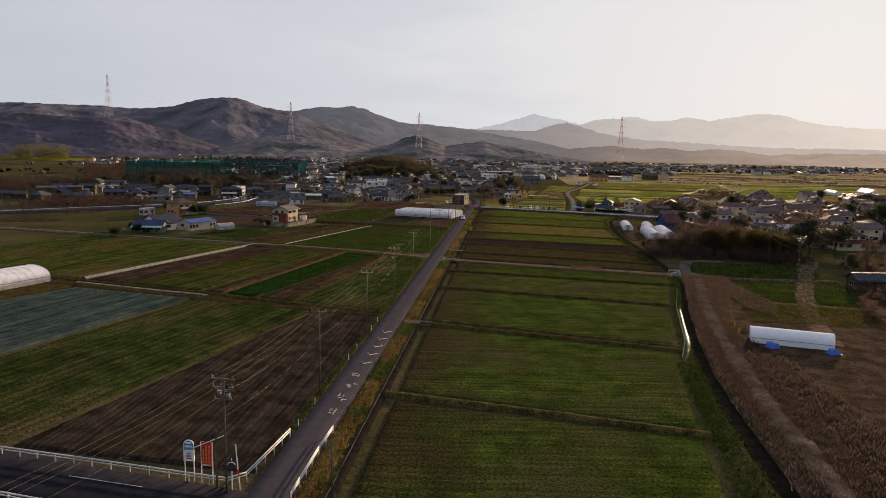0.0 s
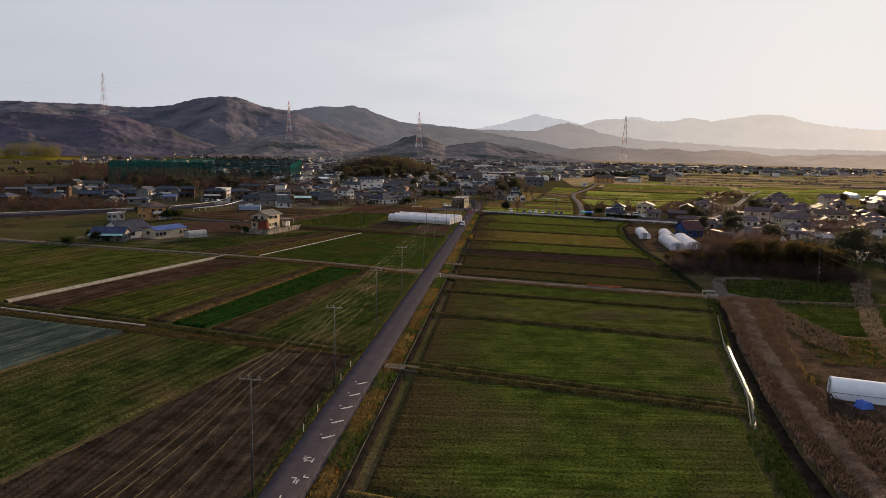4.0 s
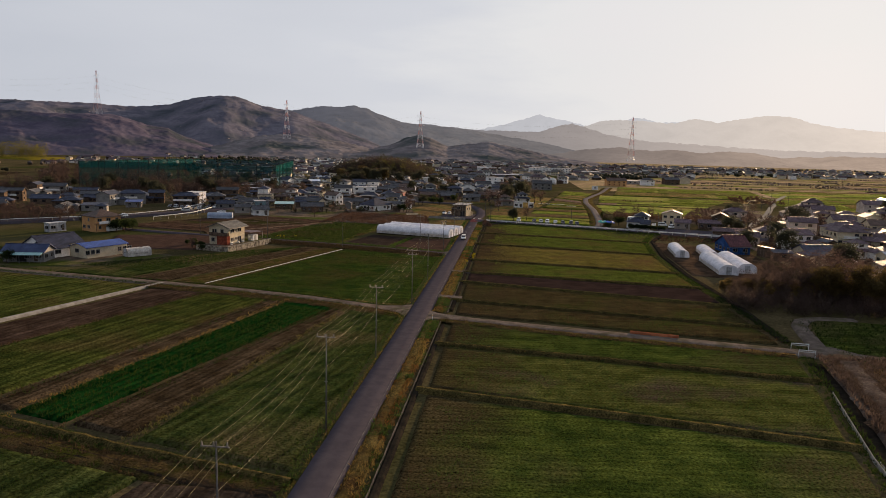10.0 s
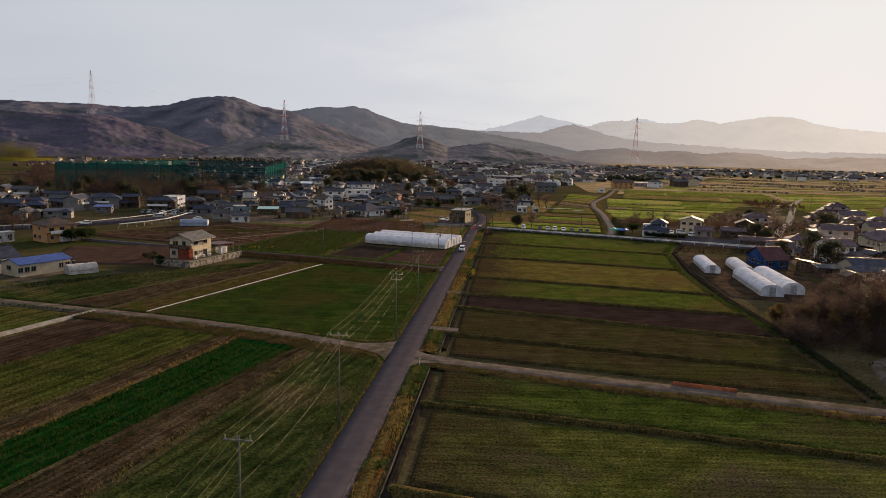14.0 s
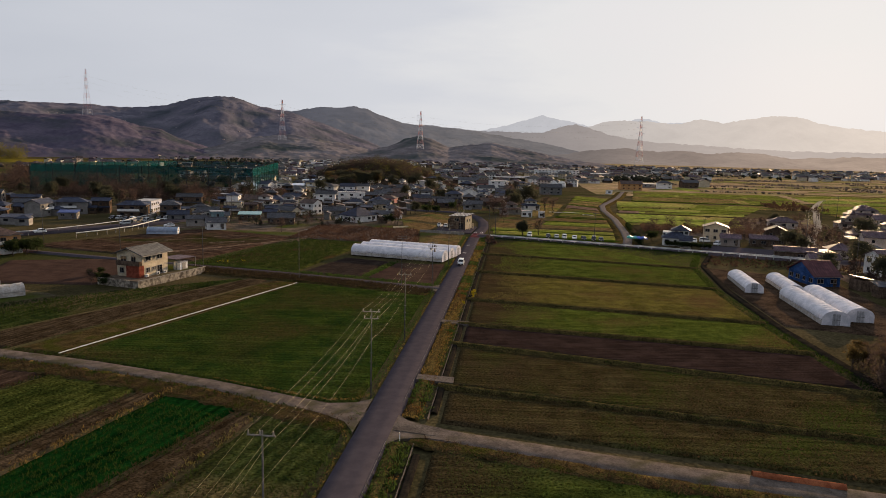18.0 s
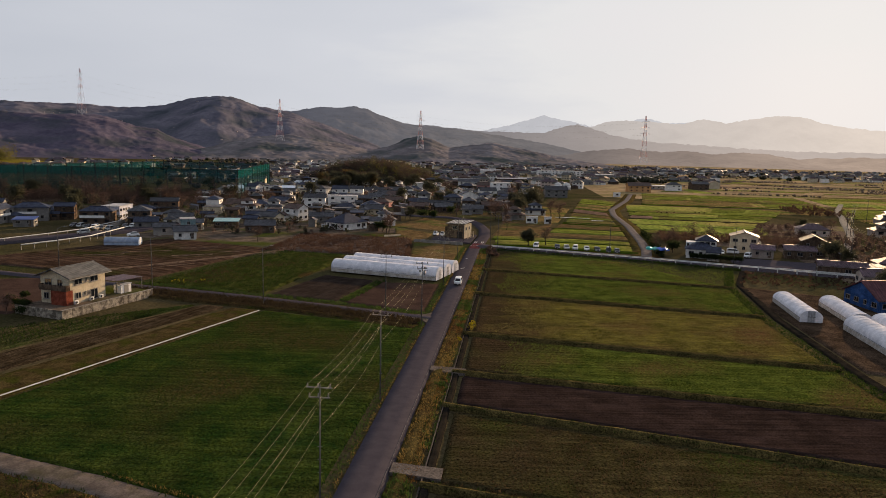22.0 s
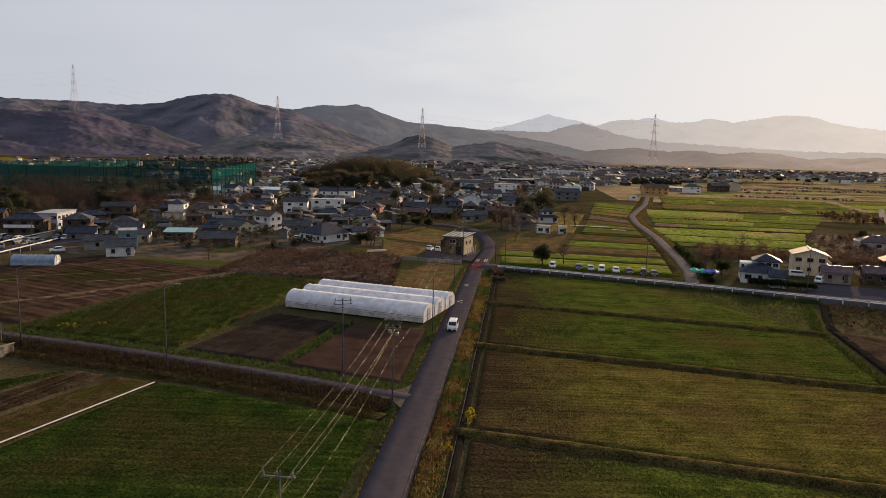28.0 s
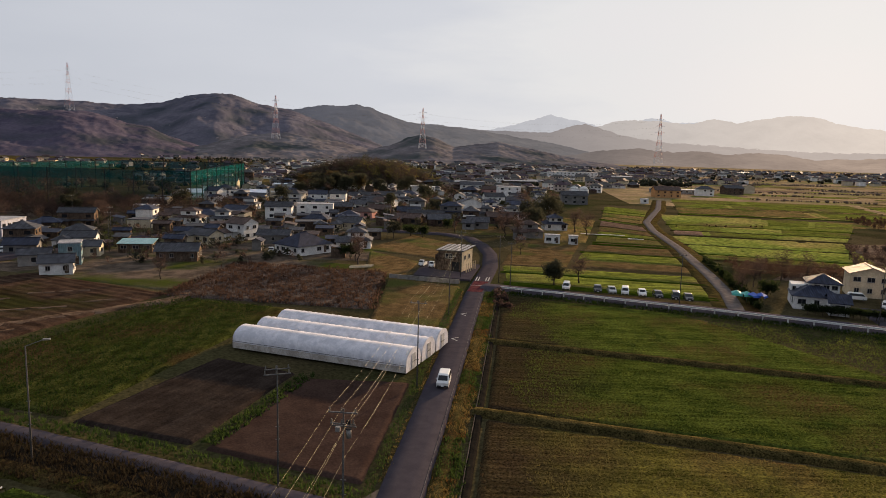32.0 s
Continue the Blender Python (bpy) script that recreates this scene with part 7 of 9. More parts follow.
# ---- polythene tunnels ----
def film_tunnel(x, y, ln, wd, h, turn, label, name="film_tunnel", group="film tunnels", ribs=10, film=None, skirt=None, sag=0.0, door=True, seed=0):
    """A hooped tunnel along its own x axis: film, ribs, end walls with a door."""
    film = film or FILM
    root = base(name, x, y, 0.0, turn, label, "greenhouse", group, PLAN)
    r = random.Random(seed)
    n, m = 14, ribs * 2
    def hoop(t):
        a = math.pi * t
        wall = h * 0.42
        return (-wd / 2 * math.cos(a) * (1 if 0 < t < 1 else 1), wall + (h - wall) * math.sin(a))
    prof = [(-wd / 2, 0.0), (-wd / 2, h * 0.3)] + [hoop(k / n) for k in range(n + 1)] + [(wd / 2, h * 0.3), (wd / 2, 0.0)]
    b = Build()
    for i in range(m + 1):
        xx = -ln / 2 + ln * i / m
        dip = 0.0 if i % 2 == 0 else 0.015 + sag * r.random()
        for yy, zz in prof:
            b.v.append((xx, yy * (1 - 0.02 * dip), zz - dip * max(0.0, zz / h - 0.3)))
    k = len(prof)
    b.f = [(i * k + j, (i + 1) * k + j, (i + 1) * k + j + 1, i * k + j + 1) for i in range(m) for j in range(k - 1)]
    part("film", b, film, root, "milky polythene film", smooth=True)
    for s in (-1, 1):
        e = Build()
        e.v = [(s * (ln / 2 - 0.02), yy, zz) for yy, zz in prof] + [(s * (ln / 2 + 0.03), yy, zz) for yy, zz in prof]
        e.f = [tuple(range(k)), tuple(range(2 * k - 1, k - 1, -1))]
        wall = part("end_wall", e, film, root)
        if door:
            fr = part("door", Build().box(s * (ln / 2 + 0.05) - 0.03, -0.6, 0, s * (ln / 2 + 0.05) + 0.03, 0.6, 1.9), ROOF_WHITE, root)
            part("door_bar", Build().box(s * (ln / 2 + 0.1) - 0.02, -0.6, 0.9, s * (ln / 2 + 0.1) + 0.02, 0.6, 0.98), STEEL, fr)
    for i in range(ribs + 1):
        xx = -ln / 2 + ln * i / ribs
        rb = Build()
        for (y0, z0), (y1, z1) in zip(prof, prof[1:]):
            rb.tube((xx, y0 * 1.004, z0 * 1.006), (xx, y1 * 1.004, z1 * 1.006), 0.018, n=4, caps=False)
        part("rib", rb, film, root)
    for s in (-1, 1):
        part("skirt", Build().box(-ln / 2, s * wd / 2 - 0.04, 0, ln / 2, s * wd / 2 + 0.04, 0.75), skirt or film, root, "grey lower film flap")
        part("rail", Build().tube((-ln / 2, s * (wd / 2 + 0.05), h * 0.36), (ln / 2, s * (wd / 2 + 0.05), h * 0.36), 0.03, n=6), STEEL, root)
    return root


SKIRT = surface("muddy_film", (0.30, 0.27, 0.24), (0.44, 0.41, 0.38), 0.8, 0.5, 0.1, 6)
film_tunnel(-15.4, 276.0, 24.4, 4.4, 2.55, -14, "long milky polythene tunnel beside the road", ribs=26, skirt=SKIRT, seed=1)
film_tunnel(-14.2, 280.7, 24.4, 4.4, 2.55, -14, "long ribbed polythene tunnel beside the road plots", ribs=26, skirt=SKIRT, sag=0.06, seed=2)
film_tunnel(-13.0, 285.4, 24.4, 4.4, 2.55, -14, "long milky polythene tunnel towards the hut", ribs=26, skirt=SKIRT, sag=0.03, seed=3)
film_tunnel(61.6, 257.2, 16.4, 3.5, 2.0, 85, "small white polythene tunnel in a bare yard", ribs=14, skirt=SKIRT, seed=4)
film_tunnel(69.2, 256.0, 15.0, 3.5, 2.0, 85, "small white polythene tunnel with a pink skirt", ribs=10, skirt=SKIRT, seed=5)
film_tunnel(65.9, 234.5, 21.5, 4.3, 2.4, 87, "white polythene tunnel beside its twin", ribs=15, skirt=SKIRT, seed=6)
film_tunnel(71.1, 237.4, 21.0, 4.3, 2.4, 87, "white polythene tunnel beside its twin", ribs=15, skirt=SKIRT, seed=7)
film_tunnel(-80.2, 116.0, 25.0, 9.0, 3.0, 72, "large pale polythene house in the fields", ribs=16, skirt=SKIRT, seed=8)
film_tunnel(-74.2, 216.4, 5.6, 3.2, 2.0, 52, "torn grey polythene tunnel beside the workshop", ribs=5, film=SKIRT, skirt=SKIRT, sag=0.25, seed=9)


film_tunnel(-90.8, 302.4, 8.6, 3.4, 2.0, 14, "low bluish polythene tunnel beside the wide road", ribs=8, film=FILM_BLUE, skirt=FILM_BLUE, seed=12)


def white_store():
    root = film_tunnel(60.4, 104.0, 11.2, 2.8, 2.2, -15, "white sheeted store tunnel on waste ground", "store_tunnel", "", 3, film=SHEET_WHITE, skirt=SHEET_WHITE, seed=10)
    for s, y0, mat_, lab in ((57.0, 101.6, TARP, "crumpled blue tarpaulin over a barrow"), (64.6, 99.6, TARP, "blue tarpaulin folded over boxes")):
        b = Build()
        r = random.Random(int(s))
        n = 7
        for i in range(n):
            for j in range(n):
                e = min(i, j, n - 1 - i, n - 1 - j)
                b.v.append(((i - 3) * 0.3, (j - 3) * 0.24, (0 if e == 0 else 0.55 + r.uniform(-0.15, 0.25))))
        b.f = [(i * n + j, (i + 1) * n + j, (i + 1) * n + j + 1, i * n + j + 1) for i in range(n - 1) for j in range(n - 1)]
        tp = base("tarpaulin", s, y0, 0.05, 20, lab, "tarpaulin", k=PLAN)
        part("sheet", b, mat_, tp)


white_store()
heap = base("tarpaulin_stall", 49.5, 321.5, 0.2, -10, "blue and green tarpaulins over a yard stall", "stall")
for k, (ox, oy, mt) in enumerate(((-1.6, 0.4, TARP_G), (0.4, 0, TARP_G), (1.6, -0.6, TARP), (3.2, -0.2, TARP))):
    b = Build()
    b.v = [(-1.1, -1.0, 1.9), (1.1, -1.0, 1.8), (1.1, 1.0, 1.9), (-1.1, 1.0, 2.0), (0, 0, 2.55), (-1.15, -1.1, 1.5), (1.15, -1.1, 1.4)]
    b.f = [(0, 1, 4), (1, 2, 4), (2, 3, 4), (3, 0, 4), (5, 6, 1, 0)]
    sh = part("sheet", b, mt, heap)
    sh.matrix_basis = pose(ox, oy, 0, 0, 0, 20 * k)
    part("pole", Build().tube((0, 0, 0), (0, 0, 2.5), 0.04, n=6), STEEL, sh)

# ---- vehicles ----
CAR_WHITE = plain("white_car_paint", (0.68, 0.68, 0.68), 0.25, 0.0, 0.6)
CAR_SILVER = plain("silver_car_paint", (0.36, 0.37, 0.38), 0.28, 0.5, 0.6)
CAR_DARK = plain("dark_car_paint", (0.035, 0.038, 0.048), 0.25, 0.2, 0.6)
TYRE = plain("tyre_rubber", (0.018, 0.018, 0.018), 0.85)
LAMP = plain("lamp_glass", (0.55, 0.55, 0.52), 0.15)
TAIL = plain("tail_lamp", (0.30, 0.02, 0.02), 0.25)


def car(name, x, y, turn, paint, kind, label, z=0.14):
    """kind van: a tall one-box; hatch: a lower car; truck: a small flatbed."""
    root = base(name, x, y, z, turn, label, "car" if kind != "truck" else "truck", "parked cars" if x > 10 else "")
    if kind == "van":
        ln, w, prof = 3.9, 1.62, [(-1.95, 0.3), (-1.95, 0.85), (-1.72, 1.05), (-1.05, 1.66), (-0.7, 1.76), (1.55, 1.74), (1.85, 1.6), (1.95, 1.0), (1.95, 0.3)]
        glass = [(-1.62, 1.09), (-1.02, 1.60), (1.6, 1.60), (1.75, 1.09)]
    elif kind == "hatch":
        ln, w, prof = 3.9, 1.64, [(-1.95, 0.3), (-1.95, 0.72), (-1.75, 0.88), (-1.0, 0.98), (-0.35, 1.44), (0.0, 1.5), (1.2, 1.47), (1.7, 1.05), (1.95, 0.9), (1.95, 0.3)]
        glass = [(-0.9, 1.0), (-0.33, 1.40), (1.15, 1.39), (1.6, 1.02)]
    else:
        ln, w, prof = 3.4, 1.46, [(-1.7, 0.35), (-1.7, 0.95), (-1.55, 1.15), (-1.3, 1.72), (-1.1, 1.78), (-0.5, 1.78), (-0.45, 0.7), (1.7, 0.68), (1.7, 0.35)]
        glass = [(-1.5, 1.18), (-1.28, 1.64), (-0.6, 1.64), (-0.58, 1.18)]
    def hull():
        b = Build()
        k = len(prof)
        # four ribs across: the flanks lean in, the edges of nose, roof and tail are rounded off
        cx, cz = 0.0, 0.8
        for s, edge in ((-1, 1), (-1, 0), (1, 0), (1, 1)):
            for px, pz in prof:
                q = 0.955 if edge else 1.0
                b.v.append((cx + (px - cx) * q, s * (w / 2 - 0.13 * max(0.0, (pz - 0.9) / 0.9) - (0.0 if edge else 0.1)), cz + (pz - cz) * (q if pz > 0.5 else 1.0)))
        b.f = [tuple(range(k - 1, -1, -1)), tuple(range(3 * k, 4 * k))] + [(j * k + i, j * k + (i + 1) % k, (j + 1) * k + (i + 1) % k, (j + 1) * k + i) for j in range(3) for i in range(k)]
        return b
    part("body", shared(("car_body", kind, paint.name), hull, paint), None, root)
    def panes():
        b = Build()
        for s in (-1, 1):
            q = [(px, s * (w / 2 + 0.012 - 0.13 * max(0.0, (pz - 0.9) / 0.9)), pz) for px, pz in glass]
            b.quad(*(q if s > 0 else q[::-1]))
        return b
    part("side_window", shared(("car_side", kind), panes, GLASS), None, root)
    (x0, z0), (x1, z1) = (prof[2], prof[3]) if kind != "hatch" else (prof[3], prof[4])
    nx, nz = -(z1 - z0), (x1 - x0)
    nn = math.hypot(nx, nz)
    nx, nz = nx / nn * 0.015, nz / nn * 0.015
    wi = w / 2 - 0.16
    part("windscreen", shared(("car_front", kind), lambda: Build().quad((x0 + nx + (x1 - x0) * 0.08, wi, z0 + nz + (z1 - z0) * 0.08), (x1 + nx - (x1 - x0) * 0.08, wi - 0.05, z1 + nz - (z1 - z0) * 0.08), (x1 + nx - (x1 - x0) * 0.08, -wi + 0.05, z1 + nz - (z1 - z0) * 0.08), (x0 + nx + (x1 - x0) * 0.08, -wi, z0 + nz + (z1 - z0) * 0.08)), GLASS), None, root)
    for s in (-1, 1):
        for wx in (-ln * 0.31, ln * 0.30):
            wh = part("wheel", shared(("tyre",), lambda: Build().tube((0, -0.09, 0), (0, 0.09, 0), 0.29, n=14), TYRE), None, root)
            wh.matrix_basis = pose(wx, s * (w / 2 - 0.1), 0.29)
            part("rim", shared(("rim",), lambda: Build().tube((0, -0.105, 0), (0, 0.105, 0), 0.17, n=10), STEEL), None, wh)
        hl = part("headlight", shared(("headlight",), lambda: Build().box(-0.03, -0.16, -0.08, 0.03, 0.16, 0.08), LAMP), None, root)
        hl.matrix_basis = pose(-ln / 2, s * (w / 2 - 0.24), 0.68)
        tl = part("tail_light", shared(("tail_light",), lambda: Build().box(-0.03, -0.08, -0.16, 0.03, 0.08, 0.16), TAIL), None, root)
        tl.matrix_basis = pose(ln / 2, s * (w / 2 - 0.12), 0.9 if kind != "truck" else 0.55)
        mr = part("mirror", shared(("car_mirror", paint.name), lambda: Build().box(-0.06, -0.1, -0.07, 0.06, 0.1, 0.07), paint), None, root)
        mr.matrix_basis = pose(-ln * 0.22, s * (w / 2 + 0.08), 1.05)
    part("bumper", shared(("bumper", kind), lambda: Build().box(-ln / 2 - 0.05, -w / 2 + 0.08, 0.28, -ln / 2 + 0.05, w / 2 - 0.08, 0.5), DARK), None, root)
    part("number_plate", shared(("plate", kind), lambda: Build().box(-ln / 2 - 0.07, -0.17, 0.36, -ln / 2 - 0.04, 0.17, 0.52), WALL_WHITE), None, root)
    if kind == "truck":
        for s in (-1, 1):
            part("side_board", Build().box(-0.42, s * 0.72 - 0.02, 0.7, 1.7, s * 0.72 + 0.02, 1.0), paint, root)
        part("tail_board", Build().box(1.66, -0.72, 0.7, 1.7, 0.72, 1.0), paint, root)
    return root


car("car", 0.75, 267.6, 90, CAR_WHITE, "van", "white minivan driving along the farm road")
for k, (cx, cy, kind, paint) in enumerate(((17.9, 325.4, "van", CAR_WHITE), (23.7, 324.6, "hatch", CAR_DARK), (26.2, 323.8, "hatch", CAR_SILVER), (28.6, 323.4, "van", CAR_WHITE), (31.6, 322.8, "hatch", CAR_WHITE), (34.3, 322.0, "hatch", CAR_DARK), (37.3, 321.2, "van", CAR_DARK), (39.4, 320.6, "hatch", CAR_DARK))):
    word = {CAR_WHITE: "white", CAR_SILVER: "silver", CAR_DARK: "dark"}[paint]
    car("car", cx, cy, 82 + 5 * (k % 3), paint, kind, "%s %s parked on the verge of the far lane" % (word, "minivan" if kind == "van" else "hatchback"), 0.25)
car("truck", -12.6, 344.6, 80, CAR_WHITE, "truck", "small white flatbed truck parked beside the hut", 0.16)
car("truck", -10.3, 343.4, 86, CAR_WHITE, "truck", "small white flatbed truck parked close to the hut", 0.16)
for k, (cx, cy, tn, paint) in enumerate(((74.2, 322.5, 60, CAR_WHITE), (68.8, 327.4, 75, CAR_WHITE), (72.5, 329.8, 165, CAR_WHITE), (-51.5, 354.8, 110, CAR_SILVER), (-49.2, 357.4, 100, CAR_WHITE), (-97.2, 318.2, 40, CAR_WHITE), (-110.5, 315.5, 60, CAR_SILVER), (-121, 290, 52, CAR_WHITE))):
    car("car", cx, cy, tn, paint, ("van", "hatch")[k % 2], "%s car standing beside a house" % ("white" if paint is CAR_WHITE else "silver"), 0.02 if k < 6 else 0.5)
for k in range(9):
    car("car", -108 - 3.0 * (k % 7), 328 + 9 * (k // 7) + 1.0 * (k % 7), 100, (CAR_DARK, CAR_SILVER, CAR_DARK, CAR_WHITE)[k % 4], ("hatch", "van")[k % 2], "parked car in a rough car park behind the road", 0.0)

# ---- the practice-range net ----
NET = bpy.data.materials.new("green_net")
NET.use_nodes = True
nn_, nl_ = links_of(NET)
netp = nn_["Principled BSDF"]
netp.inputs["Specular IOR Level"].default_value = 0.0
netp.inputs["Base Color"].default_value, netp.inputs["Roughness"].default_value = (0.004, 0.045, 0.046, 1), 1.0
net_geo = nn_.new("ShaderNodeNewGeometry")
net_noise = nn_.new("ShaderNodeTexNoise")
net_noise.inputs["Scale"].default_value, net_noise.inputs["Detail"].default_value = 0.12, 3.0
nl_.new(net_geo.outputs["Position"], net_noise.inputs["Vector"])
net_map = nn_.new("ShaderNodeMapRange")
net_map.inputs[3].default_value, net_map.inputs[4].default_value = 0.24, 0.50
nl_.new(net_noise.outputs[0], net_map.inputs[0])
nl_.new(net_map.outputs[0], netp.inputs["Alpha"])
NET_TOP = plain("green_net_doubled", (0.005, 0.054, 0.055), 1.0, 0.0, 0.0)
NET_TOP.node_tree.nodes["Principled BSDF"].inputs["Alpha"].default_value = 0.72
net = base("range_net", -180, 480, 0.0, 0, "tall green net of a practice range on dark posts", "net", k=PLAN)
SIDES = [(-60, -33), (54, -16), (20, 122), (-46, 100), (-60, -33)]
for (x0, y0), (x1, y1) in zip(SIDES, SIDES[1:]):
    n = max(2, round(math.hypot(x1 - x0, y1 - y0) / 11))
    for k in range(n):
        a0, a1 = k / n, (k + 1) / n
        p0, p1 = (x0 + (x1 - x0) * a0, y0 + (y1 - y0) * a0), (x0 + (x1 - x0) * a1, y0 + (y1 - y0) * a1)
        part("net_panel", Build().quad((*p0, 0), (*p1, 0), (*p1, 10.2), (*p0, 10.2)), NET, net)
        part("net_band", Build().quad((*p0, 10.2), (*p1, 10.2), (*p1, 14.2), (*p0, 14.2)), NET_TOP, net)
        part("post", Build().tube((*p0, -0.5), (*p0, 14.6), 0.22, 0.16, 6), DARK, net)
        part("cable", Build().tube((*p0, 7.0), (*p1, 7.0), 0.06, n=4), DARK, net)
        part("cable", Build().tube((*p0, 14.2), (*p1, 14.2), 0.08, n=4), DARK, net)

# ---- pylons along the ridge ----
PYLON = plain("pylon_steel", (0.78, 0.76, 0.76), 0.5, 0.1)
PYLON_RED = plain("pylon_red", (0.60, 0.33, 0.30), 0.6, 0.0)


def pylon(x, y, z, h, turn=0, red=True, s=1.0):
    root = base("pylon", x, y, z, turn, "tall lattice power pylon in red and white bands", "pylon", "pylons", PLAN)
    levels = [0.0, 0.12, 0.24, 0.36, 0.47, 0.57, 0.66, 0.74, 0.82, 0.90, 1.0]
    half = lambda t: s * (5.6 * (1 - t) ** 1.35 + 0.75)
    for k, (a, b_) in enumerate(zip(levels, levels[1:])):
        b = Build()
        w0, w1, z0, z1 = half(a), half(b_), h * a, h * b_
        c0 = [(-w0, -w0), (w0, -w0), (w0, w0), (-w0, w0)]
        c1 = [(-w1, -w1), (w1, -w1), (w1, w1), (-w1, w1)]
        for i in range(4):
            j = (i + 1) % 4
            b.tube((*c0[i], z0), (*c1[i], z1), 0.21, n=4, caps=False)
            b.tube((*c0[i], z0), (*c1[j], z1), 0.14, n=4, caps=False)
            b.tube((*c0[j], z0), (*c1[i], z1), 0.09, n=4, caps=False)
            b.tube((*c1[i], z1), (*c1[j], z1), 0.09, n=4, caps=False)
        part("lattice_band", b, PYLON_RED if red and k % 2 == 1 else PYLON, root)
    for t, ln in ((0.62, 7.5), (0.75, 7.0), (0.88, 6.2)):
        b = Build()
        for sd in (-1, 1):
            b.tube((0, -half(t), h * t), (0, sd * s * ln, h * t + 0.4), 0.16, n=4).tube((0, 0, h * t + 2.2), (0, sd * s * ln, h * t + 0.4), 0.13, n=4).tube((0, sd * s * ln, h * t + 0.4), (0, sd * s * ln, h * t - 1.6), 0.1, n=4)
        part("crossarm", b, PYLON, root)
    return root


TOWERS = [(-1300, 1420, 90, 78), (-818, 1394, 76, 86), (-431, 1404, 36, 76), (-163, 1389, 26, 69), (230, 1360, 12, 80)]
for k, (tx, ty, tz, th) in enumerate(TOWERS):
    pylon(tx, ty, tz, th, 90 if k != 1 else 80, True, 1.0)
line = base("power_line", 0, 0, 0, 0, "thin high-voltage cables between the pylons", "power line", k=PLAN)
for t, ln in ((0.62, 7.5), (0.75, 7.0), (0.88, 6.2)):
    for sd in (-1, 1):
        sagging_wire(line, [(tx + 0.0, ty + sd * ln, tz + th * t - 1.6) for tx, ty, tz, th in TOWERS], 0.016, 12)
# white round tanks, and silver greenhouses glinting far off in the sun
for k, tx in enumerate((42.5, 48.6)):
    tk = base("storage_tank", tx, 640, 0, 0, "white domed storage tank beside the fields", "tank", "white tanks", PLAN)
    part("drum", Build().tube((0, 0, 0), (0, 0, 3.2), 3.0, n=18), WALL_WHITE, tk, smooth=True)
    part("dome", Build().tube((0, 0, 3.2), (0, 0, 4.6), 3.0, 1.9, 18).tube((0, 0, 4.6), (0, 0, 5.3), 1.9, 0.3, 18), WALL_WHITE, tk, smooth=True)
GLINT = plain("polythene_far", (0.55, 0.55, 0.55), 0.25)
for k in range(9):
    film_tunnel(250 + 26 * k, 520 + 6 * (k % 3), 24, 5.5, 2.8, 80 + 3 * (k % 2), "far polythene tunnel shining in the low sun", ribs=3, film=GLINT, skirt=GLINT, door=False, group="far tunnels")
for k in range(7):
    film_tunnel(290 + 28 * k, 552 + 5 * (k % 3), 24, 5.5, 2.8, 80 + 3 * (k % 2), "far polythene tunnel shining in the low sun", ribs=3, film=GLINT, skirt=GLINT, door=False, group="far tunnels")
lumber = base("timber_stack", -26, 340, 0, 30, "stack of pale sawn planks on the yard", "planks", k=PLAN)
for k in range(9):
    part("plank", Build().box(-2.6 + 0.1 * k, -0.9 + 0.2 * k, 0.05 + 0.12 * (k % 3), 2.4 + 0.15 * k, -0.75 + 0.2 * k, 0.15 + 0.12 * (k % 3)), WALL_CREAM, lumber)
for k in range(4):
    sk = base("film_sheet", 31 + 4.6 * k, 421.5 - (9.0 if k == 3 else 0.3 * k), -0.04, -8, "strip of white film pegged on a far field", "sheet", "film strips", PLAN)
    part("sheet", Build().box(-2.4, -0.35, 0, 2.4, 0.35, 0.12), WHITE, sk)

# ---- trees and undergrowth ----
def leafy(name, a, b, rough=0.8):
    """Leaf colour that changes from leaf to leaf."""
    m = bpy.data.materials.new(name)
    m.use_nodes = True
    n, l = links_of(m)
    p = n["Principled BSDF"]
    p.inputs["Roughness"].default_value = rough
    p.inputs["Specular IOR Level"].default_value = 0.05
    geo = n.new("ShaderNodeNewGeometry")
    big = n.new("ShaderNodeTexNoise")
    big.inputs["Scale"].default_value, big.inputs["Detail"].default_value = 0.35, 3.0
    l.new(geo.outputs["Position"], big.inputs["Vector"])
    add = n.new("ShaderNodeMath")
    add.operation = "MULTIPLY_ADD"
    add.inputs[1].default_value = 0.6
    l.new(geo.outputs["Random Per Island"], add.inputs[0])
    sub = n.new("ShaderNodeMath")
    sub.operation = "MULTIPLY_ADD"
    sub.inputs[1].default_value, sub.inputs[2].default_value = 1.2, -0.4
    l.new(big.outputs[0], sub.inputs[0])
    l.new(sub.outputs[0], add.inputs[2])
    ramp = n.new("ShaderNodeValToRGB")
    ramp.color_ramp.elements[0].color, ramp.color_ramp.elements[1].color = (*a, 1), (*b, 1)
    l.new(add.outputs[0], ramp.inputs[0])
    l.new(ramp.outputs[0], p.inputs["Base Color"])
    tr = n.new("ShaderNodeBsdfTranslucent")
    l.new(ramp.outputs[0], tr.inputs["Color"])
    mix = n.new("ShaderNodeMixShader")
    mix.inputs[0].default_value = 0.5
    l.new(p.outputs[0], mix.inputs[1])
    l.new(tr.outputs[0], mix.inputs[2])
    l.new(mix.outputs[0], n["Material Output"].inputs["Surface"])
    return m


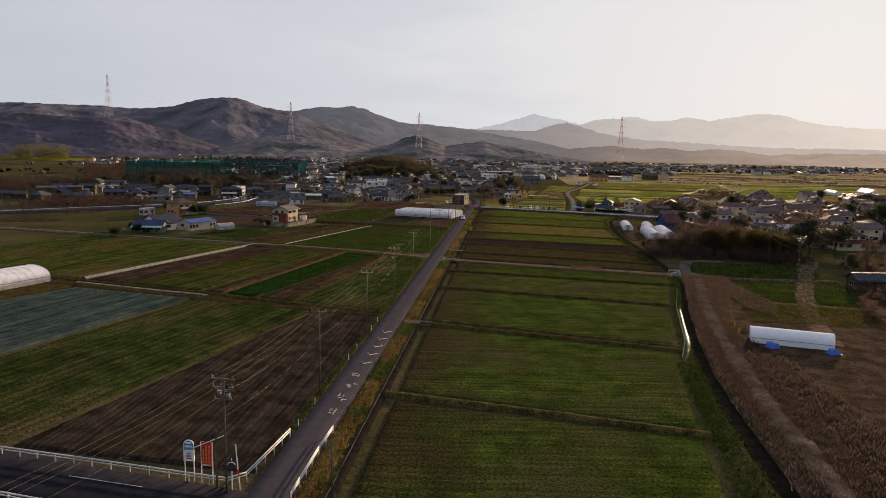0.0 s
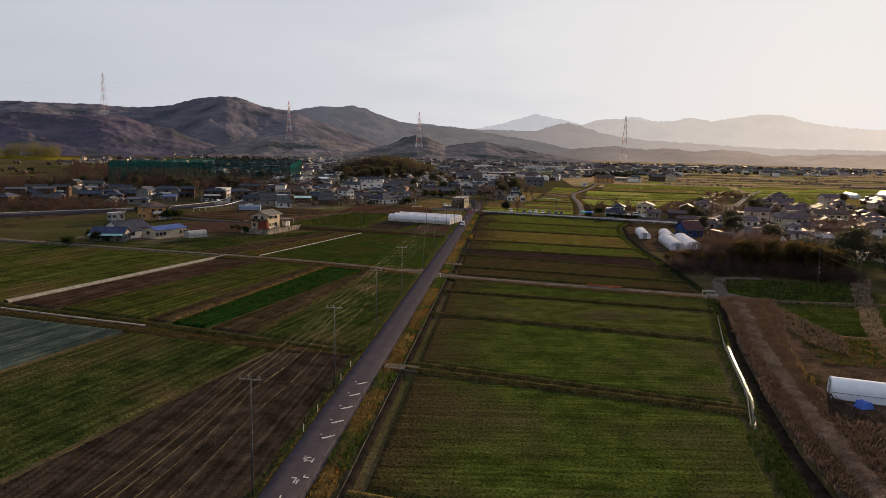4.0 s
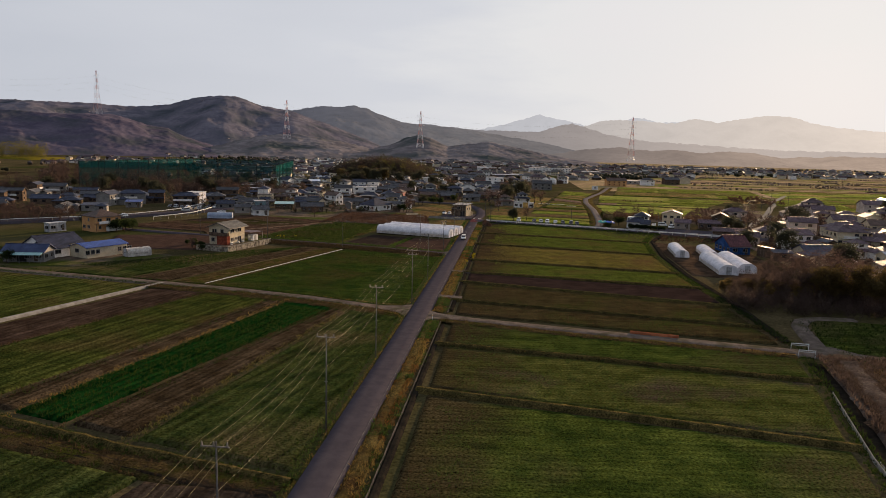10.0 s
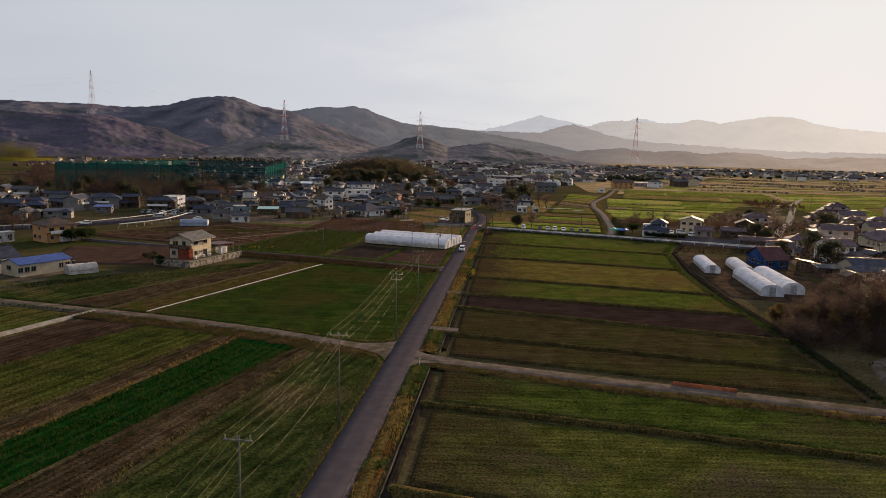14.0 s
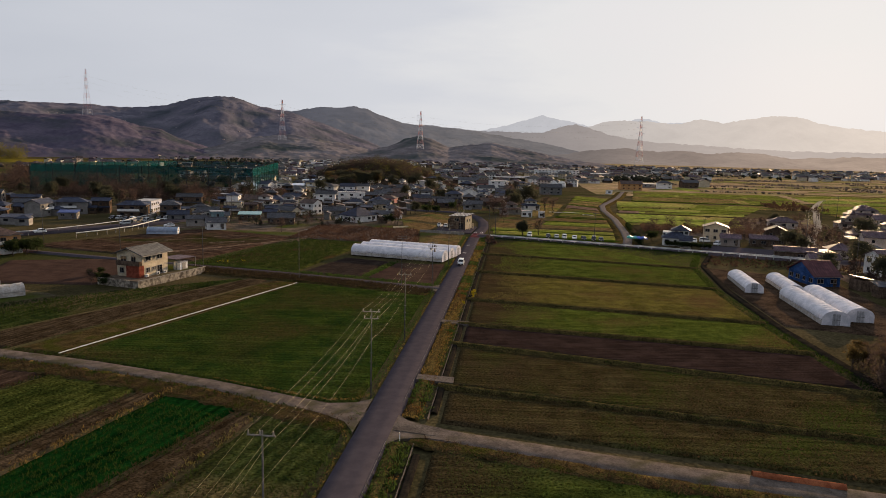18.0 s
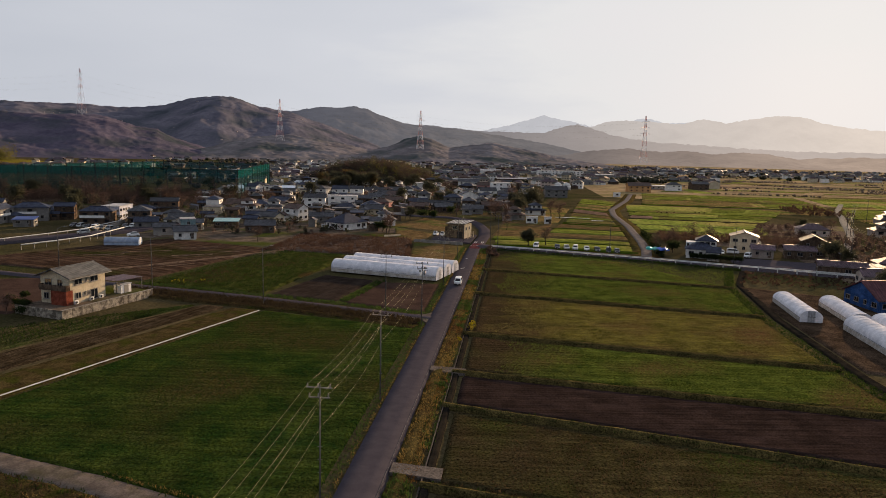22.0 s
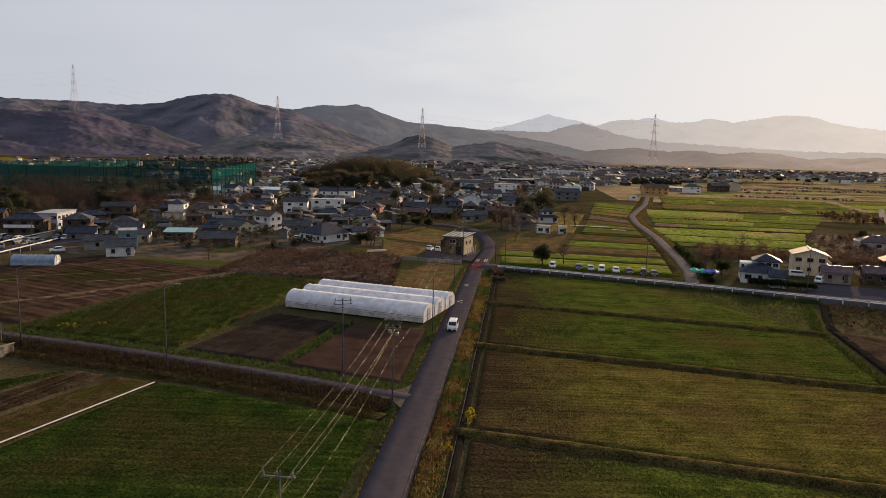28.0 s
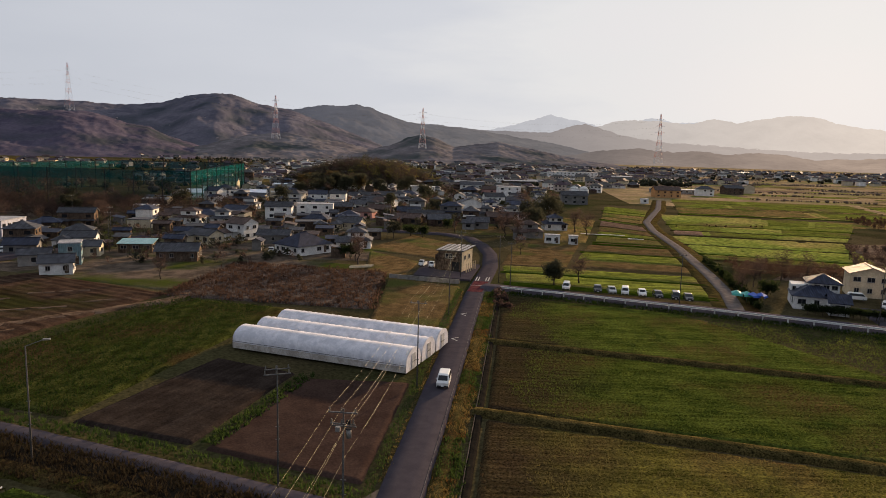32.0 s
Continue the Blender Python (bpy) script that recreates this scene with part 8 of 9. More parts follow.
BARK = surface("bark", (0.045, 0.034, 0.027), (0.080, 0.062, 0.050), 2.0, 0.95, 0.4, 6)
EVERGREEN = leafy("evergreen_leaves", (0.0246, 0.0269, 0.019), (0.0684, 0.0684, 0.0413))
BAMBOO = leafy("bamboo_leaves", (0.034, 0.025, 0.014), (0.125, 0.090, 0.030))
TWIGS = leafy("bare_twigs", (0.0419, 0.0277, 0.0242), (0.112, 0.0739, 0.0612))
DARK_TWIGS = leafy("dark_bare_twigs", (0.026, 0.018, 0.017), (0.066, 0.046, 0.041))
HEDGE = leafy("hedge_leaves", (0.0112, 0.0196, 0.007), (0.0322, 0.0434, 0.014))
BLADE_G = leafy("grass_blades", (0.016, 0.034, 0.008), (0.052, 0.078, 0.018))
BLADE_D = leafy("dry_blades", (0.0697, 0.0456, 0.0162), (0.189, 0.133, 0.0432))
BLADE_RUST = leafy("rusty_blades", (0.058, 0.030, 0.010), (0.150, 0.082, 0.026))
# darker copy of BLADE_G
BLADE_L = leafy("deep_green_blades", (0.0085, 0.0195, 0.0040), (0.0300, 0.0470, 0.0095))
# brighter copy of BLADE_G for far paddies, sunlit haze put into it
BLADE_F = leafy("sunlit_blades", (0.030, 0.045, 0.0085), (0.086, 0.108, 0.022))
BLADE_W = leafy("dark_weed_blades", (0.016, 0.012, 0.0075), (0.044, 0.033, 0.018))
BLADE_B = leafy("dead_blades", (0.023, 0.0155, 0.0095), (0.064, 0.044, 0.025))
BLADE_T = leafy("pale_dry_blades", (0.046, 0.035, 0.030), (0.108, 0.082, 0.068))
BLADE_O = leafy("olive_blades", (0.0474, 0.0451, 0.0154), (0.13, 0.11, 0.0386))
THICKET = leafy("thicket_leaves", (0.040, 0.028, 0.025), (0.082, 0.058, 0.050))
REED_RED = leafy("russet_reeds", (0.036, 0.021, 0.016), (0.080, 0.049, 0.036))
REEDS = leafy("reed_stalks", (0.046, 0.034, 0.029), (0.088, 0.064, 0.053))
RAPE = leafy("rape_flowers", (0.077, 0.0715, 0.0055), (0.286, 0.231, 0.011))


def leaf_cloud(centres, radii, per, size, seed=0, flat=0.8):
    """Loose triangles of leaves round clump centres: vertices and faces."""
    r = np.random.default_rng(seed)
    n = len(centres) * per
    d = r.normal(0, 1, (n, 3))
    d /= np.linalg.norm(d, axis=1)[:, None]
    c = np.repeat(centres, per, 0) + d * (np.repeat(radii, per) * (0.35 + 0.65 * r.random(n) ** 0.5))[:, None] * np.array([1, 1, flat])
    u = r.normal(0, 1, (n, 3))
    u /= np.linalg.norm(u, axis=1)[:, None]
    w = np.cross(u, r.normal(0, 1, (n, 3)))
    w /= np.linalg.norm(w, axis=1)[:, None]
    s = (size * (0.6 + 0.8 * r.random(n)))[:, None]
    v = np.stack([c - u * s * 0.6, c + w * s * 0.45, c + u * s * 0.75], 1).reshape(-1, 3)
    return v, np.arange(n * 3).reshape(-1, 3)


def limbs(h, spread, n, seed, r0=0.18, twigs=0):
    """A tapered trunk with limbs."""
    r = random.Random(seed)
    b, ends = Build(), []
    p = Vector((0, 0, -0.3))
    for k in range(5):
        q = Vector((r.uniform(-0.05, 0.05) * h, r.uniform(-0.05, 0.05) * h, h * 0.72 * (k + 1) / 5))
        b.tube(p, q, r0 * (1 - k / 6), r0 * (1 - (k + 1) / 6), 6, False)
        p = q
        if k >= 1:
            for _ in range(n):
                a, up = r.uniform(0, 6.28), r.uniform(0.25, 0.9)
                e = q + Vector((math.cos(a) * spread * r.uniform(0.5, 1), math.sin(a) * spread * r.uniform(0.5, 1), h * 0.28 * up))
                b.tube(q, e, r0 * 0.35, r0 * 0.1, 4, False)
                ends.append(e)
                for _ in range(twigs):
                    f = q.lerp(e, r.uniform(0.4, 1.0))
                    g_ = f + Vector((r.uniform(-1, 1), r.uniform(-1, 1), r.uniform(0.3, 1.2))) * spread * 0.4
                    b.tube(f, g_, r0 * 0.12, r0 * 0.04, 3, False)
                    ends.append(g_)
    return b, ends


def tree_kind(key, h, spread, crown, leaf, per, seed, label, category="tree", rad=1.0, bare=False):
    root = base("tree", 0, -900, 0, 0, label, category)
    b, ends = limbs(h, spread, 4 if not bare else 5, seed, 0.02 * h + 0.06, 0 if not bare else 5)
    part("trunk", b, BARK, root)
    e = np.array([tuple(q) for q in ends])
    r = np.random.default_rng(seed)
    if bare:
        v, f = leaf_cloud(e, np.full(len(e), rad), per, leaf, seed, 1.0)
    else:
        extra = np.stack([r.normal(0, spread * 0.5, 26), r.normal(0, spread * 0.5, 26), h * (0.5 + 0.45 * r.random(26))], 1)
        e = np.concatenate([e, extra])
        v, f = leaf_cloud(e, rad * (0.6 + 0.6 * r.random(len(e))), per, leaf, seed)
    part("crown", soup("crown", v, f, crown), None, root)
    return root


KINDS = {}
for s in range(3):
    KINDS["green", s] = tree_kind("green", 7.0, 2.4, EVERGREEN, 0.42, 60, 20 + s, "dark evergreen tree with a dense uneven crown", rad=1.3)
    KINDS["bare", s] = tree_kind("bare", 7.0, 2.2, TWIGS, 0.17, 15, 30 + s, "bare brown deciduous tree with fine twigs", rad=0.75, bare=True)
    KINDS["shrub", s] = tree_kind("shrub", 2.6, 1.3, HEDGE, 0.26, 40, 40 + s, "rounded green garden shrub", "shrub", rad=0.75)
    KINDS["bamboo", s] = tree_kind("bamboo", 8.0, 1.7, BAMBOO, 0.34, 56, 50 + s, "feathery clump of bamboo with yellowing tips", "bamboo", rad=1.2)
USED = set()


def plant(kind, x, y, scale=1.0, z=0.0, seed=None):
    r = random.Random(int(x * 31 + y * 17) if seed is None else seed)
    s = r.randrange(3)
    src = KINDS[kind, s]
    m = pose(x * PLAN, y * PLAN, z * PLAN, 0, 0, r.uniform(0, 360)) @ Matrix.Diagonal((PLAN * scale * r.uniform(0.9, 1.15), PLAN * scale * r.uniform(0.9, 1.15), PLAN * scale, 1))
    if (kind, s) not in USED:
        USED.add((kind, s))
        src.matrix_basis = m
        return src
    src_scale = src.scale.copy()
    ob = copy_thing(src, pose(0, 0, 0))
    ob.matrix_basis = m
    return ob


PLANTS = random.Random(3)
# the thicket above the ditch
for k in range(46):
    t = k / 45
    plant("bamboo", 57.5 + 37 * t + PLANTS.uniform(-1, 1), 200 - 8 * t + PLANTS.uniform(-5.0, 4.0), PLANTS.uniform(0.55, 0.95) * (0.5 if t < 0.4 else 1.0))
for x, y, s in ((60, 202, 0.5), (65, 202, 0.55), (70, 201, 0.6), (76, 202, 0.8), (82, 204, 1.0), (86, 206, 1.1), (92, 203, 1.2), (98, 200, 1.3), (104, 204, 1.4), (112, 205, 1.2), (88, 222, 1.2), (104, 226, 1.5), (94, 228, 1.1), (118, 232, 1.5)):
    plant("bare" if x < 90 or y > 215 else "green", x, y, s * (0.85 if x < 100 else 1.0))
for x, y, s in ((63.5, 199, 0.75), (66, 196, 0.8), (68.5, 199, 0.95), (71, 196, 0.95), (73, 200, 1.1), (75.5, 197, 1.1), (78, 201, 1.2), (80, 196, 1.15), (66.5, 205, 0.9), (70.5, 206, 1.1), (75, 207, 1.2), (79.5, 208, 1.2), (62, 203, 0.6), (68, 203, 0.6), (84, 208, 1.0), (74, 203, 0.7), (59, 196, 0.6)):
    plant("bare", x, y, s)
# trees of the village
for k in range(52):
    vx, vy = PLANTS.uniform(84, 230), PLANTS.uniform(215, 440)
    if vx > 84 + 0.1 * (vy - 215) and all((vx - q.x) ** 2 + (vy - q.y) ** 2 > 45 for q in SPOTS):
        plant(PLANTS.choice(("green", "green", "bare")), vx, vy, PLANTS.uniform(0.6, 1.15))
for x, y, k, s in ((92.5, 262, "green", 1.0), (86, 275, "green", 0.75), (150, 258, "green", 1.6), (160, 275, "green", 1.3), (93, 318, "green", 0.8), (107, 178, "bare", 1.0), (112, 166, "bare", 1.1), (100, 170, "green", 0.7), (106, 140, "bare", 1.2), (112, 125, "bare", 1.1), (97, 137, "shrub", 1.4), (99, 128, "shrub", 1.6), (104, 120, "bare", 0.9), (93, 124, "bare", 0.8), (97, 116, "bare", 0.9), (101, 133, "bare", 0.8), (94, 140, "bare", 0.7), (110, 152, "bare", 1.0), (116, 138, "bare", 1.1), (120, 118, "bare", 1.0)):
    plant(k, x, y, s)
# by the far lane, the hut and the town's edge
for x, y, k, s in ((15.6, 330, "green", 0.62), (15.9, 331.2, "green", 0.66), (21, 334, "bare", 0.8), (-27.5, 345, "bare", 0.95), (-29, 349, "bare", 0.8), (-31, 352, "shrub", 1.2), (-33, 353, "shrub", 1.0), (-28, 392, "green", 0.7), (-24, 398, "shrub", 1.2), (-20, 396, "shrub", 1.2), (8, 400, "bare", 1.0), (4, 405, "bare", 0.9), (9, 412, "bare", 1.0),
                   (13, 418, "green", 1.1), (3, 425, "bare", 1.0), (12, 440, "green", 1.2), (27, 425, "bare", 1.1), (30, 418, "bare", 1.0), (17, 452, "green", 1.4), (22, 462, "green", 1.3), (9, 370, "bare", 0.7), (56, 329, "shrub", 1.1), (52, 331, "bare", 0.7), (60, 345, "bare", 0.8), (66, 350, "bare", 0.9), (72, 352, "bare", 0.8), (57, 340, "bare", 0.7),
                   (82, 345, "bare", 0.8), (88, 341, "bare", 0.7), (98, 322, "green", 0.6), (-71, 236, "shrub", 0.5), (-70.5, 238.5, "shrub", 0.5), (-68.5, 233, "bare", 0.35), (-103, 256, "shrub", 1.3), (-102, 259, "shrub", 1.3), (-101.5, 262, "shrub", 1.2), (-95, 200, "shrub", 1.0), (-98, 203, "shrub", 1.1), (-96, 190, "shrub", 1.0), (-117, 262, "green", 0.6), (-60, 318, "bare", 0.6), (-66.5, 229, "bare", 0.4), (-65.2, 231.5, "shrub", 0.6), (-67.5, 233, "shrub", 0.55), (-63.5, 228.3, "shrub", 0.5)):
    plant(k, x, y, s)
for k in range(11):
    plant("shrub", 58.2 + 1.1 * k, 315.6 - 0.28 * k, 0.6)
for k in range(110):
    ty = PLANTS.uniform(330, 640)
    tx = PLANTS.uniform(-0.42 * ty, 15)
    if all((tx - q.x) ** 2 + (ty - q.y) ** 2 > 55 for q in SPOTS) and not (-62 < tx and ty < 400):
        plant(PLANTS.choice(("green", "bare", "bare", "shrub")), tx, ty, PLANTS.uniform(0.6, 1.2))
for k in range(30):
    plant(PLANTS.choice(("bare", "bare", "green")), PLANTS.uniform(-235, -120), PLANTS.uniform(385, 450), PLANTS.uniform(0.7, 1.2))
for k in range(26):
    plant(PLANTS.choice(("bare", "green", "green", "bamboo")), -96 + PLANTS.gauss(0, 15), 575 + PLANTS.gauss(0, 14), PLANTS.uniform(1.0, 1.6))
for ob in KINDS.values():
    if ob.location.y < -800:
        for o in (*ob.children_recursive, ob):
            bpy.data.objects.remove(o)


def thicket(name, places, height, material, label, per=26, leaf=0.5, seed=0, z=0.0, rad=1.0):
    """Undergrowth or far woods: leaf clumps, one mesh."""
    r = np.random.default_rng(seed)
    n = len(places)
    h = height * (0.5 + 0.7 * r.random(n))
    zz = z if np.isscalar(z) else np.asarray(z)
    c = np.concatenate([np.stack([places[:, 0] + r.normal(0, 0.25 * rad, n), places[:, 1] + r.normal(0, 0.25 * rad, n), zz + h * q], 1) for q in (0.35, 0.8)])
    v, f = leaf_cloud(c, np.concatenate([h * 0.5 * rad, h * 0.38 * rad]), per, leaf, seed, 0.9)
    return structure(name, soup(name, v, f, material), None, label, kind="stuff", category="undergrowth")


def strip_line(pts, half, density, seed):
    return np.concatenate([scatter(((a[0] - half, a[1] - half), (a[0] + half, a[1] - half), (b[0] + half, b[1] + half), (b[0] - half, b[1] + half)), density, seed) for a, b in zip(pts, pts[1:])])


def between_houses(poly, density, seed, gap=34.0):
    p = scatter(poly, density, seed)
    q = np.array([tuple(v) for v in SPOTS])
    return p[(((p[:, None] - q[None]) ** 2).sum(-1).min(1) > gap)]


def far_scrub(places, height, material, label, seed=0):
    """Bushes and trees too far off to show leaves."""
    r = np.random.default_rng(seed)
    h = height * (0.35 + 0.8 * r.random(len(places)))
    at = np.column_stack([places, h * 0.3])
    return structure("scrub", crown_lumps("scrub", np.concatenate([at, at + np.column_stack([r.normal(0, 1.2, (len(at), 2)) * h[:, None] * 0.5, h * 0.1])]), np.concatenate([h * 0.6, h * 0.42]), material, seed, 0.9), None, label, kind="stuff", category="undergrowth")


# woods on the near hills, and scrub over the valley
# one scrub in two tones: sunward and shaded sides put into colour
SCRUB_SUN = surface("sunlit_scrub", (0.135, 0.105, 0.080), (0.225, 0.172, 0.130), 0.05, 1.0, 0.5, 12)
SCRUB_DIM = surface("shade_side_scrub", (0.070, 0.056, 0.048), (0.115, 0.092, 0.078), 0.05, 1.0, 0.5, 12)


def crown_lumps(name, centres, radii, material, seed=0, flat=0.5):
    """Far crowns: uneven rounded clumps of twenty faces each, one mesh."""
    r = np.random.default_rng(seed)
    bm = bmesh.new()
    bmesh.ops.create_icosphere(bm, subdivisions=1, radius=1.0)
    ico = np.array([v.co[:] for v in bm.verts])
    tri = np.array([[v.index for v in f.verts] for f in bm.faces])
    bm.free()
    n, k = len(centres), len(ico)
    t = r.random(n) * 2 * math.pi
    c, q = np.cos(t)[:, None], np.sin(t)[:, None]
    x, y, z = ico[None, :, 0], ico[None, :, 1], ico[None, :, 2]
    v = np.stack([x * c - y * q, x * q + y * c, np.broadcast_to(z, (n, k)) * flat], -1)
    v = v * (0.72 + 0.56 * r.random((n, k, 1))) * np.asarray(radii)[:, None, None] + np.asarray(centres)[:, None]
    f = tri[None] + (np.arange(n) * k)[:, None, None]
    me = soup(name, v.reshape(-1, 3), f.reshape(-1, 3), material)
    me.shade_smooth()
    return me


def hill_woods(name, grid, n, mats, seed, size, label):
    r = np.random.default_rng(seed)
    rows, cols = grid.shape[:2]
    i, j = r.random(n) * (rows - 5), r.random(n) * (cols - 2)
    a, b = i.astype(int), j.astype(int)
    fi, fj = (i - a)[:, None], (j - b)[:, None]
    p = grid[a, b] * (1 - fi) * (1 - fj) + grid[a + 1, b] * fi * (1 - fj) + grid[a, b + 1] * (1 - fi) * fj + grid[a + 1, b + 1] * fi * fj
    dark = wobble(p[:, 0], p[:, 1], 160, seed) > 0.14
    for k, m in enumerate(mats):
        q = p[dark == (k == 1)]
        structure(name, crown_lumps(name, q, size * (0.3 + 0.4 * r.random(len(q)) ** 2), m, seed + k), None, label[k], kind="stuff", category="woodland")


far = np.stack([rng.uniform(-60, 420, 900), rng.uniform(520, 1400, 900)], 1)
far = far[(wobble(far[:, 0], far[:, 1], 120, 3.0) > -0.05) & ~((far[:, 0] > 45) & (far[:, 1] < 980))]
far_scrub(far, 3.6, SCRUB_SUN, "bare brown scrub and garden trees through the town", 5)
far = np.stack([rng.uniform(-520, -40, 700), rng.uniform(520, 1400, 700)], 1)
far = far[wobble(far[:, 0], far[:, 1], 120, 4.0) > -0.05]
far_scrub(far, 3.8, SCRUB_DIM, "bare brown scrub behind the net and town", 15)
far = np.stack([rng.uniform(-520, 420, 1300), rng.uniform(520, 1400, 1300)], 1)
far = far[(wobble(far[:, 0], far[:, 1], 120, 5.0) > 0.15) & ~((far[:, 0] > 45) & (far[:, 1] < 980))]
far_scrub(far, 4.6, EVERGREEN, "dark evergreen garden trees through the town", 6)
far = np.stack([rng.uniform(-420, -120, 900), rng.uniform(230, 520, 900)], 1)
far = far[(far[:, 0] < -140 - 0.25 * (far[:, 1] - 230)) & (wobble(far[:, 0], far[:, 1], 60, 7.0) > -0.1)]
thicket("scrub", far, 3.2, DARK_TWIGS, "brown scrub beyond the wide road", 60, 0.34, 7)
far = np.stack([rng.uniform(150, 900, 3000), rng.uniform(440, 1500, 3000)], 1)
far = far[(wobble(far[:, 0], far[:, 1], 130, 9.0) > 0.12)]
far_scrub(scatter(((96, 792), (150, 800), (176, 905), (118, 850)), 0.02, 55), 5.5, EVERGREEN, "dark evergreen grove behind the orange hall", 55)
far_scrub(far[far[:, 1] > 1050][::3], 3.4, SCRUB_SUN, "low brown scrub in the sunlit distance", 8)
thicket("thicket", scatter(((55.5, 186), (96, 181), (98, 204), (80, 206), (58, 203)), 0.5, 21), 2.6, THICKET, "dense dark undergrowth below the bamboo", 110, 0.19, 20)
thicket("reed_bed", scatter(((-52, 305), (-15, 303), (-20, 334), (-52, 338)), 0.20, 1), 0.8, REED_RED, "overgrown bed of brown reeds behind the tunnels", 40, 0.17, 9)
thicket("shrub", scatter(((52.5, 109), (58, 108), (59, 112), (54, 113)), 0.35, 2), 0.7, HEDGE, "low dark green shrubs beside the reed bank", 36, 0.16, 10)
thicket("shrub", strip_line(((64, 149.5), (72, 148.5), (82, 147)), 0.9, 0.5, 3), 0.5, HEDGE, "low green shrubs along a rough plot", 30, 0.18, 16)
tufts("reed_stalks", scatter(((-53, 304), (-14, 302), (-19, 336), (-54, 340)), 3.0, 51), REED_RED, 0.42, 0.3, 5, -0.1, 51, "tall brown reed stalks in an overgrown plot", 0.22)
tufts("reed_stalks", scatter(((42.0, 40), (58, 40), (56, 95), (53.5, 108), (60, 132), (65, 147), (67, 158), (57.4, 158), (55, 143), (51, 125), (47, 103), (45, 88), (43.6, 73)), 6.0, 52), REEDS, 0.38, 0.22, 5, 0.35, 52, "tangled brown reed stalks along the ditch", 0.45)
thicket("undergrowth", scatter(((64, 40), (120, 30), (120, 98), (72, 98), (66, 108), (63, 96)), 0.10, 3), 0.25, REED_RED, "dry weeds on the waste ground", 24, 0.10, 11)
thicket("undergrowth", scatter(((60, 283), (100, 275), (98, 292), (66, 300)), 0.5, 4), 0.45, REED_RED, "brown weeds below the far lane", 34, 0.17, 12)
thicket("undergrowth", scatter(((58, 352), (100, 342), (104, 362), (60, 372)), 0.4, 5), 1.7, REED_RED, "bare brown brambles behind the houses", 60, 0.2, 13)
thicket("scrub", between_houses(((80, 340), (103, 346), (127, 413), (106, 412)), 0.14, 56), 1.6, THICKET, "bare mauve-brown scrub between fields and village", 50, 0.3, 56)
thicket("scrub", scatter(((146, 478), (172, 470), (170, 520), (150, 516)), 0.08, 57), 1.8, REED_RED, "bare brown scrub among the far fields", 50, 0.4, 57)
thicket("scrub", strip_line(((63, 457), (82, 461), (100, 466)), 2.0, 0.2, 58), 0.8, REED_RED, "heap of brown weeds across the far fields", 40, 0.25, 58)
thicket("rape_flowers", scatter(((-58, 257.5), (-50, 256), (-49, 260), (-57, 262)), 0.09, 6), 0.6, RAPE, "patch of yellow rape in flower", 16, 0.2, 14)
thicket("rape_flowers", np.array([(5.3, 233.6), (5.9, 234.2), (5.5, 234.6), (4.2, 226.5)]), 1.0, RAPE, "yellow rape in flower at the road bank", 40, 0.2, 15)
patch("field", ((-680, 880), (-560, 840), (-560, 930), (-680, 970)), RAPE, 1.5, 8.0, 0.4, "far yellow field of rape in flower")

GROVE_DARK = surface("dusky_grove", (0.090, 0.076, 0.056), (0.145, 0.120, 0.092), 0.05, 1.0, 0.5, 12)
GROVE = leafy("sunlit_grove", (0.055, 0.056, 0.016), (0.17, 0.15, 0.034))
BLOSSOM = leafy("pale_blossom", (0.26, 0.23, 0.24), (0.46, 0.41, 0.42))
thicket("grove", scatter(((-640, 868), (-585, 905), (-600, 930), (-660, 890)), 0.03, 90), 17.0, GROVE, "yellow-green bamboo grove at the foot of the hill", 60, 1.2, 90, z=1.0)
hill_woods("blossom_trees", TALL_HILL, 60, (BLOSSOM, BLOSSOM), 9, 8.0, ("pale cherry trees in flower on the wooded hill", "pale cherry trees in flower on the wooded hill"))
thicket("scrub", scatter(((-400, 650), (-320, 690), (-190, 455), (-262, 440)), 0.010, 91), 7.5, DARK_TWIGS, "bare brown woodland before the foothill", 60, 0.8, 91)

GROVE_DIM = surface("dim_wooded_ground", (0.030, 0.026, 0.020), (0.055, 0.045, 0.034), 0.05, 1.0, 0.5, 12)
mound = scatter(((-150, 640), (-110, 600), (-70, 618), (-52, 660), (-66, 710), (-120, 720)), 0.16, 92)
rise = 11.0 * np.clip(1 - ((mound[:, 0] + 98) / 46) ** 2 - ((mound[:, 1] - 664) / 56) ** 2, 0, 1)
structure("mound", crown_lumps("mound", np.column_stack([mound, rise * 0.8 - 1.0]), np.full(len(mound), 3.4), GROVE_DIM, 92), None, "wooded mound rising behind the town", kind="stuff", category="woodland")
thicket("grove", mound[::2], 7.0, DARK_TWIGS, "bare brown trees on the mound behind the town", 60, 0.6, 93, z=rise[::2])
side = mound[:, 0] > -100
thicket("grove", mound[side][::9], 7.5, GROVE, "yellow-green bamboo on the mound behind the town", 60, 0.6, 95, z=rise[side][::9])
thicket("grove", mound[1::5], 8.5, EVERGREEN, "dark evergreen trees on the mound behind the town", 60, 0.6, 94, z=rise[1::5])


